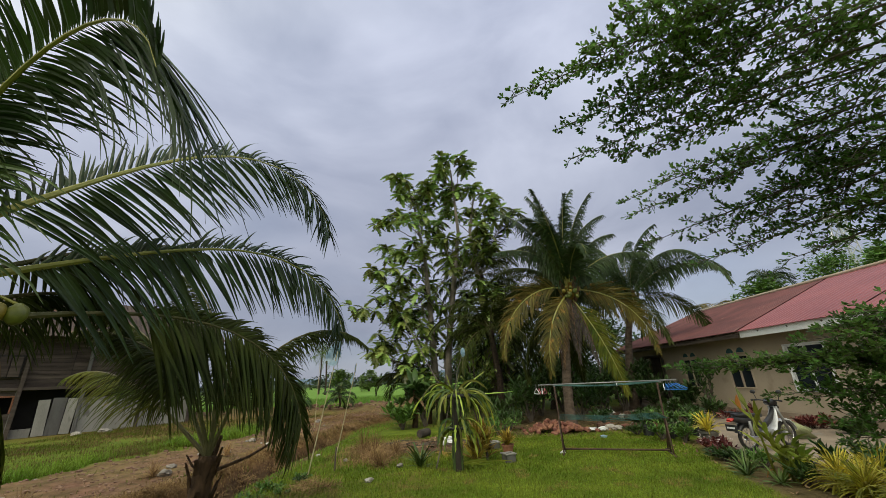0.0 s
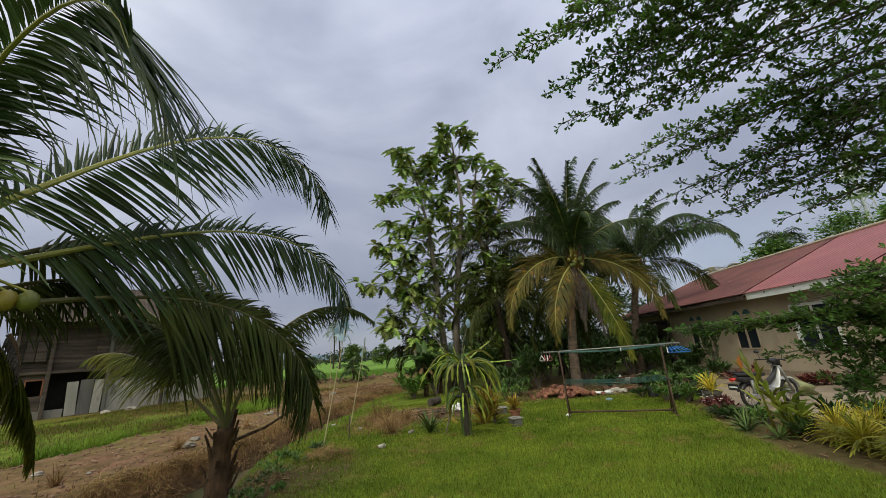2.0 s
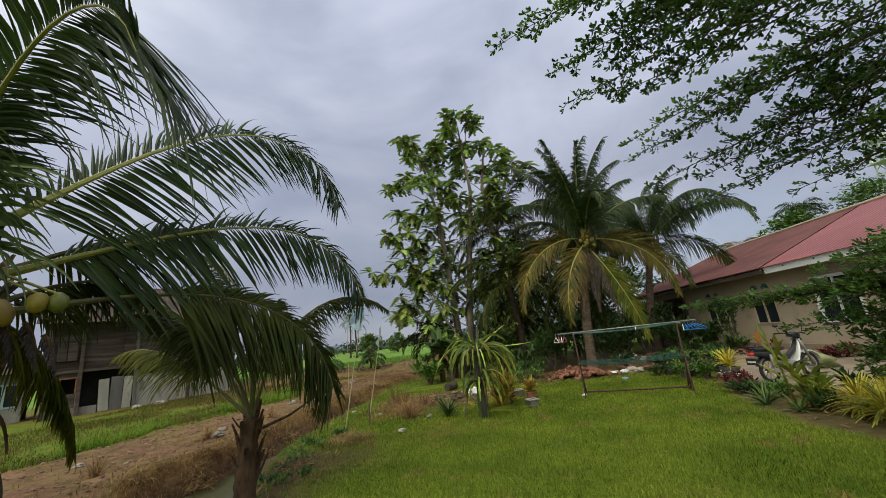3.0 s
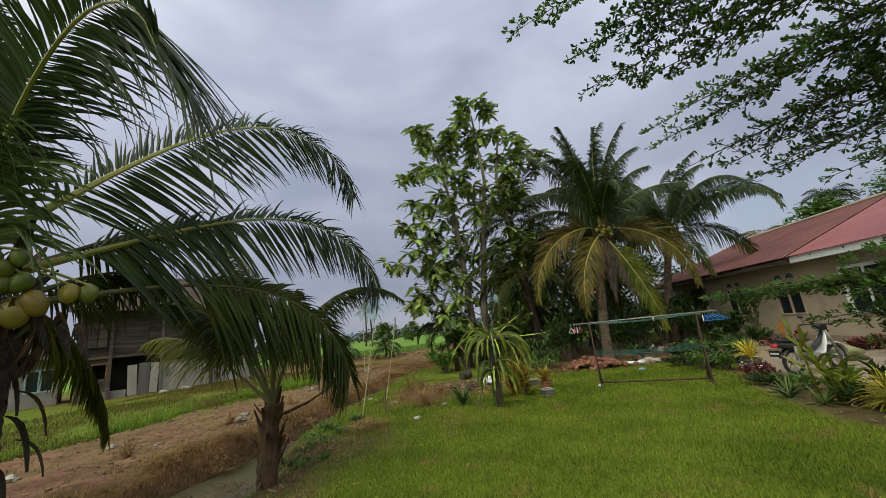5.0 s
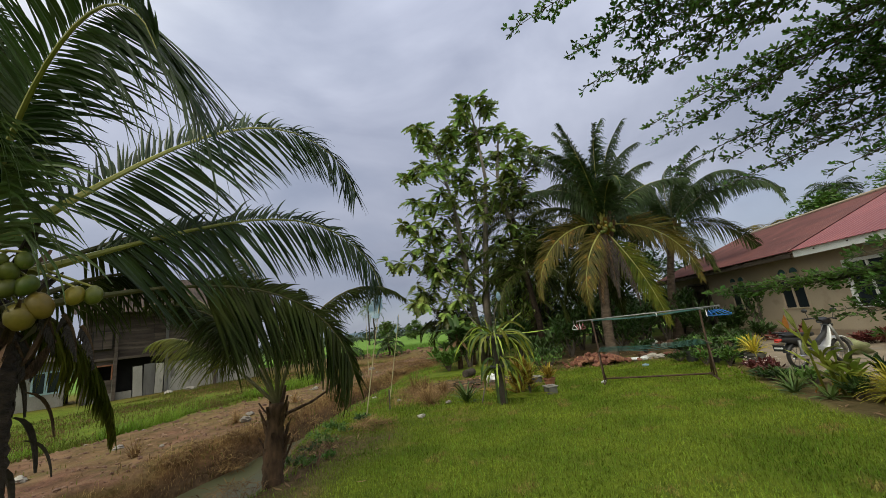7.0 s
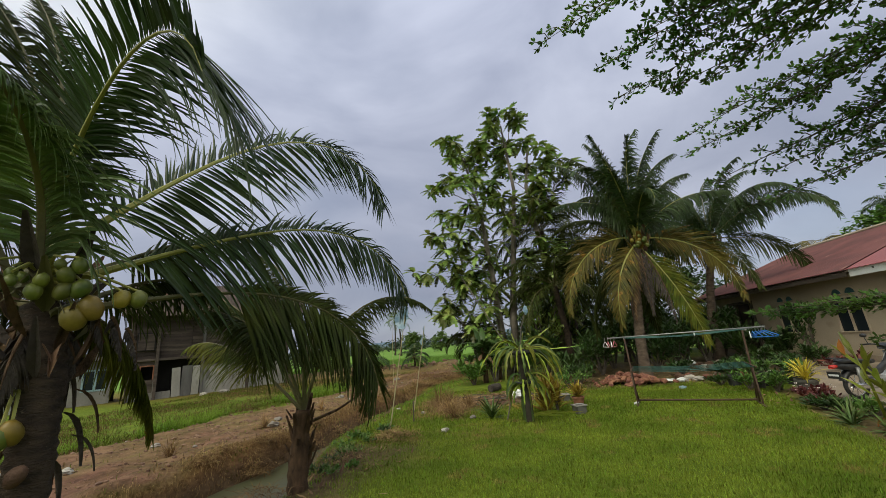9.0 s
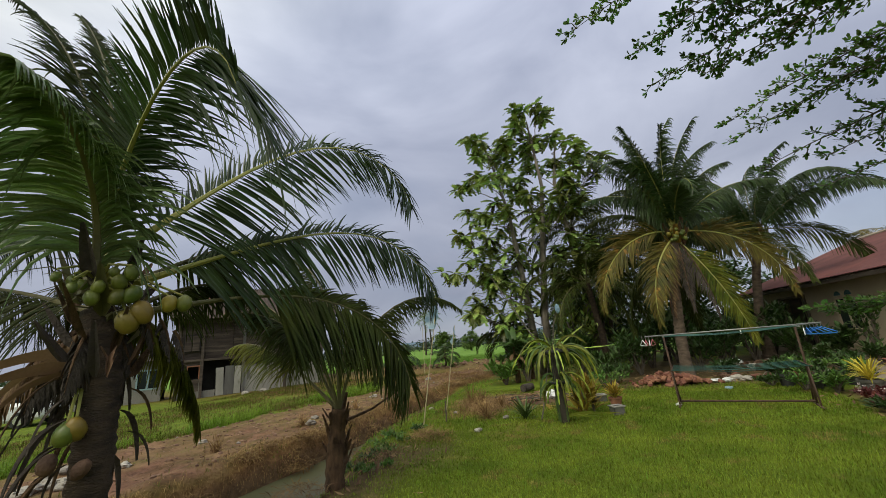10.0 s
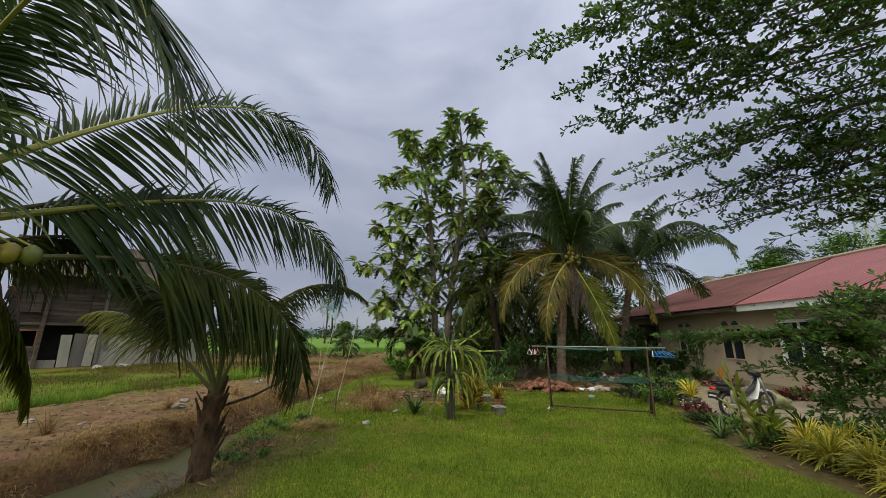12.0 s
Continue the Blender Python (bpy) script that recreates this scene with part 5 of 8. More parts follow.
def lobed_leaf(g, base, way, up, length, mat=0):
    """A deeply lobed breadfruit leaf with a folded midrib and drooping tip."""
    d = Vector(way).normalized()
    s = d.cross(Vector(up))
    s = s.normalized() if s.length > 0.05 else d.orthogonal().normalized()
    n = s.cross(d)
    mid, vs, fs = [], [], []
    for i in range(6):
        u = i / 5
        mid.append(Vector(base) + d * (length * u) - n * (0.26 * length * u * u) + Vector((0, 0, -0.22 * length * u * u)))
    vs += mid
    lobes = (0.17, 0.27, 0.31, 0.26, 0.14)
    for side in (-1, 1):
        for i in range(5):
            a, b = mid[i], mid[i + 1]
            w = lobes[i] * length * rnd(0.85, 1.1)
            o = len(vs)
            tip = a.lerp(b, 0.75) + d * 0.10 * length + s * side * w + n * (0.12 * w) - Vector((0, 0, 0.2 * w))
            neck = b + s * side * w * 0.58 + n * 0.01
            inner = a + s * side * w * 0.55
            vs += [tip, neck, inner]
            q = [(i, o + 2, o), (i, o, o + 1), (i, o + 1, i + 1)]
            fs += q if side > 0 else [x[::-1] for x in q]
    g.add(vs, fs, mat)


def limb_path(a, b, sag, n=6, wob=0.12):
    a, b = Vector(a), Vector(b)
    return [a.lerp(b, i / n) + Vector((rnd(-wob, wob), rnd(-wob, wob), sag * math.sin(math.pi * i / n))) * (1 if 0 < i < n else 0) for i in range(n + 1)]


random.seed(31)
bread = thing("breadfruit_tree", (-0.2, 16.4, 0), "tall breadfruit tree with large lobed glossy leaves", "tree")
TRUNKS = [[(-0.15, 16.4, -0.1), (-0.35, 16.4, 1.8), (-0.48, 16.3, 4.6), (-0.65, 16.3, 7.0), (-1.2, 16.3, 10.2)],
          [(0.1, 16.5, -0.1), (0.25, 16.5, 2.6), (0.60, 16.5, 5.3), (1.0, 16.4, 8.2), (0.8, 16.3, 11.6)],
          [(2.2, 16.7, -0.1), (2.1, 16.7, 2.8), (1.85, 16.7, 5.4), (1.6, 16.7, 8.4), (1.9, 16.6, 10.2)]]
for i, t in enumerate(TRUNKS):
    g = Geo()
    g.tube(t, [0.17, 0.15, 0.12, 0.08, 0.035][:len(t)], 10)
    part("trunk", g, "bark", bread, smooth=True)
LIMB_TIPS = []
# where the leafy heads of the crown stand: across and up
HEADS = [(-1.6, 11.2), (0.1, 11.4), (0.7, 12.2), (1.5, 11.9), (0.9, 10.6), (1.8, 10.6), (2.4, 10.2), (-1.7, 10.3), (-1.0, 9.9), (-0.4, 10.5), (-2.0, 9.4), (-1.3, 9.2), (-0.7, 8.9), (-2.6, 8.9),
         (0.4, 10.2), (0.6, 9.3), (1.6, 9.4), (2.6, 9.4), (3.4, 8.9), (2.0, 8.4), (-0.2, 8.3), (-2.4, 7.5), (-1.8, 7.3), (-1.2, 7.8), (-2.8, 6.4), (-2.1, 6.5), (-0.7, 6.7), (0.4, 7.9), (0.5, 6.9), (1.2, 6.8),
         (-0.4, 5.7), (-2.5, 5.7), (-1.6, 5.7), (-1.0, 5.3), (1.8, 7.6), (2.5, 7.2), (-3.4, 4.7), (-2.1, 4.6), (-1.4, 4.3), (0.2, 4.6), (1.2, 5.2), (2.0, 5.5), (2.6, 5.4), (1.5, 4.0), (2.2, 4.4)]


def leaf_cluster(c, count, lo, hi):
    g = Geo()
    for k in range(count):
        az, el = k * 137.5 + rnd(-15, 15), rnd(-42, 42)
        d = polar(az, el)
        lobed_leaf(g, c + d * 0.06, d, Vector((0, 0, 1)) + polar(az, 0) * -0.4, rnd(lo, hi))
    part("leafy_twig", g, "breadfruit", bread)


def bread_limb(c, thick):
    """A pale limb from the nearest trunk, some way below, to a leafy head."""
    t = min(TRUNKS, key=lambda q: min((Vector(v) - c).length for v in q))
    want = max(0.8, c.z - rnd(0.9, 2.2))
    k = max(i for i in range(len(t) - 1) if t[i][2] <= want or i == 0)
    a = Vector(t[k]).lerp(Vector(t[k + 1]), min(1.0, max(0.0, (want - t[k][2]) / (t[k + 1][2] - t[k][2]))))
    g = Geo()
    g.tube(limb_path(a, c, rnd(-0.25, 0.1)), [thick * (1 - 0.12 * j) for j in range(7)], 6)
    part("limb", g, "bark", bread, smooth=True)
    LIMB_TIPS.append((a, c))


for x, z in HEADS:
    c = Vector((x, 16.3, z)) * 1.0
    c = Vector((0, 0, 1.5)).lerp(c, rnd(0.94, 1.08))
    bread_limb(c, 0.027)
    leaf_cluster(c, random.randint(15, 19), 0.36, 0.62)
    for _ in range(3):
        leaf_cluster(c + Vector((rnd(-0.6, 0.6), rnd(-0.5, 0.5), rnd(-0.65, 0.25))), random.randint(8, 12), 0.32, 0.56)
for i in range(28):
    # shaded heads in the lower crown
    c = Vector((rnd(-2.3, 3.0), rnd(15.6, 17.4), rnd(1.7, 5.4)))
    bread_limb(c, 0.022)
    leaf_cluster(c, random.randint(10, 15), 0.42, 0.7)
for i in range(20):
    # heads that hang low over the field's edge
    c = Vector((rnd(-3.0, -0.6), rnd(15.8, 17.0), rnd(1.3, 4.4)))
    if c.x < -2.4 and c.z < 2.4:
        c.z += 1.4
    bread_limb(c, 0.02)
    leaf_cluster(c, random.randint(12, 16), 0.36, 0.62)
for i in range(6):
    g = Geo()
    a, b = LIMB_TIPS[i * 5]
    g.blob(b + Vector((0, 0, -0.25)), (0.09, 0.09, 0.12), 0.1, 8, 0, i)
    part("fruit", g, "shrub_bright", bread, "green breadfruit", smooth=True)

# ---- small-leaved almond tree with layered branches ----
random.seed(41)
NEAR = 0.48     # how near the overhanging canopy hangs
AX = Vector((5.6 * NEAR, 1.7 * NEAR, 0))
almond = thing("almond_tree", AX, "tree with flat layered branches of small dark green leaves", "tree")
g = Geo()
g.tube([AX + Vector(p) for p in ((0, 0, -0.1), (0.04, 0.0, 1.0), (-0.03, 0.02, 2.2), (0.04, 0.03, 3.2), (0.0, 0.0, 4.2), (0.03, 0.03, 4.9))], [0.10, 0.08, 0.07, 0.055, 0.03, 0.01], 10)
part("trunk", g, "bark_dark", almond, smooth=True)
SX = Vector((4.62, 3.78, 0))
sapling = thing("almond_sapling", SX, "thin-stemmed sapling with spreading small-leaved low branches", "tree")
g = Geo()
g.tube([SX + Vector(p) for p in ((0, 0, -0.1), (0.04, 0.0, 0.7), (-0.03, 0.02, 1.4), (0.0, 0.0, 1.95))], [0.045, 0.038, 0.03, 0.012], 10)
part("trunk", g, "bark_dark", sapling, smooth=True)


def sprig(wood, leaves, a, b, size, thick, k):
    """A thin twig with alternate leaves and a tuft of them at its end."""
    d = (b - a).normalized()
    ln = (b - a).length
    mid = a.lerp(b, 0.5) + Vector((rnd(-0.02, 0.02), rnd(-0.02, 0.02), rnd(-0.02, 0.03))) * k
    wood.tube([a, mid, b], [thick, thick * 0.7, 0.0022 * k], 4, caps=False)
    n = max(3, int(ln / (size * 0.36)))
    for i in range(n):
        u = (i + rnd(0.3, 0.9)) / n
        q = a.lerp(mid, u * 2) if u < 0.5 else mid.lerp(b, u * 2 - 1)
        w = (d * rnd(0.3, 0.9) + Vector((rnd(-1, 1), rnd(-1, 1), rnd(-0.6, 0.9)))).normalized()
        leaves.paddle(q, w, w.cross(Vector((rnd(-0.7, 0.7), rnd(-0.7, 0.7), 1))), size * rnd(0.6, 1.15), size * rnd(0.36, 0.46))
    for _ in range(random.randint(3, 5)):
        w = (d + Vector((rnd(-1, 1), rnd(-1, 1), rnd(-0.6, 0.9))) * 0.8).normalized()
        leaves.paddle(b, w, w.cross(Vector((rnd(-0.6, 0.6), rnd(-0.6, 0.6), 1))), size * rnd(0.7, 1.15), size * 0.42)


def tier(tree, start, tip, spread_, k=1.0, size=0.075, gap=0.13, sag=0.1, thick=0.022, bare=0.12):
    """A branch from trunk to tip that forks flat to both sides and ends in a narrow spray of leafy twigs; k scales its fine parts."""
    a, b = Vector(start), Vector(tip)
    ln = (b - a).length
    size, gap, sag, thick = size * k, gap * k, sag * k, thick * k
    pts = limb_path(a, b, sag, 8, 0.05 * k)
    wood, leaves = Geo(), Geo()
    wood.tube(pts, [thick * (1 - 0.108 * i) for i in range(9)], 6)
    ax = (b - a).normalized()
    flat = ax.cross(Vector((0, 0, 1))).normalized()
    n = int(ln * (1 - bare) / gap)
    for i in range(n + 1):
        u = bare + (1 - bare) * i / n
        j = min(int(u * 8), 7)
        p = pts[j].lerp(pts[j + 1], u * 8 - j)
        reach = min(1.0, 0.10 + 1.9 * (1 - u))
        for side in (-1, 1):
            if random.random() < 0.2:
                continue
            sl = spread_ * reach * rnd(0.45, 1.15) + size * 0.4
            d = (ax * rnd(0.4, 0.9) + flat * side * rnd(0.4, 1.0) + Vector((0, 0, rnd(-0.65, 0.65)))).normalized()
            e = p + d * sl
            sprig(wood, leaves, p, e, size, thick * 0.28, k)
            for _ in range(2 if sl > 0.3 * k else 1 if sl > 0.12 * k else 0):
                f = p.lerp(e, rnd(0.3, 0.6))
                sprig(wood, leaves, f, f + (d + flat * side * rnd(-1.2, 0.6) + Vector((0, 0, rnd(-0.4, 0.5)))).normalized() * sl * rnd(0.35, 0.6), size, thick * 0.2, k)
    sprig(wood, leaves, b - ax * 0.1 * k, b, size, thick * 0.2, k)
    limb = part("branch", wood, "bark_dark", tree)
    part("foliage", leaves, "almond", limb)


# tip of each branch and how wide its spray is
for x, y, z, sp in (
        (0.36, 1.74, 3.16, 0.20), (0.65, 1.84, 3.01, 0.20), (0.74, 1.92, 2.86, 0.18), (0.96, 1.85, 2.81, 0.16), (1.15, 1.81, 2.81, 0.12), (0.64, 1.61, 3.21, 0.20), (0.73, 1.48, 3.23, 0.24),
        (0.85, 1.34, 3.29, 0.28), (1.10, 1.53, 3.11, 0.28), (1.11, 1.28, 3.18, 0.30), (1.36, 1.66, 2.91, 0.20), (1.50, 1.57, 3.05, 0.30), (1.47, 1.28, 3.03, 0.30), (1.70, 1.40, 2.83, 0.30),
        (1.20, 2.28, 2.73, 0.18), (1.21, 2.32, 2.63, 0.16), (1.37, 2.42, 2.46, 0.16), (1.59, 2.34, 2.28, 0.16), (1.50, 1.94, 2.77, 0.14), (1.79, 2.17, 2.35, 0.20), (2.01, 2.16, 2.22, 0.18), (1.80, 1.94, 2.55, 0.26),
        (2.13, 2.04, 2.26, 0.20), (2.13, 1.85, 2.35, 0.22), (1.89, 1.68, 2.60, 0.28), (2.05, 1.60, 2.39, 0.30), (3.9, 0.2, 2.9, 0.4), (2.4, -0.6, 3.2, 0.4), (1.4, 0.2, 3.4, 0.4),
        (0.82, 1.70, 3.05, 0.22), (0.95, 1.72, 2.95, 0.22), (1.05, 1.5, 3.15, 0.2), (1.62, 2.1, 2.5, 0.2), (1.4, 2.1, 2.65, 0.18), (1.55, 2.2, 2.4, 0.18)):
    tier(almond, AX + Vector((0, 0, 1.5 + (z - 1.5) * 1.02 - 0.04)), (x + 0.02, y, z - 0.10), sp * (1.5 if x < 1.2 else 1.1), NEAR, 0.063, 0.077 if x < 1.4 else 0.080, bare=0.62 if x < 1.2 else 0.5)
# the sapling's layers, at eye level
for x, y, z, sp in (
        (3.04, 5.31, 1.55, 0.09), (3.70, 4.49, 1.54, 0.2), (3.54, 4.37, 1.21, 0.16), (3.98, 4.07, 1.86, 0.24), (4.13, 3.92, 1.96, 0.26), (4.03, 3.48, 1.98, 0.3), (3.2, 5.2, 1.5, 0.09), (3.3, 5.0, 1.52, 0.11), (3.5, 4.8, 1.5, 0.13), (3.1, 5.15, 1.57, 0.08),
        (3.83, 4.25, 1.75, 0.28), (3.70, 4.10, 1.44, 0.3), (3.58, 4.20, 1.17, 0.28), (3.70, 4.10, 0.98, 0.28), (3.71, 3.96, 0.81, 0.28), (3.94, 3.73, 1.79, 0.32), (3.91, 3.76, 1.35, 0.32), (3.93, 3.74, 1.03, 0.32),
        (3.95, 3.42, 1.67, 0.32), (3.93, 3.44, 1.27, 0.32), (3.92, 3.89, 1.57, 0.3), (3.82, 3.99, 1.22, 0.3), (4.9, 4.6, 1.5, 0.3), (5.2, 4.0, 1.7, 0.3), (4.7, 3.1, 1.4, 0.3)):
    tier(sapling, SX + Vector((0, 0, min(z + 0.04, 1.9))), (x + (0.08 if sp > 0.2 else 0), y, z), sp * (0.85 if sp > 0.2 else 1), 1.0, 0.066, 0.062, 0.03, 0.012, bare=0.08)

# ---- shrubs and distant trees ----


def shrub(name, place, size, count, leaf, width, mat, label, category, seed, stems=7, up=0.2, wood="bark_dark", shape=0.5, group="", droop=0.6, segs=3):
    """A bush of bent stems with leaves set along them, uneven in outline."""
    random.seed(seed)
    p0 = Vector(place)
    sh = thing(name, p0, label, category, group)
    wg, lg = Geo(), Geo()
    for i in range(stems):
        az = i * 360 / stems + rnd(-25, 25)
        r = rnd(0.45, 1.0)
        top = p0 + Vector((math.sin(radians(az)) * size[0] * r, math.cos(radians(az)) * size[1] * r, size[2] * rnd(0.55, 1.0) * (1.15 - 0.35 * r)))
        mid = p0.lerp(top, 0.5) + Vector((0, 0, size[2] * 0.12))
        wg.tube([p0 + Vector((rnd(-0.05, 0.05), rnd(-0.05, 0.05), -0.03)) * (1 if size[0] > 0.3 else 0.1), mid, top], [0.012 + 0.012 * size[2], 0.01 + 0.006 * size[2], 0.003], 5, caps=False)
        for k in range(count // stems):
            u = rnd(0.18, 1.0) ** 0.7
            q = (p0.lerp(mid, u * 2) if u < 0.5 else mid.lerp(top, u * 2 - 1)) + Vector((rnd(-1, 1) * size[0], rnd(-1, 1) * size[1], rnd(-0.6, 0.8) * size[2])) * 0.17
            q.z = max(q.z, p0.z + 0.03)
            d = (polar(rnd(0, 360), rnd(-20, 60)) + (q - p0).normalized() * 0.6 + Vector((0, 0, up))).normalized()
            lg.blade(q, d, d.cross(Vector((rnd(-0.5, 0.5), rnd(-0.5, 0.5), 1))), leaf * rnd(0.65, 1.2), width * rnd(0.8, 1.2), droop * rnd(0.5, 1.3), segs, 0.15, 0, shape)
    if name != "weed":
        part("wood", wg, wood, sh)
    part("foliage", lg, mat, sh)
    return sh


def broad_tree(place, top, spread_, clumps, mat, label, seed, leaf=0.35, r=0.2, group="", low=0.35):
    """A tree with forking limbs and many leaf clumps."""
    random.seed(seed)
    b = Vector(place)
    tr = thing("tree", b, label, "tree", group)
    wood, leaves = Geo(), Geo()
    wood.tube([b - Vector((0, 0, 0.1)), b + Vector((rnd(-0.2, 0.2), 0, top * 0.35)), b + Vector((rnd(-0.4, 0.4), 0, top * 0.85))], [r, r * 0.75, r * 0.25], 8)
    for i in range(clumps):
        u = low + (1 - low) * random.random()
        w = spread_ * math.sin(math.pi * min(0.97, 0.2 + 0.72 * (u - low) / (1 - low)))
        az = i * 137.5
        c = b + polar(az, 0, w * math.sqrt(random.random())) + Vector((0, 0, top * u))
        s = b + Vector((0, 0, top * max(0.25, u - 0.25)))
        if i % 2 == 0:
            wood.tube([s, s.lerp(c, 0.5) + Vector((0, 0, 0.1)), c], [r * 0.3, r * 0.18, 0.01], 5, caps=False)
        for k in range(46):
            q = c + Vector((random.gauss(0, 1), random.gauss(0, 1), random.gauss(0, 0.6))) * spread_ * 0.17
            d = polar(rnd(0, 360), rnd(-30, 50))
            leaves.blade(q, d, d.cross(Vector((rnd(-0.6, 0.6), rnd(-0.6, 0.6), 1))), leaf * rnd(0.6, 1.2), leaf * 0.5, 0.5, 2, 0.12)
    part("trunk", wood, "bark_dark", tr)
    part("crown", leaves, mat, tr)
    return tr


# thicket under and behind the palms
for i, (x, y, sx, sz, n, lf, mt) in enumerate((
        (2.0, 13.6, 0.9, 1.1, 420, 0.24, "shrub"), (3.0, 14.2, 0.9, 1.5, 460, 0.26, "shrub"), (4.9, 14.4, 0.9, 1.3, 420, 0.26, "shrub"), (5.9, 15.2, 0.9, 1.6, 460, 0.28, "shrub"),
        (1.2, 15.0, 1.0, 1.6, 480, 0.30, "shrub"), (0.4, 15.2, 0.8, 1.4, 380, 0.28, "shrub"), (3.9, 16.2, 1.2, 2.2, 560, 0.34, "shrub"), (6.9, 17.0, 1.1, 2.2, 520, 0.34, "shrub"),
        (5.2, 17.6, 1.3, 2.8, 560, 0.36, "shrub"), (2.4, 17.4, 1.2, 2.6, 540, 0.36, "shrub"), (8.6, 17.6, 0.8, 1.5, 360, 0.28, "shrub"), (1.9, 12.3, 0.6, 0.7, 300, 0.16, "shrub"),
        (1.5, 11.3, 0.5, 0.55, 260, 0.13, "shrub_bright"), (-0.9, 16.6, 0.8, 2.6, 380, 0.30, "shrub"),
        (1.3, 16.0, 1.2, 3.4, 420, 0.36, "breadfruit"), (2.6, 16.6, 1.1, 4.4, 420, 0.38, "breadfruit"))):
    shrub("shrub", (x, y, 0), (sx, sx * 0.8, sz), n, lf, lf * 0.34, mt, "dense dark green shrub in the shade of the palms", "shrub", 60 + i, group="thicket shrubs")
for i, (x, y, h, w) in enumerate(((4.2, 22.0, 5.5, 2.4), (7.6, 22.5, 5.0, 2.4), (1.8, 22.5, 4.2, 1.8), (10.5, 24.0, 4.5, 2.2))):
    broad_tree((x, y, 0), h, w, 60, "shrub", "dark leafy tree closing the thicket behind the palms", 96 + i, 0.34, 0.12, "thicket trees", 0.1)
# shrubs added to darken the house's far end, in place of shade
for i, (x, y, sx, sz) in enumerate(((7.9, 14.9, 0.7, 1.5), (8.5, 16.2, 0.6, 2.1), (7.2, 16.0, 0.8, 2.0), (8.7, 18.0, 0.6, 2.2), (8.9, 14.6, 0.45, 1.2))):
    shrub("shrub", (x, y, 0), (sx, sx * 0.8, sz), 460, 0.26, 0.09, "shrub", "added dark green shrub standing in for shade at the house wall", "shrub", 190 + i, group="thicket shrubs")
shrub("shrub", (-0.75, 14.6, 0), (0.6, 0.5, 1.9), 420, 0.30, 0.13, "shrub", "broad-leaved dark shrub past the planter", "shrub", 196, group="thicket shrubs")
shrub("shrub", (-1.5, 14.0, 0), (0.5, 0.45, 0.75), 260, 0.34, 0.12, "shrub_bright", "bright broad-leaved plant on bare soil", "shrub", 197, group="thicket shrubs")
# trees behind the roof
broad_tree((25.0, 27.7, 0), 7.5, 2.5, 80, "shrub_bright", "leafy tree behind the red-roofed house", 81, 0.42)
broad_tree((29.9, 26.5, 0), 8.9, 3.1, 110, "shrub_bright", "broad dark tree behind the red-roofed house", 82, 0.32)
broad_tree((33.4, 26.1, 0), 9.8, 2.0, 60, "shrub_bright", "tall tree behind the red-roofed house", 83, 0.5)
plain_palm((26.6, 28.4, 0), (26.6, 28.4, 7.9), 1.7, 14, 0.8, "coconut palm behind the red-roofed house", 84, "frond", 0.16, dense=36)
plain_palm((19.7, 26.4, 0), (19.7, 26.4, 5.0), 1.6, 10, 0.8, "small palm behind the house roof", 85, "frond_yellow", 0.14, dense=36)
# palms and trees on the far side of the field
plain_palm((-22.9, 76.7, 0), (-23.0, 76.6, 7.0), 3.4, 14, 1.0, "distant coconut palm at the rice field", 86, "far_leaf", 0.17, dense=26)
plain_palm((-26.5, 84, 0), (-26.2, 84, 8.8), 3.6, 14, 1.0, "distant coconut palm at the rice field", 87, "far_leaf", 0.17, dense=26)
broad_tree((-22.6, 86, 0), 4.6, 2.4, 40, "far_leaf", "distant bushy tree beyond the rice field", 88, 0.6)
broad_tree((-17.2, 92, 0), 4.2, 2.4, 40, "far_leaf", "distant round tree beyond the rice field", 89, 0.6, low=0.1)
plain_palm((-1.7, 17.6, 0), (-1.75, 17.5, 1.75), 1.7, 11, 0.5, "low coconut palm beside the banana clump", 90, "frond_dark", 0.10, dense=56)
plain_palm((-6.35, 23.9, 0.2), (-6.3, 23.9, 0.85), 1.25, 9, 0.42, "waist-high coconut seedling on the earth mound", 91, "frond", 0.07, dense=34)
plain_palm((-9.6, 24.6, 0.2), (-9.6, 24.6, 0.9), 2.2, 10, 0.6, "young coconut palm on the earth mound", 92, "frond", 0.08, dense=34)

# far tree line and hills, both with haze put into their colours
random.seed(95)
g = Geo()
for i in range(560):
    az, d = rnd(-75, 75), rnd(190, 420)
    c = polar(az, 0, d)
    h = rnd(3.5, 8.0) * (1.0 if d > 260 else 0.8)
    for k in range(34):
        q = c + Vector((random.gauss(0, 3.4), random.gauss(0, 3.4), abs(random.gauss(0.45, 0.32)) * h))
        dd = polar(rnd(0, 360), rnd(-40, 60))
        g.blade(q, dd, dd.cross(Vector((0.3, 0.2, 1))), 2.4, 1.7, 0.4, 2, 0.15)
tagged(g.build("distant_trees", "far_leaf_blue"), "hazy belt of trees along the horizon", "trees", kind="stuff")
g = Geo()
hp = [(-1500 + i * 60, 1400, 18 + 22 * noise.noise(Vector((i * 0.21, 0, 0))) + 14 * math.exp(-((i - 25) / 3.0) ** 2)) for i in range(51)]
for a, b in zip(hp, hp[1:]):
    g.add([(a[0], a[1], -3), (b[0], b[1], -3), (b[0], b[1] + 40, b[2]), (a[0], a[1] + 40, a[2])], [(0, 1, 2, 3)])
tagged(g.build("backdrop", "hill"), "far hills on the horizon with blue haze in their colour", "hills", kind="structure")

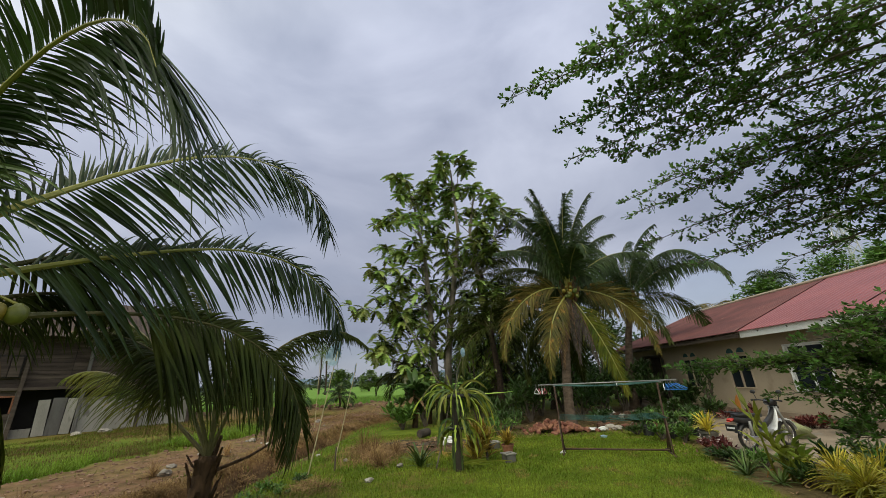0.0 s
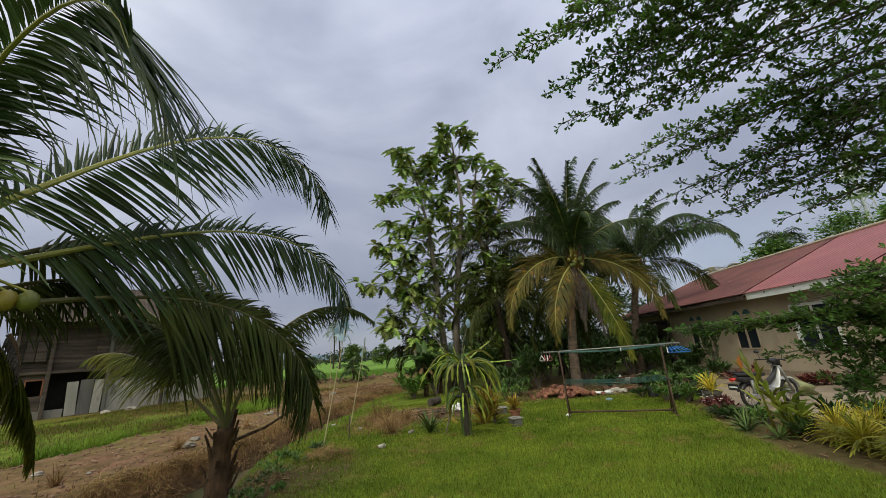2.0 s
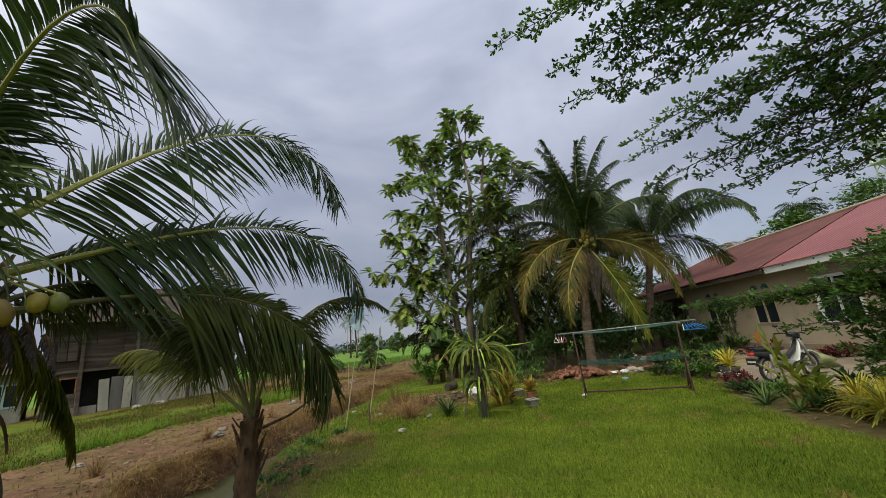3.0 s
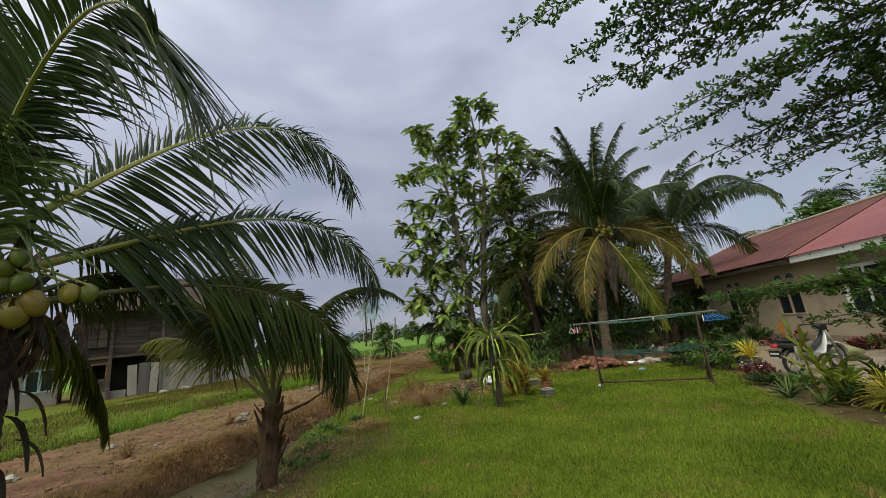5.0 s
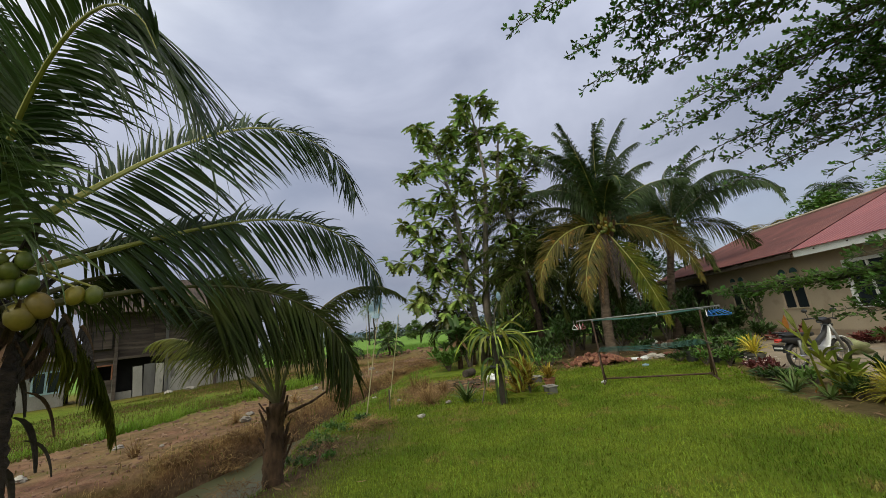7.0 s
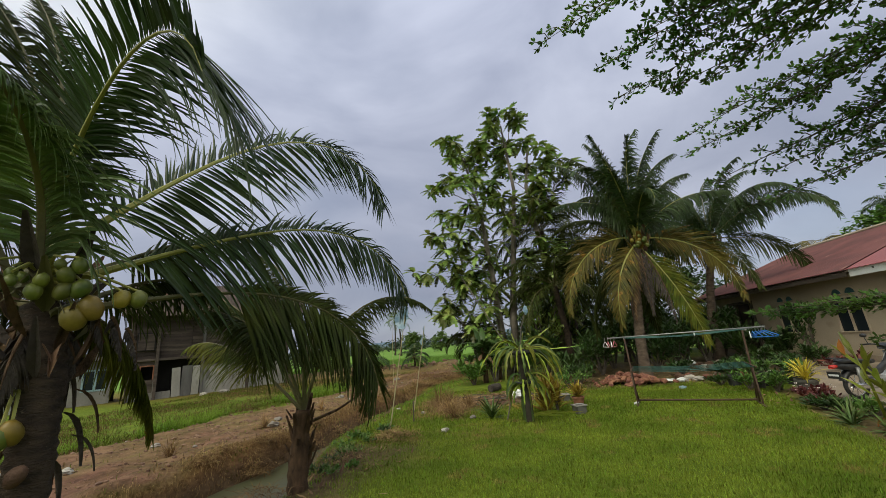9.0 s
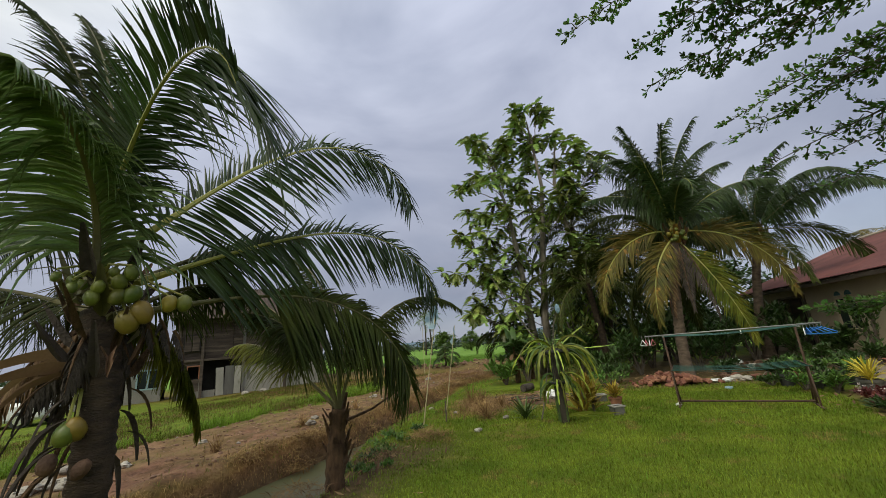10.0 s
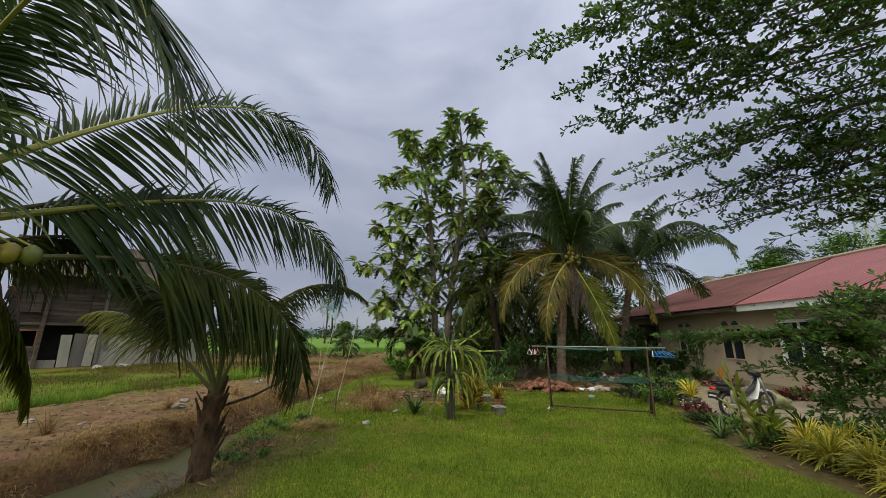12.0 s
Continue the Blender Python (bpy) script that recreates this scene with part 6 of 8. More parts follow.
# lattice mast far behind the trees
mast = thing("lattice_mast", (115.0, 96.0, 0), "tall grey lattice telecom mast far away", "mast")
g = Geo()
for sx, sy in ((-1, -1), (1, -1), (1, 1), (-1, 1)):
    g.tube([(115 + 2.6 * sx, 96 + 2.6 * sy, 0), (115 + 0.9 * sx, 96 + 0.9 * sy, 46)], 0.16, 5)
for i in range(16):
    za, zb = i * 2.9, (i + 1) * 2.9
    wa, wb = 2.6 - 1.7 * za / 46, 2.6 - 1.7 * zb / 46
    for k in range(4):
        c = [(-1, -1), (1, -1), (1, 1), (-1, 1)]
        a, b = c[k], c[(k + 1) % 4]
        g.tube([(115 + wa * a[0], 96 + wa * a[1], za), (115 + wb * b[0], 96 + wb * b[1], zb)], 0.09, 4)
        g.tube([(115 + wa * b[0], 96 + wa * b[1], za), (115 + wb * a[0], 96 + wb * a[1], zb)], 0.09, 4)
part("lattice", g, "tower", mast)
for z in (34, 40):
    g = Geo()
    g.box((115, 96, z), (4.6, 4.6, 0.25), bevel=0.05)
    part("platform", g, "tower", mast)
    for k in range(4):
        g = Geo()
        p = polar(k * 90 + 20, 0, 2.5)
        g.box((115 + p.x, 96 + p.y, z + 1.2), (0.5, 0.5, 2.2), bevel=0.08)
        part("antenna", g, "white_paint", mast)

# ---- clothes rack and hangers ----
random.seed(51)
RA, RB = Vector((2.41, 8.62, 0)), Vector((4.27, 7.97, 0))
RX = (RB - RA).normalized()
RY = Vector((-RX.y, RX.x, 0))
rack = thing("clothes_rack", (RA + RB) / 2, "rusty steel clothes rack strung with green lines", "clothes rack")


def rod(name, a, b, r, mat, parent, n=8, label=""):
    g = Geo()
    g.tube([a, b], r, n)
    return part(name, g, mat, parent, label, smooth=True)


up = Vector((0, 0, 1))
for base, out in ((RA, -1), (RB, 1)):
    rod("foot", base - RY * 0.42 + up * 0.02, base + RY * 0.42 + up * 0.02, 0.02, "rust", rack)
    rod("upright", base + up * 0.02, base + RX * 0.03 * out + up * 1.30, 0.018, "rust", rack)
    rod("upright", base - RY * 0.25 + up * 0.02, base + RX * 0.03 * out + up * 0.62, 0.014, "rust", rack)
    rod("upright", base + RY * 0.25 + up * 0.02, base + RX * 0.03 * out + up * 0.62, 0.014, "rust", rack)
    for z, w in ((1.31, 0.55), (0.68, 0.5)):
        rod("crossbar", base - RY * w + up * z, base + RY * w + up * z, 0.014, "steel" if z > 1 else "rust", rack)
rod("bottom_rail", RA + up * 0.07, RB + up * 0.07, 0.017, "rust", rack)
rod("top_rail", RA - RX * 0.34 + up * 1.335 - RY * 0.2, RB + RX * 0.34 + up * 1.335 - RY * 0.2, 0.013, "steel", rack)
for z, w in ((1.32, 0.52), (0.69, 0.47)):
    for k in range(6):
        o = RY * (w * (2 * k / 5 - 1))
        g = Geo()
        a, b = RA + o + up * z, RB + o + up * z
        g.tube([a, a.lerp(b, 0.25) - up * 0.03, a.lerp(b, 0.5) - up * rnd(0.035, 0.06), a.lerp(b, 0.75) - up * 0.03, b], 0.0055, 5)
        part("line", g, "line", rack, smooth=True)


def hanger(place, yaw, mat, label):
    p = Vector(place)
    h = thing("clothes_hanger", p, label, "hanger", "hangers on the rack")
    t = Matrix.Rotation(radians(yaw), 3, "Z")
    g = Geo()
    pts = [(0, 0, -0.04), (-0.20, 0, -0.13), (-0.19, 0, -0.15), (0.19, 0, -0.15), (0.20, 0, -0.13), (0, 0, -0.04)]
    g.tube([p + t @ Vector(q) for q in pts], 0.0075, 6)
    part("frame", g, mat, h, smooth=True)
    g = Geo()
    hook = [(0, 0, -0.04), (0, 0, 0.0), (0.022, 0, 0.022), (0.0, 0, 0.045), (-0.022, 0, 0.025)]
    g.tube([p + t @ Vector(q) for q in hook], 0.004, 5)
    part("hook", g, "steel", h, smooth=True)


for k in range(4):
    hanger(RA - RX * (0.22 + 0.06 * k) - RY * 0.2 + up * 1.31, 65 + 9 * k, "pink_plastic" if k % 2 == 0 else "white_plastic", "pink and white plastic clothes hanger on the rack end")
for k in range(6):
    hanger(RB + RX * (0.10 + 0.045 * k) - RY * 0.2 + up * 1.31, 60 + 11 * k, "blue_plastic" if k else "white_plastic", "bright blue plastic clothes hanger on the rack end")
g = Geo()
g.box(RA.lerp(RB, 0.62) - RY * 0.2 + up * 1.29, (0.02, 0.015, 0.07), bevel=0.004)
tagged(g.build("clothes_peg", "white_plastic"), "white plastic clothes peg clipped to the line", "peg")
# wrapped white thing at the foot
g = Geo()
g.blob((2.33, 8.48, 0.03), (0.055, 0.04, 0.035), 0.6, 8, 0, 4)
tagged(g.build("plastic_bag", "white_plastic", smooth=True), "crumpled white plastic bag on the lawn", "litter", "litter")
g = Geo()
g.blob((3.9, 10.2, 0.03), (0.09, 0.06, 0.04), 0.4, 8, 0, 6)
tagged(g.build("plastic_bag", "film_blue", smooth=True), "pale blue plastic scrap on bare soil", "litter", "litter")
for q, s in (((4.1, 11.4, 0.05), (0.17, 0.07, 0.04)), ((4.32, 11.25, 0.07), (0.10, 0.05, 0.06)), ((0.0, 10.3, 0.1), (0.15, 0.1, 0.11)), ((6.0, 15.0, 0.1), (0.32, 0.2, 0.12)), ((5.6, 14.6, 0.08), (0.16, 0.2, 0.1))):
    g = Geo()
    g.blob(q, s, 0.55, 12, 0, s[0] * 10)
    tagged(g.build("plastic_bag", "white_plastic"), "crumpled white plastic sheet on the ground", "litter", "litter")

# pale bucket by the house corner
bucket = thing("bucket", (8.6, 15.5, 0), "pale grey plastic bucket by the house corner", "bucket")
g = Geo()
g.tube([(8.6, 15.5, 0.0), (8.6, 15.5, 0.34)], [0.13, 0.17], 16)
part("body", g, "white_plastic", bucket, smooth=True)
g = Geo()
g.tube([(8.6 + 0.172 * math.cos(k * math.tau / 16), 15.5 + 0.172 * math.sin(k * math.tau / 16), 0.34) for k in range(17)], 0.012, 6, caps=False)
part("rim", g, "white_plastic", bucket, smooth=True)

# ---- brick heap ----
random.seed(52)
heap = thing("brick_heap", (3.1, 11.6, 0), "heap of broken red bricks under the palm", "bricks")
bm_ = []
for k in range(4):
    g = Geo()
    g.box((0, 0, 0), (0.2 * (1, 0.6, 0.8, 0.45)[k], 0.1, 0.065), bevel=0.008)
    ob = g.build("brick", "brick")
    bm_.append(ob.data)
    bpy.data.objects.remove(ob)
for i in range(210):
    x, y = random.gauss(0.1, 0.32), random.gauss(0, 0.25)
    if i % 3 == 0:
        x, y = random.gauss(0.55, 0.28), random.gauss(-0.2, 0.16)
    top = 0.26 * math.exp(-(x / 0.55) ** 2 - (y / 0.4) ** 2) + 0.10 * math.exp(-((x - 0.6) / 0.3) ** 2)
    b = new("brick", bm_[i % 4])
    b.parent = heap
    b.matrix_basis = Matrix.LocRotScale((x - 0.15, y, 0.03 + top * rnd(0.3, 1.0)), Euler((rnd(-0.6, 0.6), rnd(-0.6, 0.6), rnd(0, 6.28))), None)

# loose stones, husks and rubble
random.seed(53)


def lump(name, place, size, mat, label, category, seed, group=""):
    g = Geo()
    g.blob(place, size, 0.5, 8, 0, seed)
    return tagged(g.build(name, mat, smooth=False), label, category, group)


STONES = [(-1.35, 7.03, 0.03, 0.075), (-5.35, 8.1, 0.16, 0.09), (-6.3, 6.0, 0.16, 0.08), (-5.0, 7.42, 0.1, 0.12), (-0.95, 8.0, 0.04, 0.07), (-2.2, 8.9, 0.02, 0.06), (-3.0, 9.6, -0.1, 0.06), (-15.9, 17.6, 0.05, 0.2), (-15.4, 18.4, 0.05, 0.24), (-5.4, 11.4, 0.18, 0.1), (-5.0, 13.2, 0.15, 0.12), (-4.9, 15.6, 0.12, 0.12)]
for i, (x, y, z, r) in enumerate(STONES):
    lump("stone", (x, y, max(z, height(x, y) + r * 0.25)), (r, r * 0.8, r * 0.5), "stone", "pale rough stone lying on the ground", "stone", i, "loose stones")
for i in range(16):
    x, y = rnd(5.3, 7.9), rnd(13.2, 14.8)
    lump("coconut_husk", (x, y, 0.1), (0.13, 0.12, 0.1), "coconut_old" if i % 3 else "stone", "old grey-brown coconut husk on the ground", "husk", i, "coconut husks")
for i in range(12):
    x, y = rnd(-5.7, -6.9), rnd(3.0, 5.0)
    x -= 0.6
    lump("stone", (x, y, height(x, y) + 0.04), (rnd(0.06, 0.14), rnd(0.06, 0.12), 0.06), "stone", "pale rubble stone beside the dirt track", "stone", 30 + i, "loose stones")
for i in range(24):
    y = rnd(5.5, 19.0)
    x = ditch_x(y) - rnd(1.3, near_line(y, VERGE))
    r = rnd(0.025, 0.06)
    lump("stone", (x, y, height(x, y) + r * 0.3), (r, r * rnd(0.6, 1), r * 0.6), "stone", "small pale stone on the dirt track", "stone", 60 + i, "loose stones")
for i in range(22):
    x = rnd(4.5, 6.6)
    y = 11.75 - 0.35 * (x - 4.5) + rnd(-0.35, 0.5)
    lump("stone", (x, y, 0.06), (rnd(0.06, 0.16), rnd(0.06, 0.14), rnd(0.05, 0.1)), ("stone", "coconut_old", "coconut_old", "brick")[i % 4], "rough lump of rubble under the palms", "stone", 90 + i, "rubble lumps")
# fallen log
g = Geo()
g.tube([(-0.78, 11.62, 0.12), (-0.66, 11.8, 0.12), (-0.55, 11.98, 0.12)], [0.105, 0.115, 0.11], 12)
g.tube([(-0.783, 11.616, 0.12), (-0.76, 11.65, 0.12)], [0.075, 0.06], 10)
tagged(g.build("log", "log"), "short charred log on the rubbish heap", "log")
for i in range(9):
    g = Geo()
    a = Vector((rnd(-1.8, 0.0), rnd(10.0, 11.4), 0.03))
    b = a + polar(rnd(60, 120), 3, rnd(0.4, 0.9))
    g.tube([a, a.lerp(b, 0.5) + Vector((0, 0, 0.03)), b], [0.016, 0.013, 0.006], 6)
    tagged(g.build("branch", "bark_dark"), "dead dry branch on bare soil", "branch", "dead branches")

# ---- scarecrow poles with plastic film ----


def film(corners, n, wob, seed):
    """A crumpled sheet stretched between four corners."""
    g = Geo()
    a, b, c, d = [Vector(q) for q in corners]
    vs = []
    for i in range(n + 1):
        for j in range(n + 1):
            u, v = i / n, j / n
            p = a.lerp(b, u).lerp(d.lerp(c, u), v)
            o = Vector((noise.noise(p * 7 + Vector((seed, 0, 0))), noise.noise(p * 7 + Vector((0, seed, 5))), noise.noise(p * 6 + Vector((2, 0, seed)))))
            vs.append(p + o * wob)
    w = n + 1
    g.add(vs, [(i * w + j, i * w + j + 1, (i + 1) * w + j + 1, (i + 1) * w + j) for i in range(n) for j in range(n)])
    return g


for k, (a, b, cs) in enumerate((((-2.54, 7.42, -0.15), (-2.14, 7.62, 2.16), [(-2.36, 7.6, 2.02), (-2.14, 7.62, 2.50), (-2.06, 7.66, 2.30), (-2.16, 7.6, 1.98)]),
                                ((-2.56, 9.25, -0.25), (-2.12, 9.3, 2.0), [(-2.26, 9.3, 1.62), (-2.12, 9.3, 1.98), (-2.14, 9.32, 1.80), (-2.22, 9.3, 1.52)]))):
    st = thing("scarecrow_pole", a, "leaning bamboo pole with pale blue plastic film tied on top", "pole", "scarecrow poles")
    g = Geo()
    A, B = Vector(a), Vector(b)
    n = 14
    g.tube([A.lerp(B, i / n) + Vector((0, 0, 0.02 * math.sin(i))) * 0.3 for i in range(n + 1)], [0.012 - 0.0004 * i + (0.002 if i % 2 else 0) for i in range(n + 1)], 7)
    part("pole", g, "bamboo", st, smooth=True)
    cs = [Vector(q) for q in cs]
    mid = sum(cs, Vector()) / 4
    cs = [mid + (q - mid) * 1.2 for q in cs]
    part("film", film(cs, 10, 0.09, k * 3.1), "film_blue", st, "torn pale blue plastic film", smooth=True)
g = Geo()
g.tube([(-2.20, 8.04, -0.05), (-2.19, 8.05, 0.40)], [0.018, 0.014], 6)
tagged(g.build("stake", "bark_dark"), "short dark wooden stake in the grass", "stake")
g = Geo()
g.tube([(-4.6, 14.2, 0.0), (-4.55, 14.2, 2.4)], [0.012, 0.008], 6)
tagged(g.build("stake", "bamboo"), "thin upright pole beside the dirt track", "stake")

# ---- dragon fruit on its post ----
random.seed(54)
DP = Vector((0.16, 7.5, 0))
post = thing("planter_post", DP, "dark weathered post with a tyre ring for climbing plants", "post")
g = Geo()
g.box(DP + up * 0.6, (0.15, 0.15, 1.4), turn=Matrix.Rotation(0.3, 3, "Z"), bevel=0.02)
part("shaft", g, "post_wood", post)
g = Geo()
g.tube([DP + Vector((0.26 * math.cos(k * math.tau / 20), 0.26 * math.sin(k * math.tau / 20), 1.24)) for k in range(21)], 0.04, 8, caps=False)
part("tyre_ring", g, "rubber", post, "old tyre ring on top", smooth=True)
g = Geo()
g.tube([DP + Vector((0.16 * math.cos(k * math.tau / 16), 0.16 * math.sin(k * math.tau / 16), 0.69)) for k in range(17)], 0.026, 8, caps=False)
part("strap", g, "black_plastic", post, smooth=True)
dragon = thing("dragon_fruit_plant", DP, "dragon fruit cactus with long arching yellow-green stems", "plant")


def cactus_stem(start, way, length, droop, r, seed):
    """A three-winged fleshy stem that arches over and hangs."""
    g, p, d = Geo(), Vector(start), Vector(way).normalized()
    n, rings = 11, []
    for i in range(n + 1):
        u = i / n
        s = d.cross(Vector((0, 0, 1)))
        s = s.normalized() if s.length > 0.05 else Vector((1, 0, 0))
        t = s.cross(d)
        w = r * (0.75 + 0.35 * math.sin(i * 2.2 + seed)) * (1 - 0.75 * max(0, u - 0.75) / 0.25)
        ring = []
        for k in range(6):
            rr = w if k % 2 == 0 else w * 0.36
            a = k * math.tau / 6 + seed
            ring.append(p + (s * math.cos(a) + t * math.sin(a)) * rr)
        rings.append(ring)
        p = p + d * (length / n)
        d = (d + Vector((0, 0, -droop / n))).normalized()
    g.add([q for ring in rings for q in ring], [(i * 6 + k, i * 6 + (k + 1) % 6, (i + 1) * 6 + (k + 1) % 6, (i + 1) * 6 + k) for i in range(n) for k in range(6)])
    g.add(rings[-1], [tuple(range(6))])
    return g


for i in range(46):
    # the top tier hangs over the tyre ring
    az = i * 137.5 + rnd(-22, 22)
    part("stem", cactus_stem(DP + polar(az, 0, rnd(0.05, 0.24)) + up * rnd(1.22, 1.36), polar(az, rnd(-5, 48)), rnd(0.45, 0.98), rnd(1.6, 4.6), rnd(0.019, 0.031), i), "dragon" if i % 3 else "dragon_dark", dragon)
for az, el, ln, dr in ((75, 38, 0.65, 0.2), (92, -8, 1.0, -0.25), (20, 70, 0.4, 1.0), (130, 58, 0.45, 1.6), (250, 62, 0.4, 1.2), (320, 74, 0.35, 0.6)):
    part("stem", cactus_stem(DP + polar(az, 0, 0.1) + up * 1.3, polar(az, el), ln, dr, 0.019, az), "dragon", dragon)
for i in range(20):
    # the lower tier springs from the strap
    az = 40 + i * 31 + rnd(-14, 14)
    part("stem", cactus_stem(DP + polar(az, 0, 0.1) + up * rnd(0.6, 0.85), polar(az, rnd(5, 50)), rnd(0.35, 0.72), rnd(2.0, 4.6), rnd(0.019, 0.031), i), "dragon" if i % 3 else "dragon_dark", dragon)
for k in range(3):
    part("stem", cactus_stem(DP + polar(150 + 70 * k, 0, 0.11) + up * 0.02, (0.02 * k, 0.03, 1), 1.25, 0.05, 0.022, k), "dragon_dark", dragon)
for az, ln in ((95, 0.85), (70, 0.5), (120, 0.6)):
    part("stem", cactus_stem(DP + polar(az, 0, 0.1) + up * 0.12, polar(az, 6), ln, 0.2, 0.024, az), "dragon", dragon)
for a, b in (((-0.25, 7.75, 0.0), (0.35, 7.62, 2.0)), ((0.1, 7.62, 1.0), (-0.9, 7.9, 2.9))):
    g = Geo()
    A, B = Vector(a), Vector(b)
    g.tube(limb_path(A, B, 0.05, 6, 0.03), [0.014 - 0.0012 * i for i in range(7)], 6)
    tagged(g.build("support_stick", "bark"), "thin grey stick leaning on the planter post", "stick", "support sticks")
g = Geo()
g.blob((0.36, 7.62, 2.04), (0.05, 0.04, 0.08), 0.5, 8, 0, 2)
tagged(g.build("rag", "film_blue"), "knotted blue plastic rag on a stick", "litter")

# ---- strap-leaved and potted plants ----


def tuft(name, place, count, leaf, width, mat, label, category, seed, el=(25, 85), droop=1.4, stemmed=0.0, group="", segs=5, shape=0.35):
    """Long leaves springing from one point."""
    random.seed(seed)
    p = Vector(place)
    tf = thing(name, p, label, category, group)
    g = Geo()
    for i in range(count):
        az, e = i * 137.5 + rnd(-20, 20), rnd(*el)
        d = polar(az, e)
        b = p + Vector((rnd(-0.03, 0.03), rnd(-0.03, 0.03), rnd(0, stemmed)))
        g.blade(b, d, d.cross(Vector((0, 0, 1))) + Vector((rnd(-0.3, 0.3), rnd(-0.3, 0.3), 0)), leaf * rnd(0.65, 1.1), width * rnd(0.8, 1.15), droop * rnd(0.6, 1.3), segs, 0.22, 0, shape, 0.35)
    part("foliage", g, mat, tf)
    if stemmed:
        g = Geo()
        g.tube([p - up * 0.02, p + up * stemmed], [0.03, 0.02], 7)
        part("stem", g, "bark_dark", tf)
    return tf


for i, (x, y, s) in enumerate(((4.85, 5.35, 0.9), (5.2, 5.2, 1.0), (4.75, 4.95, 0.85), (4.8, 4.5, 0.9), (5.2, 4.3, 1.05), (4.6, 4.0, 0.85), (4.9, 3.5, 1.0), (5.5, 5.55, 0.9), (5.45, 4.8, 1.05))):
    tuft("ribbon_plant", (x + 0.06, y, 0), 190, 0.50 * s, 0.027, "ribbon", "clump of long yellow-striped ribbon leaves", "plant", 100 + i, (18, 80), 1.5, 0.12, "ribbon plants")
for i, (x, y, s) in enumerate(((4.38, 6.25, 0.34), (4.6, 6.55, 0.36), (4.45, 5.75, 0.26))):
    tuft("bromeliad", (x, y, 0), 30, s, 0.035, "dragon_dark", "grey-green rosette of stiff sword leaves", "plant", 110 + i, (12, 70), 0.8, 0.0, "rosette plants")
tuft("spider_lily", (-0.56, 7.95, 0), 30, 0.5, 0.045, "dragon_dark", "low green rosette of strap leaves on the lawn edge", "plant", 115, (10, 75), 1.0)
for i, (x, y, z) in enumerate(((-1.35, 8.15, 0.4), (-2.0, 9.9, 0.62), (-1.75, 10.0, 0.5), (-1.55, 8.8, 0.42), (-1.7, 9.4, 0.5), (-1.2, 9.4, 0.4))):
    tuft("dry_grass_tuft", (x, y, height(x, y) - 0.02), 110, z, 0.012, "dry_blade", "tuft of dead brown grass", "grass", 120 + i, (15, 85), 1.0, 0.0, "dry tufts", 3)
# canna-like plant with an orange bract
random.seed(55)
HB = Vector((4.72, 5.83, 0))
can = thing("heliconia", HB, "tall broad-leaved plant with an orange flower bract", "plant")
HELICONIA = [((-0.28, 0.12, 1.02), 5), ((-0.18, 0.10, 0.86), 5), ((-0.10, 0.05, 0.60), 4), ((0.02, 0.0, 0.45), 5), ((0.12, 0.05, 0.38), 5), ((0.22, -0.05, 0.30), 5), ((-0.04, -0.1, 0.34), 4), ((0.3, 0.1, 0.26), 4), ((0.12, -0.12, 0.22), 4)]
for lean, leaves in HELICONIA:
    lean = Vector(lean)
    b = HB + Vector((lean.x * 0.5 + rnd(-0.05, 0.05), rnd(-0.08, 0.08), 0))
    tip = HB + lean
    g = Geo()
    g.tube([b, b.lerp(tip, 0.5) + Vector((0.02, 0, 0.03)), tip], [0.019, 0.015, 0.008], 7)
    part("stem", g, "heliconia", can, smooth=True)
    for k in range(leaves):
        d = Vector((rnd(-0.8, 0.8), rnd(-0.8, 0.6), 1)).normalized()
        g = Geo()
        g.blade(b.lerp(tip, 0.4 + 0.6 * k / leaves), d, Vector((1, rnd(-0.5, 0.5), 0)), rnd(0.24, 0.40), rnd(0.055, 0.10), rnd(0.4, 2.0), 6, 0.35, 0, 0.5)
        part("leaf", g, "heliconia", can, smooth=True)
for place, h, mt in (((-0.36, 0.12, 0.92), 0.22, "orange"), ((-0.18, -0.1, 0.14), 0.1, "croton"), ((0.05, -0.12, 0.12), 0.12, "croton")):
    g = Geo()
    g.blade(HB + Vector(place), (-0.15, -0.1, 1), (1, 0, 0), h, h * 0.4, 0.1, 4, 0.4, 0, 0.45)
    part("bract", g, mt, can, "orange flower bract")
for q in ((4.42, 5.92, 0.04), (4.62, 5.8, 0.05), (4.85, 5.75, 0.05)):
    g = Geo()
    g.blade(q, (0.3, -0.3, 0.8), (1, 0.4, 0), 0.16, 0.06, 0.8, 4, 0.3)
    tagged(g.build("fallen_bract", "orange"), "withered orange bract in the flower bed", "flower", "fallen bracts")


def flower_pot(place, r, h, mat, label, group="flower pots"):
    p = Vector(place)
    fp = thing("flower_pot", p, label, "pot", group)
    g = Geo()
    g.lathe([(r * 0.72, 0.0), (r * 0.95, h * 0.8), (r * 1.06, h * 0.82), (r * 1.08, h), (r * 0.94, h), (r * 0.90, h * 0.86)], p, 20)
    part("pot", g, mat, fp, smooth=False)
    g = Geo()
    g.lathe([(r * 0.90, h * 0.84), (r * 0.5, h * 0.88), (0.01, h * 0.87)], p, 16)
    part("soil", g, "soil", fp)
    return fp


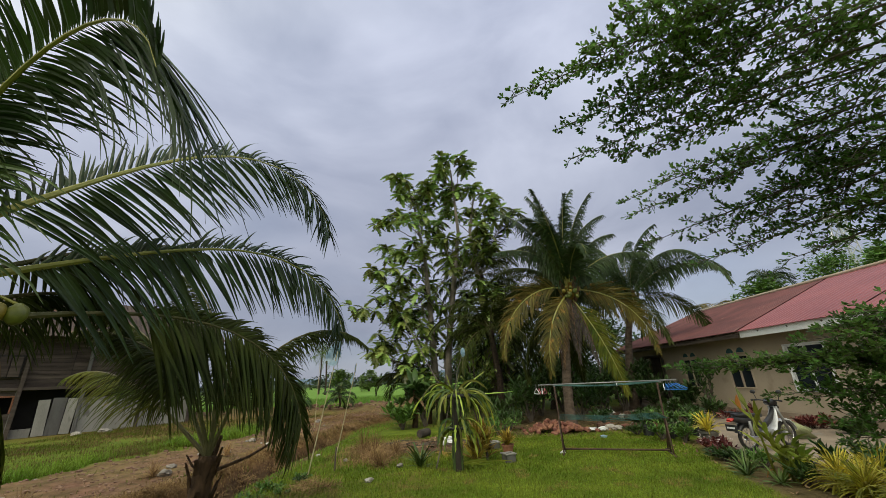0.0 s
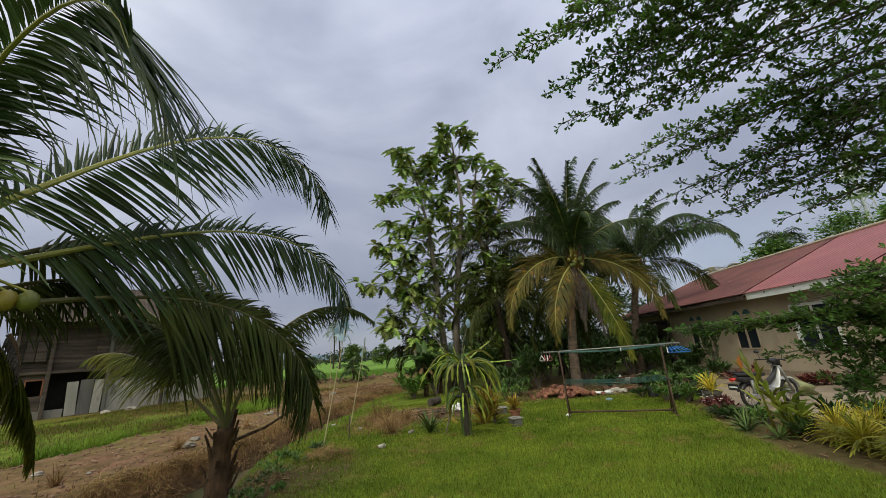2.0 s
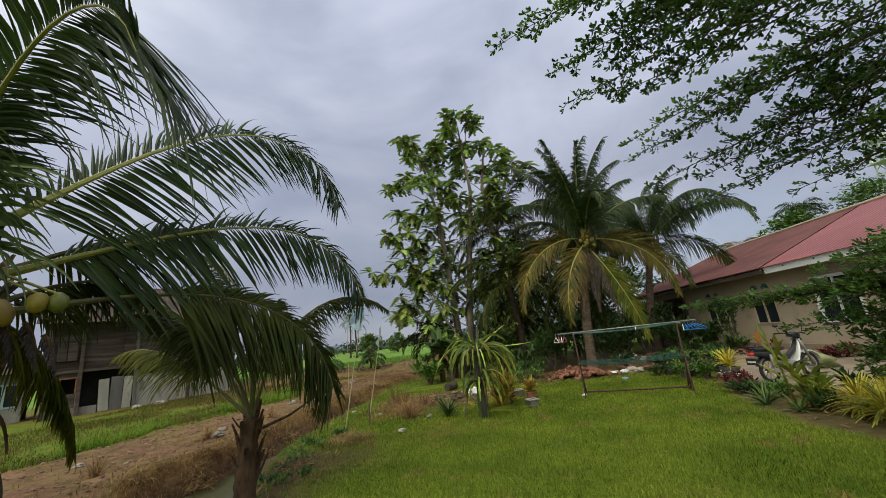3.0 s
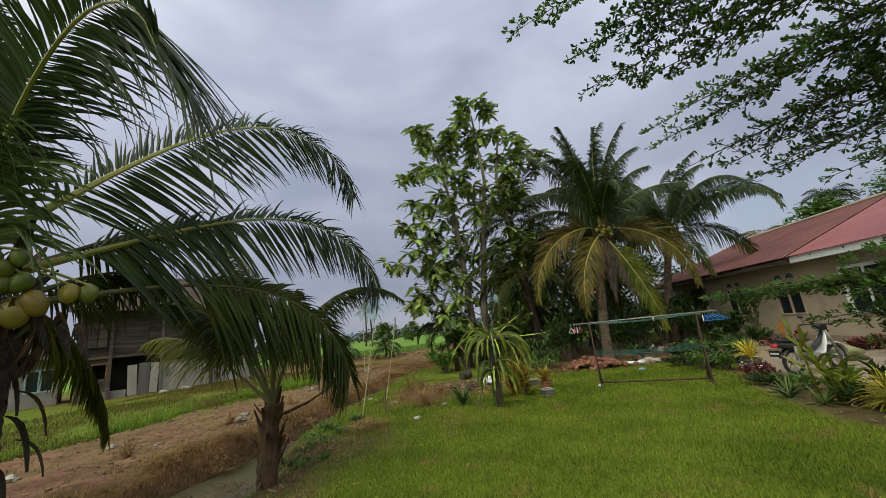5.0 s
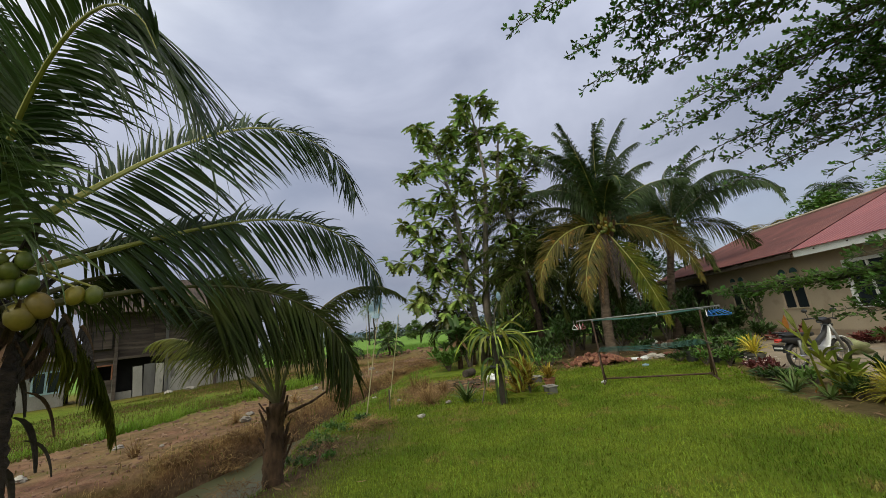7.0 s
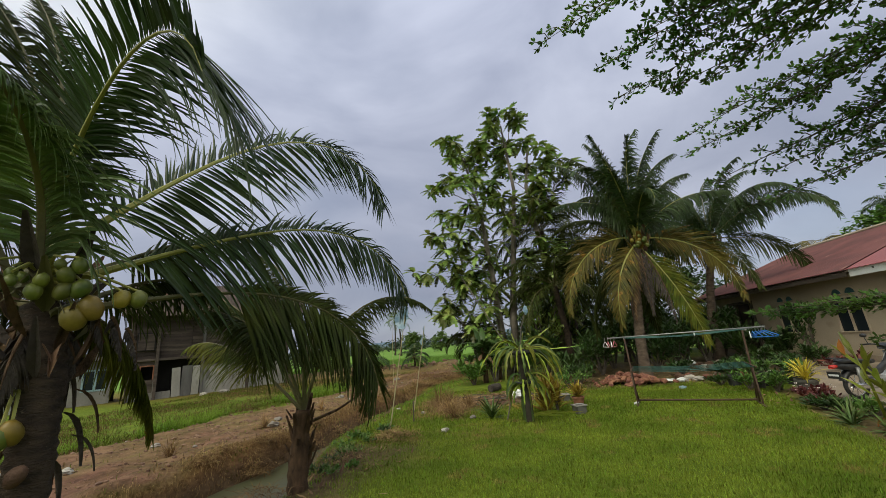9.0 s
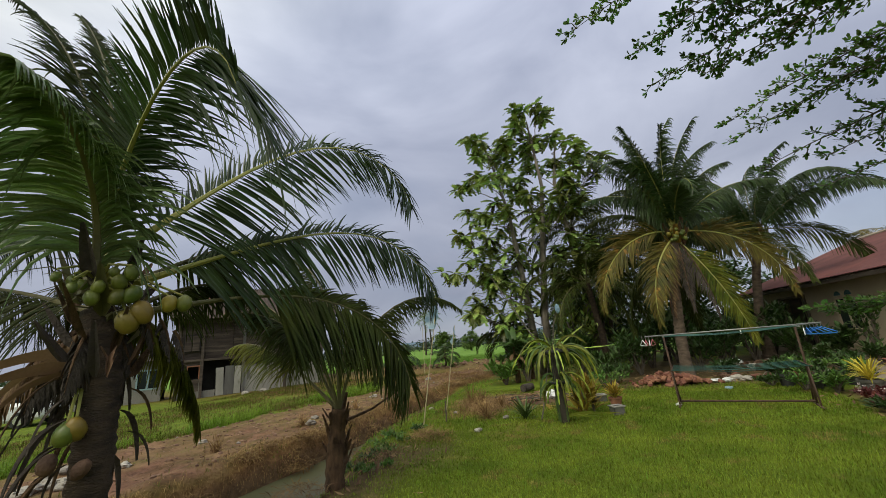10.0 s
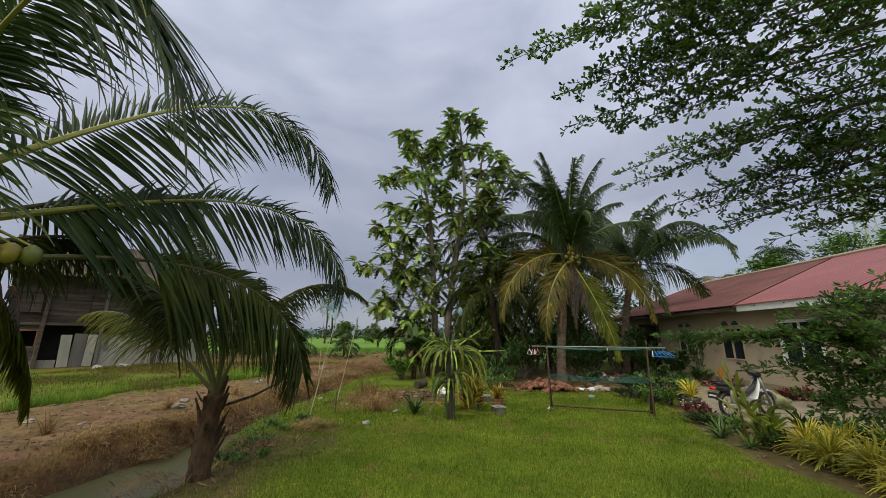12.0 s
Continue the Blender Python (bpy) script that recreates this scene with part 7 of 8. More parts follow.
flower_pot((1.28, 8.9, 0), 0.13, 0.17, "pot", "round brown terracotta pot on the lawn edge")
tuft("croton", (1.28, 8.9, 0.14), 70, 0.27, 0.05, "croton", "potted croton with yellow and red leaves", "plant", 130, (25, 85), 0.5, 0.12, "crotons", 4, 0.5)
for i, (x, y) in enumerate(((0.58, 8.1), (0.76, 8.3), (0.5, 8.4))):
    tuft("croton", (x, y, 0), 60, 0.36, 0.055, "croton", "croton bush with yellow-green leaves", "plant", 131 + i, (20, 85), 0.5, 0.5, "crotons", 4, 0.5)


def planter(place, size, yaw):
    p = Vector(place)
    pl = thing("planter_box", p, "grey square planter tub with a pale rim", "planter", "planter boxes")
    t = Matrix.Rotation(radians(yaw), 3, "Z")
    w, h = size
    for k in range(4):
        g = Geo()
        tk = t @ Matrix.Rotation(k * math.pi / 2, 3, "Z")
        g.box(p + tk @ Vector((0, w / 2 - 0.015, h / 2)), (w, 0.03, h), turn=tk, bevel=0.006)
        part("side", g, "grey_paint", pl)
        g = Geo()
        g.box(p + tk @ Vector((0, w / 2 - 0.01, h + 0.012)), (w + 0.04, 0.05, 0.024), turn=tk, bevel=0.006)
        part("rim", g, "board_pale", pl)
    g = Geo()
    g.box(p + up * (h * 0.42), (w * 0.92, w * 0.92, h * 0.8), turn=t, bevel=0.01)
    part("soil", g, "soil", pl)


planter((1.14, 7.98, 0), (0.20, 0.14), 18)
planter((1.06, 9.5, 0), (0.22, 0.13), 8)
# potted row in front of the house
POTS = [(5.25, 9.7, "pot_black", 0.17), (5.55, 9.95, "pot_black", 0.17), (5.58, 8.72, "grey_paint", 0.18), (6.1, 9.9, "pot_black", 0.17), (5.05, 10.2, "pot_black", 0.16), (5.5, 10.4, "pot", 0.16), (6.5, 10.6, "pot_black", 0.17)]
for i, (x, y, mt, r) in enumerate(POTS):
    flower_pot((x, y, 0.0), r, 0.26, mt, "black plastic nursery pot by the path" if mt == "pot_black" else "weathered flower pot by the path")
    if i == 2:
        tuft("ribbon_plant", (x, y, 0.22), 70, 0.42, 0.032, "ribbon", "potted yellow-striped ribbon plant", "plant", 140, (25, 85), 1.1, 0.08, "ribbon plants")
    else:
        shrub("potted_shrub", (x, y, 0.22), (0.26, 0.26, 0.32), 150, 0.11, 0.055, "shrub_bright" if i % 2 else "shrub", "small leafy shrub in a pot", "plant", 150 + i, group="potted shrubs")
for i, (x, y, z) in enumerate(((5.08, 7.8, 0.26), (4.95, 7.6, 0.22), (5.2, 8.05, 0.24))):
    shrub("coleus", (x, y, 0), (0.28, 0.26, z), 170, 0.10, 0.055, "red_leaf", "low dark red-leaved bedding plant", "plant", 160 + i, group="red bedding plants")
shrub("flowering_shrub", (4.75, 7.2, 0), (0.22, 0.22, 0.2), 170, 0.11, 0.04, "shrub", "low green shrub at the lawn edge", "shrub", 165, group="bed shrubs")
for i in range(16):
    g = Geo()
    q = Vector((5.08 + rnd(-0.25, 0.25), 7.8 + rnd(-0.25, 0.25), rnd(0.2, 0.3)))
    for k in range(5):
        d = polar(k * 72, 30)
        g.blade(q, d, d.cross(up), 0.03, 0.022, 0.2, 2, 0.1)
    tagged(g.build("blossom", "flower"), "small pale pink blossom on a bedding plant", "flower", "blossoms")
for i, (x, y, sx, sz, mt) in enumerate(((6.2, 11.4, 0.4, 0.45, "shrub"), (7.2, 11.8, 0.4, 0.5, "shrub"), (5.6, 11.6, 0.35, 0.35, "shrub"), (8.2, 12.2, 0.4, 0.7, "shrub"), (7.9, 10.8, 0.4, 0.5, "red_leaf"), (8.9, 14.6, 0.5, 1.0, "shrub"), (8.7, 9.6, 0.35, 0.35, "red_leaf"), (8.6, 8.6, 0.3, 0.35, "shrub"), (4.9, 12.6, 0.4, 0.4, "shrub"), (6.6, 13.0, 0.4, 0.4, "shrub"), (7.6, 13.4, 0.4, 0.6, "shrub"), (8.8, 13.1, 0.35, 2.0, "shrub"))):
    shrub("garden_shrub", (x, y, 0.0), (sx, sx, sz), 260, 0.17, 0.07, mt, "leafy garden shrub beside the house wall" if mt != "red_leaf" else "dark red leafy shrub beside the house wall", "shrub", 170 + i, group="garden shrubs")
for i, (x, y, sx, sz) in enumerate(((5.7, 5.9, 0.4, 0.4), (5.6, 5.0, 0.45, 0.5), (5.5, 4.2, 0.5, 0.5), (5.3, 3.2, 0.6, 0.6))):
    shrub("bed_shrub", (x, y, 0), (sx, sx, sz), 240, 0.16, 0.06, "shrub", "green foliage in the flower bed", "shrub", 190 + i, group="bed shrubs")

# ---- banana clump ----
random.seed(56)
for j, (x, y, s) in enumerate(((-1.1, 14.4, 0.85), (-1.65, 14.8, 0.5), (-0.6, 15.2, 0.75))):
    ban = thing("banana_plant", (x, y, 0), "banana plant with torn green and withered leaves", "plant", "banana plants")
    g = Geo()
    g.tube([(x, y, -0.05), (x + 0.03, y, 0.7 * s), (x, y, 1.5 * s)], [0.12 * s, 0.1 * s, 0.06 * s], 10)
    part("stem", g, "fibre", ban, smooth=True)
    for k in range(9):
        d = polar(k * 137.5 + j * 40, rnd(25, 75))
        g = Geo()
        g.blade((x, y, 1.45 * s), d, d.cross(up), rnd(1.0, 1.5) * s, 0.34 * s, rnd(1.0, 2.2), 8, 0.2, 0, 0.45)
        part("leaf", g, "banana", ban, smooth=True)
    for k in range(4):
        d = polar(k * 91 + 30, 5)
        g = Geo()
        g.blade((x, y, 1.2 * s), d, d.cross(up), 0.9 * s, 0.22 * s, 3.0, 7, 0.4, 0, 0.45)
        part("dead_leaf", g, "frond_dead", ban, "withered brown leaf")

# ---- motorcycle ----
random.seed(57)
BR, BF = Vector((5.47, 7.47, 0.07)), Vector((6.45, 7.74, 0.07))
bike = thing("motorcycle", (BR + BF) / 2, "silver and black underbone motorcycle parked on the path", "motorcycle")
bx = (BF - BR).normalized()
by = Vector((-bx.y, bx.x, 0))
BT = Matrix(((bx.x, by.x, 0), (bx.y, by.y, 0), (0, 0, 1)))
K = 0.82


def bp(x, y, z):
    return BR + BT @ Vector((x, y, z)) * K


def wheel(x):
    R = 0.275
    ring = lambda rr: [bp(x + rr * math.cos(k * math.tau / 28), 0, R + rr * math.sin(k * math.tau / 28)) for k in range(29)]
    g = Geo()
    g.tube(ring(R - 0.035), 0.036 * K, 8, caps=False)
    w = part("wheel", g, "rubber", bike, "black tyre", smooth=True)
    g = Geo()
    g.tube(ring(R - 0.075), 0.014 * K, 6, caps=False)
    part("rim", g, "chrome", w, smooth=True)
    g = Geo()
    g.tube([bp(x, -0.06, R), bp(x, 0.06, R)], 0.055 * K, 12)
    part("hub", g, "steel", w, smooth=True)
    for k in range(10):
        a = k * math.tau / 10
        g = Geo()
        g.tube([bp(x + 0.05 * math.cos(a), 0.02 * (-1) ** k, R + 0.05 * math.sin(a)), bp(x + 0.2 * math.cos(a + 0.15), 0, R + 0.2 * math.sin(a + 0.15))], 0.006, 5)
        part("spoke", g, "chrome", w)


wheel(0.0)
wheel(1.2)


def shell(name, sections, mat, label="", n=12):
    """A moulded part: rings of (x, z centre, half width, half height)."""
    g = Geo()
    vs = []
    for x, z, hw, hh in sections:
        for k in range(n):
            a = k * math.tau / n
            c, s = math.cos(a), math.sin(a)
            vs.append(bp(x, hw * math.copysign(abs(c) ** 0.7, c), z + hh * math.copysign(abs(s) ** 0.7, s)))
    m = len(sections)
    fs = [(i * n + k, i * n + (k + 1) % n, (i + 1) * n + (k + 1) % n, (i + 1) * n + k) for i in range(m - 1) for k in range(n)]
    fs += [tuple(range(n)), tuple((m - 1) * n + k for k in range(n))]
    g.add(vs, fs)
    return part(name, g, mat, bike, label, smooth=True)


shell("seat", [(-0.28, 0.74, 0.05, 0.03), (-0.2, 0.75, 0.11, 0.045), (0.1, 0.74, 0.13, 0.05), (0.35, 0.70, 0.12, 0.05), (0.52, 0.70, 0.07, 0.04)], "black_plastic", "black vinyl seat")
shell("tail_cover", [(-0.38, 0.67, 0.03, 0.02), (-0.25, 0.66, 0.10, 0.06), (0.05, 0.61, 0.12, 0.09), (0.30, 0.56, 0.10, 0.11), (0.45, 0.50, 0.07, 0.08)], "black_plastic", "black side cover")
shell("frame_cover", [(0.42, 0.50, 0.07, 0.07), (0.62, 0.50, 0.06, 0.06), (0.85, 0.64, 0.05, 0.06), (0.98, 0.80, 0.04, 0.05)], "black_plastic")
shell("leg_shield", [(0.70, 0.30, 0.09, 0.02), (0.80, 0.42, 0.12, 0.04), (0.90, 0.60, 0.12, 0.04), (0.97, 0.76, 0.09, 0.03), (1.0, 0.86, 0.05, 0.02)], "silver", "silver leg shield")
shell("handlebar_cowl", [(0.86, 0.94, 0.07, 0.04), (0.96, 0.96, 0.13, 0.07), (1.06, 0.93, 0.10, 0.06), (1.10, 0.91, 0.05, 0.03)], "black_plastic")
shell("engine", [(0.35, 0.30, 0.09, 0.08), (0.55, 0.31, 0.13, 0.11), (0.75, 0.33, 0.09, 0.07), (0.84, 0.34, 0.06, 0.05)], "steel", "grey engine block")
shell("exhaust", [(-0.30, 0.30, 0.04, 0.035), (-0.26, 0.30, 0.05, 0.05), (0.20, 0.26, 0.05, 0.05), (0.28, 0.25, 0.02, 0.02)], "chrome").location += BT @ Vector((0, -0.14, 0))
shell("headlight", [(1.05, 0.85, 0.09, 0.05), (1.12, 0.84, 0.07, 0.045), (1.14, 0.84, 0.04, 0.03)], "pane")
shell("tail_light", [(-0.44, 0.64, 0.05, 0.02), (-0.40, 0.66, 0.07, 0.035), (-0.34, 0.67, 0.06, 0.03)], "red_lens", "red tail light")
for name, x0, mat in (("rear_fender", 0.0, "black_plastic"), ("front_fender", 1.2, "silver")):
    g = Geo()
    vs = []
    for k in range(11):
        a = radians((25 if x0 == 0 else 10) + k * (135 if x0 == 0 else 110) / 10)
        for yy, rr in ((-0.065, 0.29), (-0.05, 0.315), (0.05, 0.315), (0.065, 0.29)):
            vs.append(bp(x0 + rr * math.cos(a), yy, 0.275 + rr * math.sin(a)))
    g.add(vs, [(i * 4 + j, i * 4 + j + 1, (i + 1) * 4 + j + 1, (i + 1) * 4 + j) for i in range(10) for j in range(3)])
    part(name, g, mat, bike, smooth=True)
for s in (-1, 1):
    g = Geo()
    g.tube([bp(1.2, 0.085 * s, 0.275), bp(1.08, 0.085 * s, 0.62), bp(1.0, 0.07 * s, 0.86)], [0.022, 0.024, 0.024], 8)
    part("fork_leg", g, "steel", bike, smooth=True)
    g = Geo()
    g.tube([bp(0.97, 0.06 * s, 0.98), bp(0.93, 0.2 * s, 1.0), bp(0.86, 0.34 * s, 0.99)], [0.012, 0.012, 0.018], 8)
    part("handlebar", g, "black_plastic", bike, smooth=True)
    g = Geo()
    g.tube([bp(0.92, 0.24 * s, 1.0), bp(0.93, 0.28 * s, 1.14)], 0.006, 6)
    g.blob(bp(0.93, 0.29 * s, 1.18), (0.04, 0.06, 0.035), 0.05, 8)
    part("mirror", g, "black_plastic", bike, smooth=True)
    g = Geo()
    g.tube([bp(-0.02, 0.13 * s, 0.30), bp(-0.02, 0.14 * s, 0.62)], 0.025, 8)
    part("shock_absorber", g, "steel", bike, smooth=True)
    g = Geo()
    g.tube([bp(0.6, 0.1 * s, 0.26), bp(0.6, 0.26 * s, 0.26)], 0.016, 6)
    part("foot_peg", g, "rubber", bike)
g = Geo()
g.tube([bp(-0.1, 0.1, 0.80), bp(-0.38, 0.09, 0.82), bp(-0.42, 0, 0.82), bp(-0.38, -0.09, 0.82), bp(-0.1, -0.1, 0.80)], 0.011, 6)
part("grab_rail", g, "black_plastic", bike, smooth=True)
g = Geo()
g.box(bp(-0.42, 0, 0.50), (0.012, 0.2, 0.11), turn=BT, bevel=0.004)
part("number_plate", g, "black_plastic", bike)
g = Geo()
g.box(bp(-0.428, 0, 0.50), (0.004, 0.15, 0.03), turn=BT, bevel=0.001)
part("plate_bar", g, "white_plastic", bike)
g = Geo()
g.tube([bp(0.45, -0.12, 0.22), bp(0.38, -0.26, 0.0)], 0.011, 6)
part("side_stand", g, "steel", bike)
# pale green sack leaning by the front wheel
g = Geo()
g.blob((7.25, 8.45, 0.2), (0.27, 0.2, 0.15), 0.6, 14, 0, 3, Matrix.Rotation(0.45, 3, "Y"))
tagged(g.build("sack", "sack", smooth=True), "pale green woven sack slumped on the path", "sack")

# ---- car beyond the ditch ----
car = thing("car", (-20.6, 10.4, 0), "silver hatchback car parked on the grass", "car")
CT = Matrix.Rotation(radians(28), 3, "Z")


def cp(x, y, z):
    return Vector((-20.6, 10.4, 0)) + CT @ Vector((x, y, z))


def car_shell(name, rows, mat, label=""):
    g, n = Geo(), len(rows[0][1])
    vs = []
    for x, sec in rows:
        for y, z in sec:
            vs.append(cp(x, y, z))
    g.add(vs, [(i * n + k, i * n + (k + 1) % n, (i + 1) * n + (k + 1) % n, (i + 1) * n + k) for i in range(len(rows) - 1) for k in range(n)] + [tuple(range(n)), tuple((len(rows) - 1) * n + k for k in range(n))])
    return part(name, g, mat, car, label, smooth=False)


def sec(w, z0, z1):
    return [(-w, z0 + 0.1), (-w * 0.9, z0), (w * 0.9, z0), (w, z0 + 0.1), (w, z1 - 0.12), (w * 0.88, z1), (-w * 0.88, z1), (-w, z1 - 0.12)]


car_shell("body", [(-1.85, sec(0.7, 0.35, 0.8)), (-1.75, sec(0.8, 0.25, 0.9)), (-0.6, sec(0.83, 0.22, 0.93)), (1.0, sec(0.83, 0.22, 0.90)), (1.7, sec(0.78, 0.25, 0.78)), (1.85, sec(0.66, 0.32, 0.66))], "silver")
car_shell("cabin", [(-1.7, sec(0.66, 0.88, 1.02)), (-1.3, sec(0.66, 0.88, 1.40)), (-0.4, sec(0.66, 0.88, 1.48)), (0.4, sec(0.65, 0.88, 1.42)), (1.1, sec(0.64, 0.86, 0.95))], "pane", "dark glass cabin")
car_shell("roof", [(-1.35, sec(0.6, 1.38, 1.47)), (-0.4, sec(0.62, 1.45, 1.54)), (0.4, sec(0.6, 1.39, 1.47))], "silver")
for x in (-1.15, 1.15):
    for s in (-1, 1):
        g = Geo()
        g.tube([cp(x, 0.68 * s, 0.29), cp(x, 0.85 * s, 0.29)], 0.29, 18)
        w = part("wheel", g, "rubber", car, smooth=False)
        g = Geo()
        g.tube([cp(x, 0.851 * s, 0.29), cp(x, 0.865 * s, 0.29)], 0.18, 14)
        part("rim", g, "chrome", w)

# low weeds at the edge of the ditch
for i, (x, y, r) in enumerate(((-3.1, 5.3, 0.2), (-2.75, 5.9, 0.16), (-2.9, 6.2, 0.2), (-2.6, 6.5, 0.14), (-3.3, 4.9, 0.16), (-2.3, 5.2, 0.12), (-2.8, 6.8, 0.14))):
    shrub("weed", (x, y, height(x, y) - 0.02), (r, r, r * 0.9), 90, 0.05, 0.03, "shrub_bright", "low green weed at the edge of the ditch", "weed", 300 + i, group="ditch weeds")
for i, (x, y) in enumerate(((-4.9, 9.2), (-5.2, 7.4), (-5.0, 11.6), (-5.6, 5.6))):
    tuft("dry_grass_tuft", (x, y, height(x, y) - 0.02), 90, 0.34, 0.010, "dry_blade", "tuft of dead brown grass on the bank", "grass", 320 + i, (15, 85), 1.2, 0.0, "dry tufts", 3)

# low leafy plants before the pots
for i, (x, y, r, h, mt) in enumerate(((4.95, 9.45, 0.3, 0.4, "shrub_bright"), (5.4, 9.25, 0.32, 0.45, "shrub"), (5.2, 9.0, 0.22, 0.34, "shrub_bright"), (6.2, 9.8, 0.3, 0.38, "shrub"), (5.6, 10.9, 0.35, 0.4, "shrub"), (4.8, 10.3, 0.3, 0.25, "shrub"))):
    shrub("shrub", (x, y, 0), (r, r, h), 170, 0.13, 0.05, mt, "low leafy green plant beside the black pots", "shrub", 230 + i, group="bed plants")
# undergrowth along the flower bed
for i, (x, y, r, h, mt) in enumerate(((4.75, 6.9, 0.2, 0.22, "shrub"), (4.95, 6.6, 0.2, 0.22, "shrub_bright"), (4.7, 5.6, 0.2, 0.24, "shrub"), (5.05, 6.1, 0.22, 0.26, "shrub"))):
    shrub("shrub", (x, y, 0), (r, r, h), 150, 0.12, 0.045, mt, "low leafy plant in the flower bed", "shrub", 250 + i, group="bed plants")

# ---- grass, straw and litter ----
random.seed(70)
for i in range(46):
    # big curled leaves fallen from the breadfruit tree
    x, y = random.gauss(-0.75, 0.6), random.gauss(10.5, 0.5)
    if i < 5:
        x, y = (-0.06, -0.3, 0.12, -0.55, -0.42)[i], (8.97, 9.2, 9.1, 9.7, 9.3)[i]
    d, g = polar(rnd(0, 360), rnd(0, 18)), Geo()
    lobed_leaf(g, Vector((x, y, height(x, y) + 0.03)), d, Vector((rnd(-0.3, 0.3), rnd(-0.3, 0.3), 1)), rnd(0.22, 0.38))
    tagged(g.build("fallen_leaf", "croton" if i < 3 else "litter" if i % 3 else "frond_dead"), "orange-brown fallen leaf curled on the grass" if i < 3 else "large brown fallen leaf on bare soil", "leaf", "fallen leaves")
random.seed(71)


def scatter(name, tries, area, keep, blade, mat, label, category="grass"):
    """Very many small blades over an area (x0, x1, y0, y1), where keep(x, y) lets them stand."""
    g = Geo()
    x0, x1, y0, y1 = area
    for _ in range(tries):
        x, y = rnd(x0, x1), rnd(y0, y1)
        if random.random() > keep(x, y):
            continue
        h, w, dr = blade(x, y)
        z = height(x, y) - 0.004
        az = rnd(0, 360)
        d = polar(az, rnd(35, 88))
        s = d.cross(Vector((0, 0, 1)))
        s = s.normalized() * w / 2 if s.length > 1e-3 else Vector((w / 2, 0, 0))
        b = Vector((x, y, z))
        m = b + d * h * 0.55
        t = m + (d + Vector((0, 0, -dr))).normalized() * h * 0.5
        o = len(g.v)
        g.v.extend([tuple(b - s), tuple(b + s), tuple(m + s * 0.8), tuple(m - s * 0.8), tuple(t)])
        g.f.extend([(o, o + 1, o + 2, o + 3), (o + 3, o + 2, o + 4)])
        g.m.extend([0, 0])
    return tagged(g.build(name, mat), label, category, kind="stuff")


def on_lawn(x, y):
    e, d, f, _ = cover(x, y)
    edge = near_line(y, LAWN_EDGE)
    if x > edge + 0.15 * noise.noise(Vector((y * 2, 0, 0))) or x < ditch_x(y) + 0.45 - 0.85 * lawn_side(y):
        return 0
    return (1 - e) * (1 - 0.8 * d)


scatter("lawn_grass", 150000, (-3.9, 5.4, 2.2, 7.0), on_lawn, lambda x, y: (rnd(0.03, 0.065), rnd(0.004, 0.007), rnd(0.2, 1.0)), "lawn_blade", "short trimmed green lawn grass")
scatter("lawn_grass", 90000, (-3.5, 5.6, 7.0, 12.5), on_lawn, lambda x, y: (rnd(0.035, 0.075), rnd(0.006, 0.010), rnd(0.2, 1.0)), "lawn_blade", "short trimmed green lawn grass")


scatter("lawn_grass", 6000, (-3.9, 5.4, 2.4, 11.5), on_lawn, lambda x, y: (rnd(0.05, 0.085), rnd(0.006, 0.010), rnd(0.2, 1.0)), "tall_blade", "longer bright blades standing out of the lawn")


def on_bank(x, y):
    e, d, f, _ = cover(x, y)
    return d


scatter("dry_bank_grass", 130000, (-7.4, -2.4, 2.0, 18.0), on_bank, lambda x, y: (rnd(0.04, 0.13), rnd(0.004, 0.008), rnd(0.6, 1.8)), "dry_blade", "dead straw-coloured grass on the ditch bank", "grass")
scatter("dry_bank_grass", 9000, (-3.4, -0.6, 8.0, 11.0), on_bank, lambda x, y: (rnd(0.08, 0.3), rnd(0.005, 0.009), rnd(0.4, 1.5)), "dry_blade", "dead straw-coloured grass beside the lawn", "grass")


def bank_green(x, y):
    d = ditch_x(y) - x
    n = noise.noise(Vector((x * 1.3, y * 1.3, 6.0)))
    return (0.8 if n > 0.05 else 0.1) * (1 if 0.5 < d < 1.5 else 0.12 if 1.5 < d < 4 else 0)


scatter("bank_weeds", 26000, (-8.0, -2.6, 2.0, 16.0), bank_green, lambda x, y: (rnd(0.04, 0.12), rnd(0.006, 0.011), rnd(0.4, 1.4)), "meadow_blade", "dull green weeds among the dead bank grass", "grass")


def near_ditch(x, y):
    d = x - ditch_x(y) + 0.75 * lawn_side(y)
    n = noise.noise(Vector((x * 1.1, y * 1.1, 4.0)))
    return (0.9 if 0.22 < d < 1.1 and y > 5.6 + n else 0.25 if 0.3 < d < 1.2 else 0) * (1 if n > -0.25 else 0.2)


scatter("ditch_grass", 42000, (-5.0, -1.8, 2.2, 16.0), near_ditch, lambda x, y: (rnd(0.04, 0.10), rnd(0.006, 0.011), rnd(0.3, 1.2)), "tall_blade", "green weeds at the edge of the ditch", "grass")


def on_meadow(x, y):
    d = ditch_x(y) - x
    n = noise.noise(Vector((x * 0.5, y * 0.5, 9.0)))
    v = near_line(y, VERGE)
    return smooth01(v - 0.2, v + 0.5, d + n * 0.8) * (0.6 + n)


scatter("meadow_grass", 110000, (-16.0, -5.5, 2.0, 22.0), on_meadow, lambda x, y: (rnd(0.06, 0.16), rnd(0.008, 0.016), rnd(0.3, 1.2)), "meadow_blade", "rough green grass before the old house", "grass")


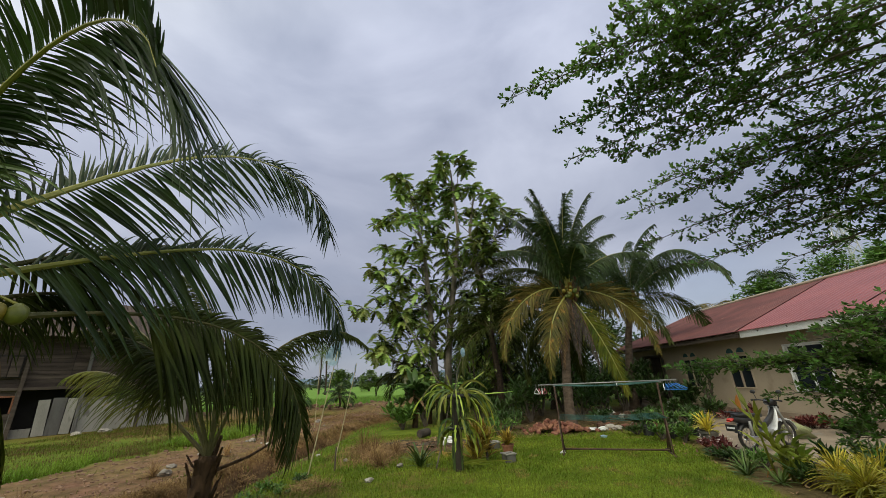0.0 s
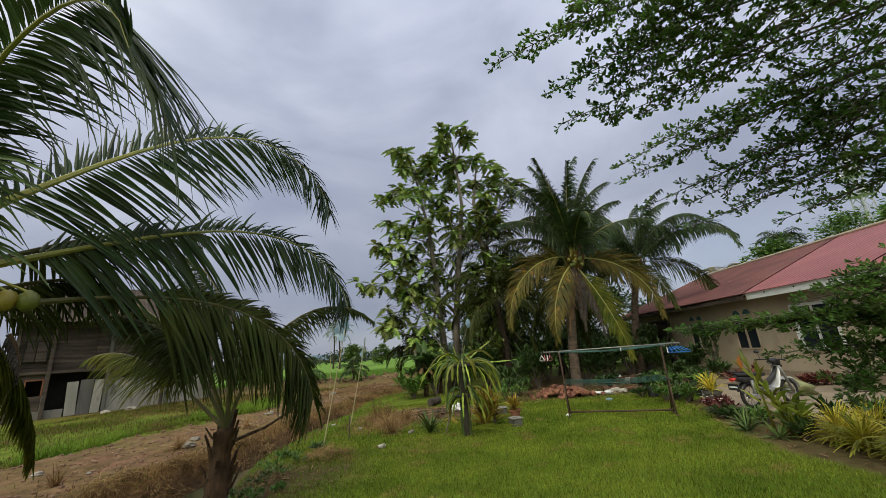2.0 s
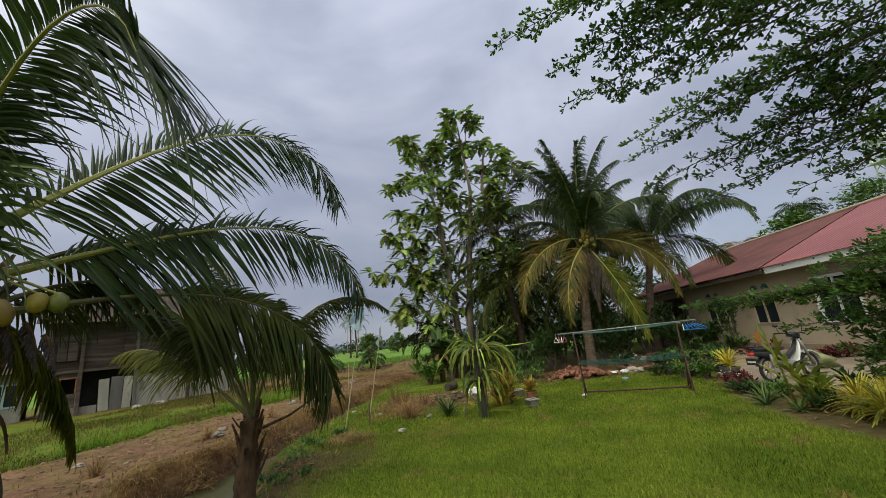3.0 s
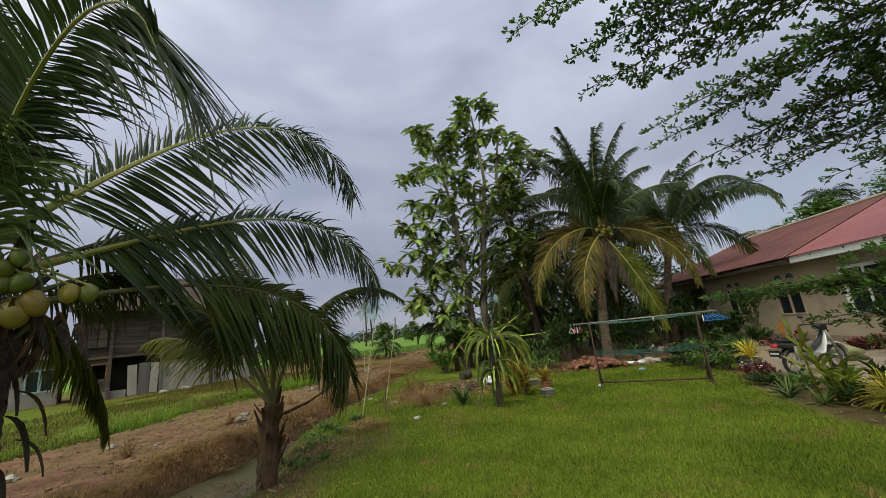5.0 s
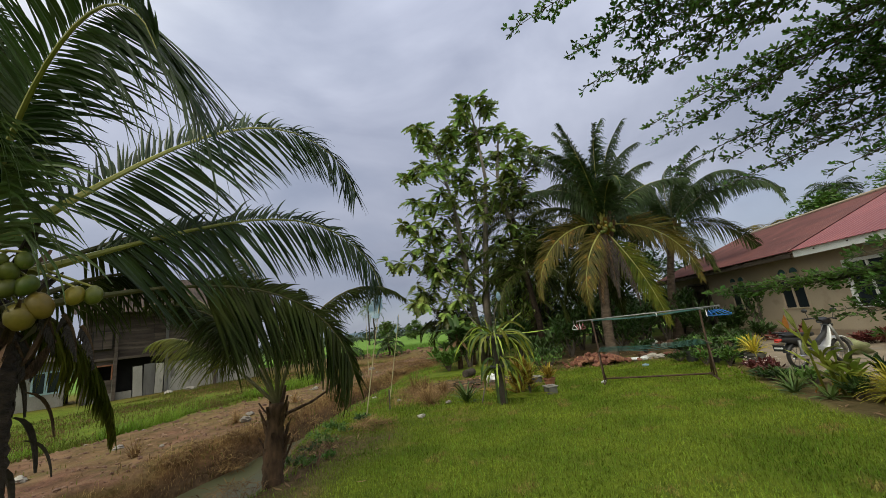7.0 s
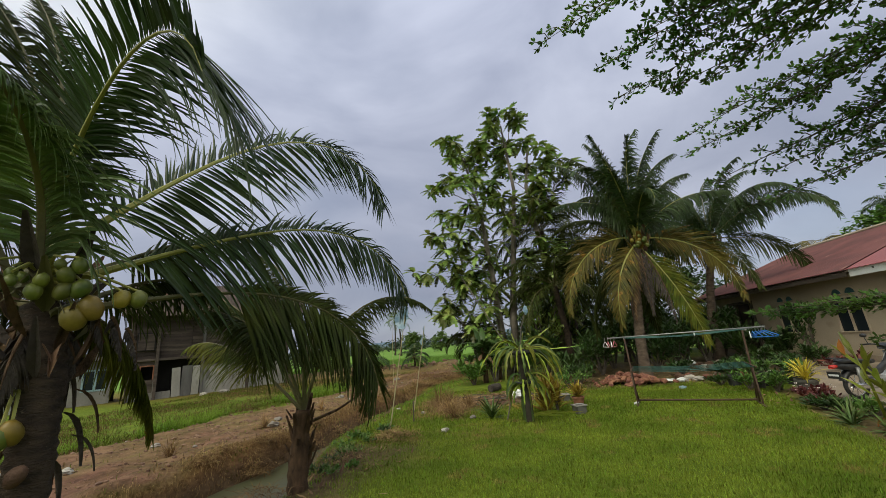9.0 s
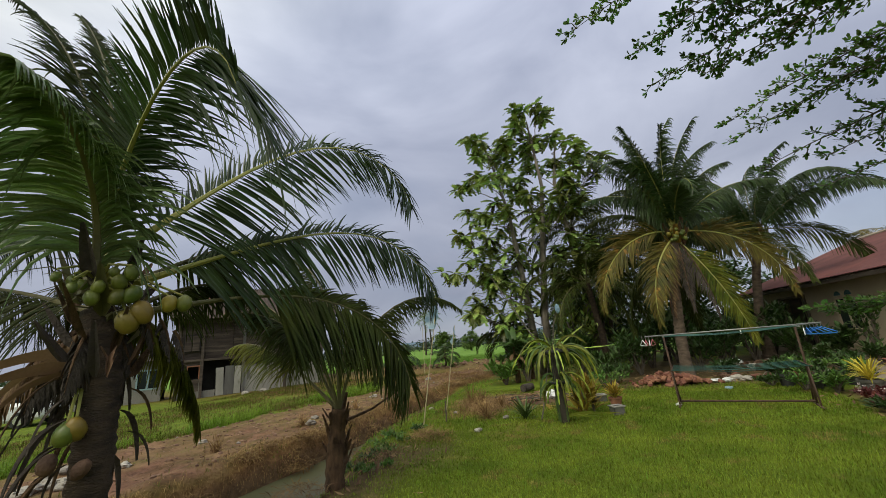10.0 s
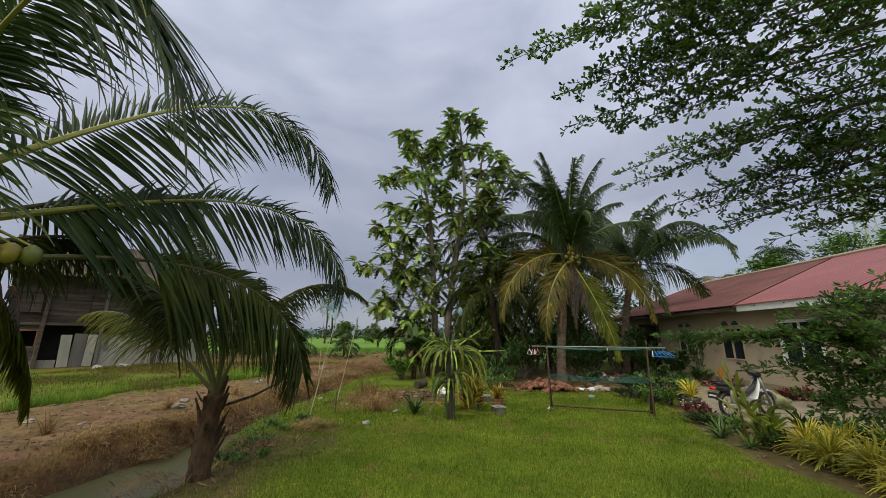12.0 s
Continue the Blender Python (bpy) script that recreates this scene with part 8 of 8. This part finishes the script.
def tall_strip(x, y):
    d = ditch_x(y) - x
    n = noise.noise(Vector((x * 0.9, y * 0.35, 12.0)))
    v = near_line(y, VERGE)
    return 1.0 if v < d + 0.6 * n < v + 1.1 and n > -0.2 and 4.0 < y < 15 else 0.0


scatter("tall_grass", 60000, (-11.0, -5.6, 4.0, 16.0), tall_strip, lambda x, y: (rnd(0.16, 0.38), rnd(0.007, 0.014), rnd(0.2, 1.0)), "tall_blade", "bright tall grass along the dirt track", "grass")


def on_mound(x, y):
    e, d, f, _ = cover(x, y)
    return max(d, 0.3 * (1 - e)) * (1 - f)


scatter("mound_straw", 30000, (-14.0, 2.0, 14.0, 27.5), on_mound, lambda x, y: (rnd(0.05, 0.15), rnd(0.010, 0.02), rnd(0.4, 1.4)), "dry_blade", "dry straw and weeds on the earth mound", "grass")
scatter("rice", 60000, (-22.0, 8.0, 28.0, 46.0), lambda x, y: 1.0 if y > 28.6 else 0.3, lambda x, y: (rnd(0.3, 0.55), rnd(0.02, 0.04), rnd(0.2, 0.9)), "rice_blade", "bright green young rice plants", "rice")


def on_litter(x, y):
    return max(math.exp(-((x + 0.75) / 1.1) ** 2 - ((y - 10.6) / 0.75) ** 2), 0.6 * math.exp(-((x + 2.3) / 0.5) ** 2 - ((y - 5.3) / 1.0) ** 2), 0.5 * smooth01(10.6, 11.6, y) * smooth01(1.0, 2.0, x) * smooth01(16, 14, y), 0.25 if (4.2 < x < 5.8 and 3 < y < 9) else 0)


g = Geo()
for _ in range(9000):
    x, y = rnd(-3.5, 8.5), rnd(3.0, 16.0)
    if random.random() > on_litter(x, y):
        continue
    d = polar(rnd(0, 360), rnd(-5, 30))
    g.blade((x, y, height(x, y) + 0.012), d, d.cross(Vector((rnd(-0.4, 0.4), rnd(-0.4, 0.4), 1))), rnd(0.05, 0.17), rnd(0.02, 0.05), rnd(-0.6, 0.8), 2, 0.15)
tagged(g.build("leaf_litter", "litter"), "scattered brown dead leaves on bare soil", "leaves", kind="stuff")
g = Geo()
for i in range(3200):
    y = rnd(2.0, 22.0)
    x = ditch_x(y) - rnd(1.1, near_line(y, VERGE))
    s = abs(random.gauss(0, 0.018)) + 0.006
    g.blob((x, y, height(x, y) + s * 0.2), (s, s * rnd(0.6, 1), s * 0.6), 0.5, 3, 0, i)
for i in range(500):
    x, y = random.gauss(-5, 6), random.gauss(25.2, 1.4)
    s = abs(random.gauss(0, 0.06)) + 0.03
    g.blob((x, y, height(x, y) + s * 0.2), (s, s * rnd(0.6, 1), s * 0.6), 0.5, 3, 0, i)
tagged(g.build("earth_clods", "clod"), "dry crumbled earth clods on the dirt track", "earth", kind="stuff")

# heap of dry straw at the lawn's edge and ragged tufts along the ditch
def straw_heap(place, r, h, n, mat, label, group="straw heaps"):
    g = Geo()
    for _ in range(n):
        a, q = rnd(0, 360), math.sqrt(random.random())
        p = Vector(place) + polar(a, 0, r * q) + Vector((0, 0, h * (1 - q * q) * rnd(0.2, 1.0)))
        d = polar(rnd(0, 360), rnd(-15, 40))
        g.blade(p, d, d.cross(Vector((rnd(-0.5, 0.5), rnd(-0.5, 0.5), 1))), rnd(0.08, 0.26), rnd(0.004, 0.010), rnd(0.2, 1.4), 2, 0.1)
    tagged(g.build("dry_tuft", mat), label, "straw", group)


random.seed(77)
straw_heap((-2.19, 6.73, -0.03), 0.44, 0.16, 1200, "dry_blade", "flattened heap of dry brown straw on the lawn")
straw_heap((-1.5, 9.0, 0.0), 0.42, 0.22, 900, "dry_blade", "heap of withered reddish grass beside the lawn")
straw_heap((-1.95, 9.8, 0.0), 0.34, 0.2, 600, "dry_blade", "heap of withered reddish grass beside the lawn")
for i in range(26):
    y = rnd(3.4, 15.0)
    x = ditch_x(y) - rnd(0.7, 1.25)
    straw_heap((x, y, height(x, y)), rnd(0.15, 0.28), rnd(0.08, 0.22), 220, "dry_blade", "bushy tuft of dead brown grass on the ditch bank", "bank tufts")

# leafy weeds and dead leaves at the water's edge
for i in range(8):
    y = rnd(4.9, 7.4)
    x = ditch_x(y) + rnd(0.75, 1.4) - 0.8 * lawn_side(y)
    shrub("weed", (x, y, height(x, y)), (0.15, 0.15, 0.12), 70, 0.065, 0.03, "shrub_bright" if i % 3 else "shrub", "small leafy green weed at the edge of the ditch", "weed", 260 + i, stems=5, group="ditch weeds")
straw_heap((-2.75, 5.6, 0.0), 0.45, 0.1, 500, "litter", "dead brown leaves raked together by the ditch")
straw_heap((-3.0, 4.2, 0.0), 0.35, 0.1, 400, "litter", "dead brown leaves round the palm's foot")
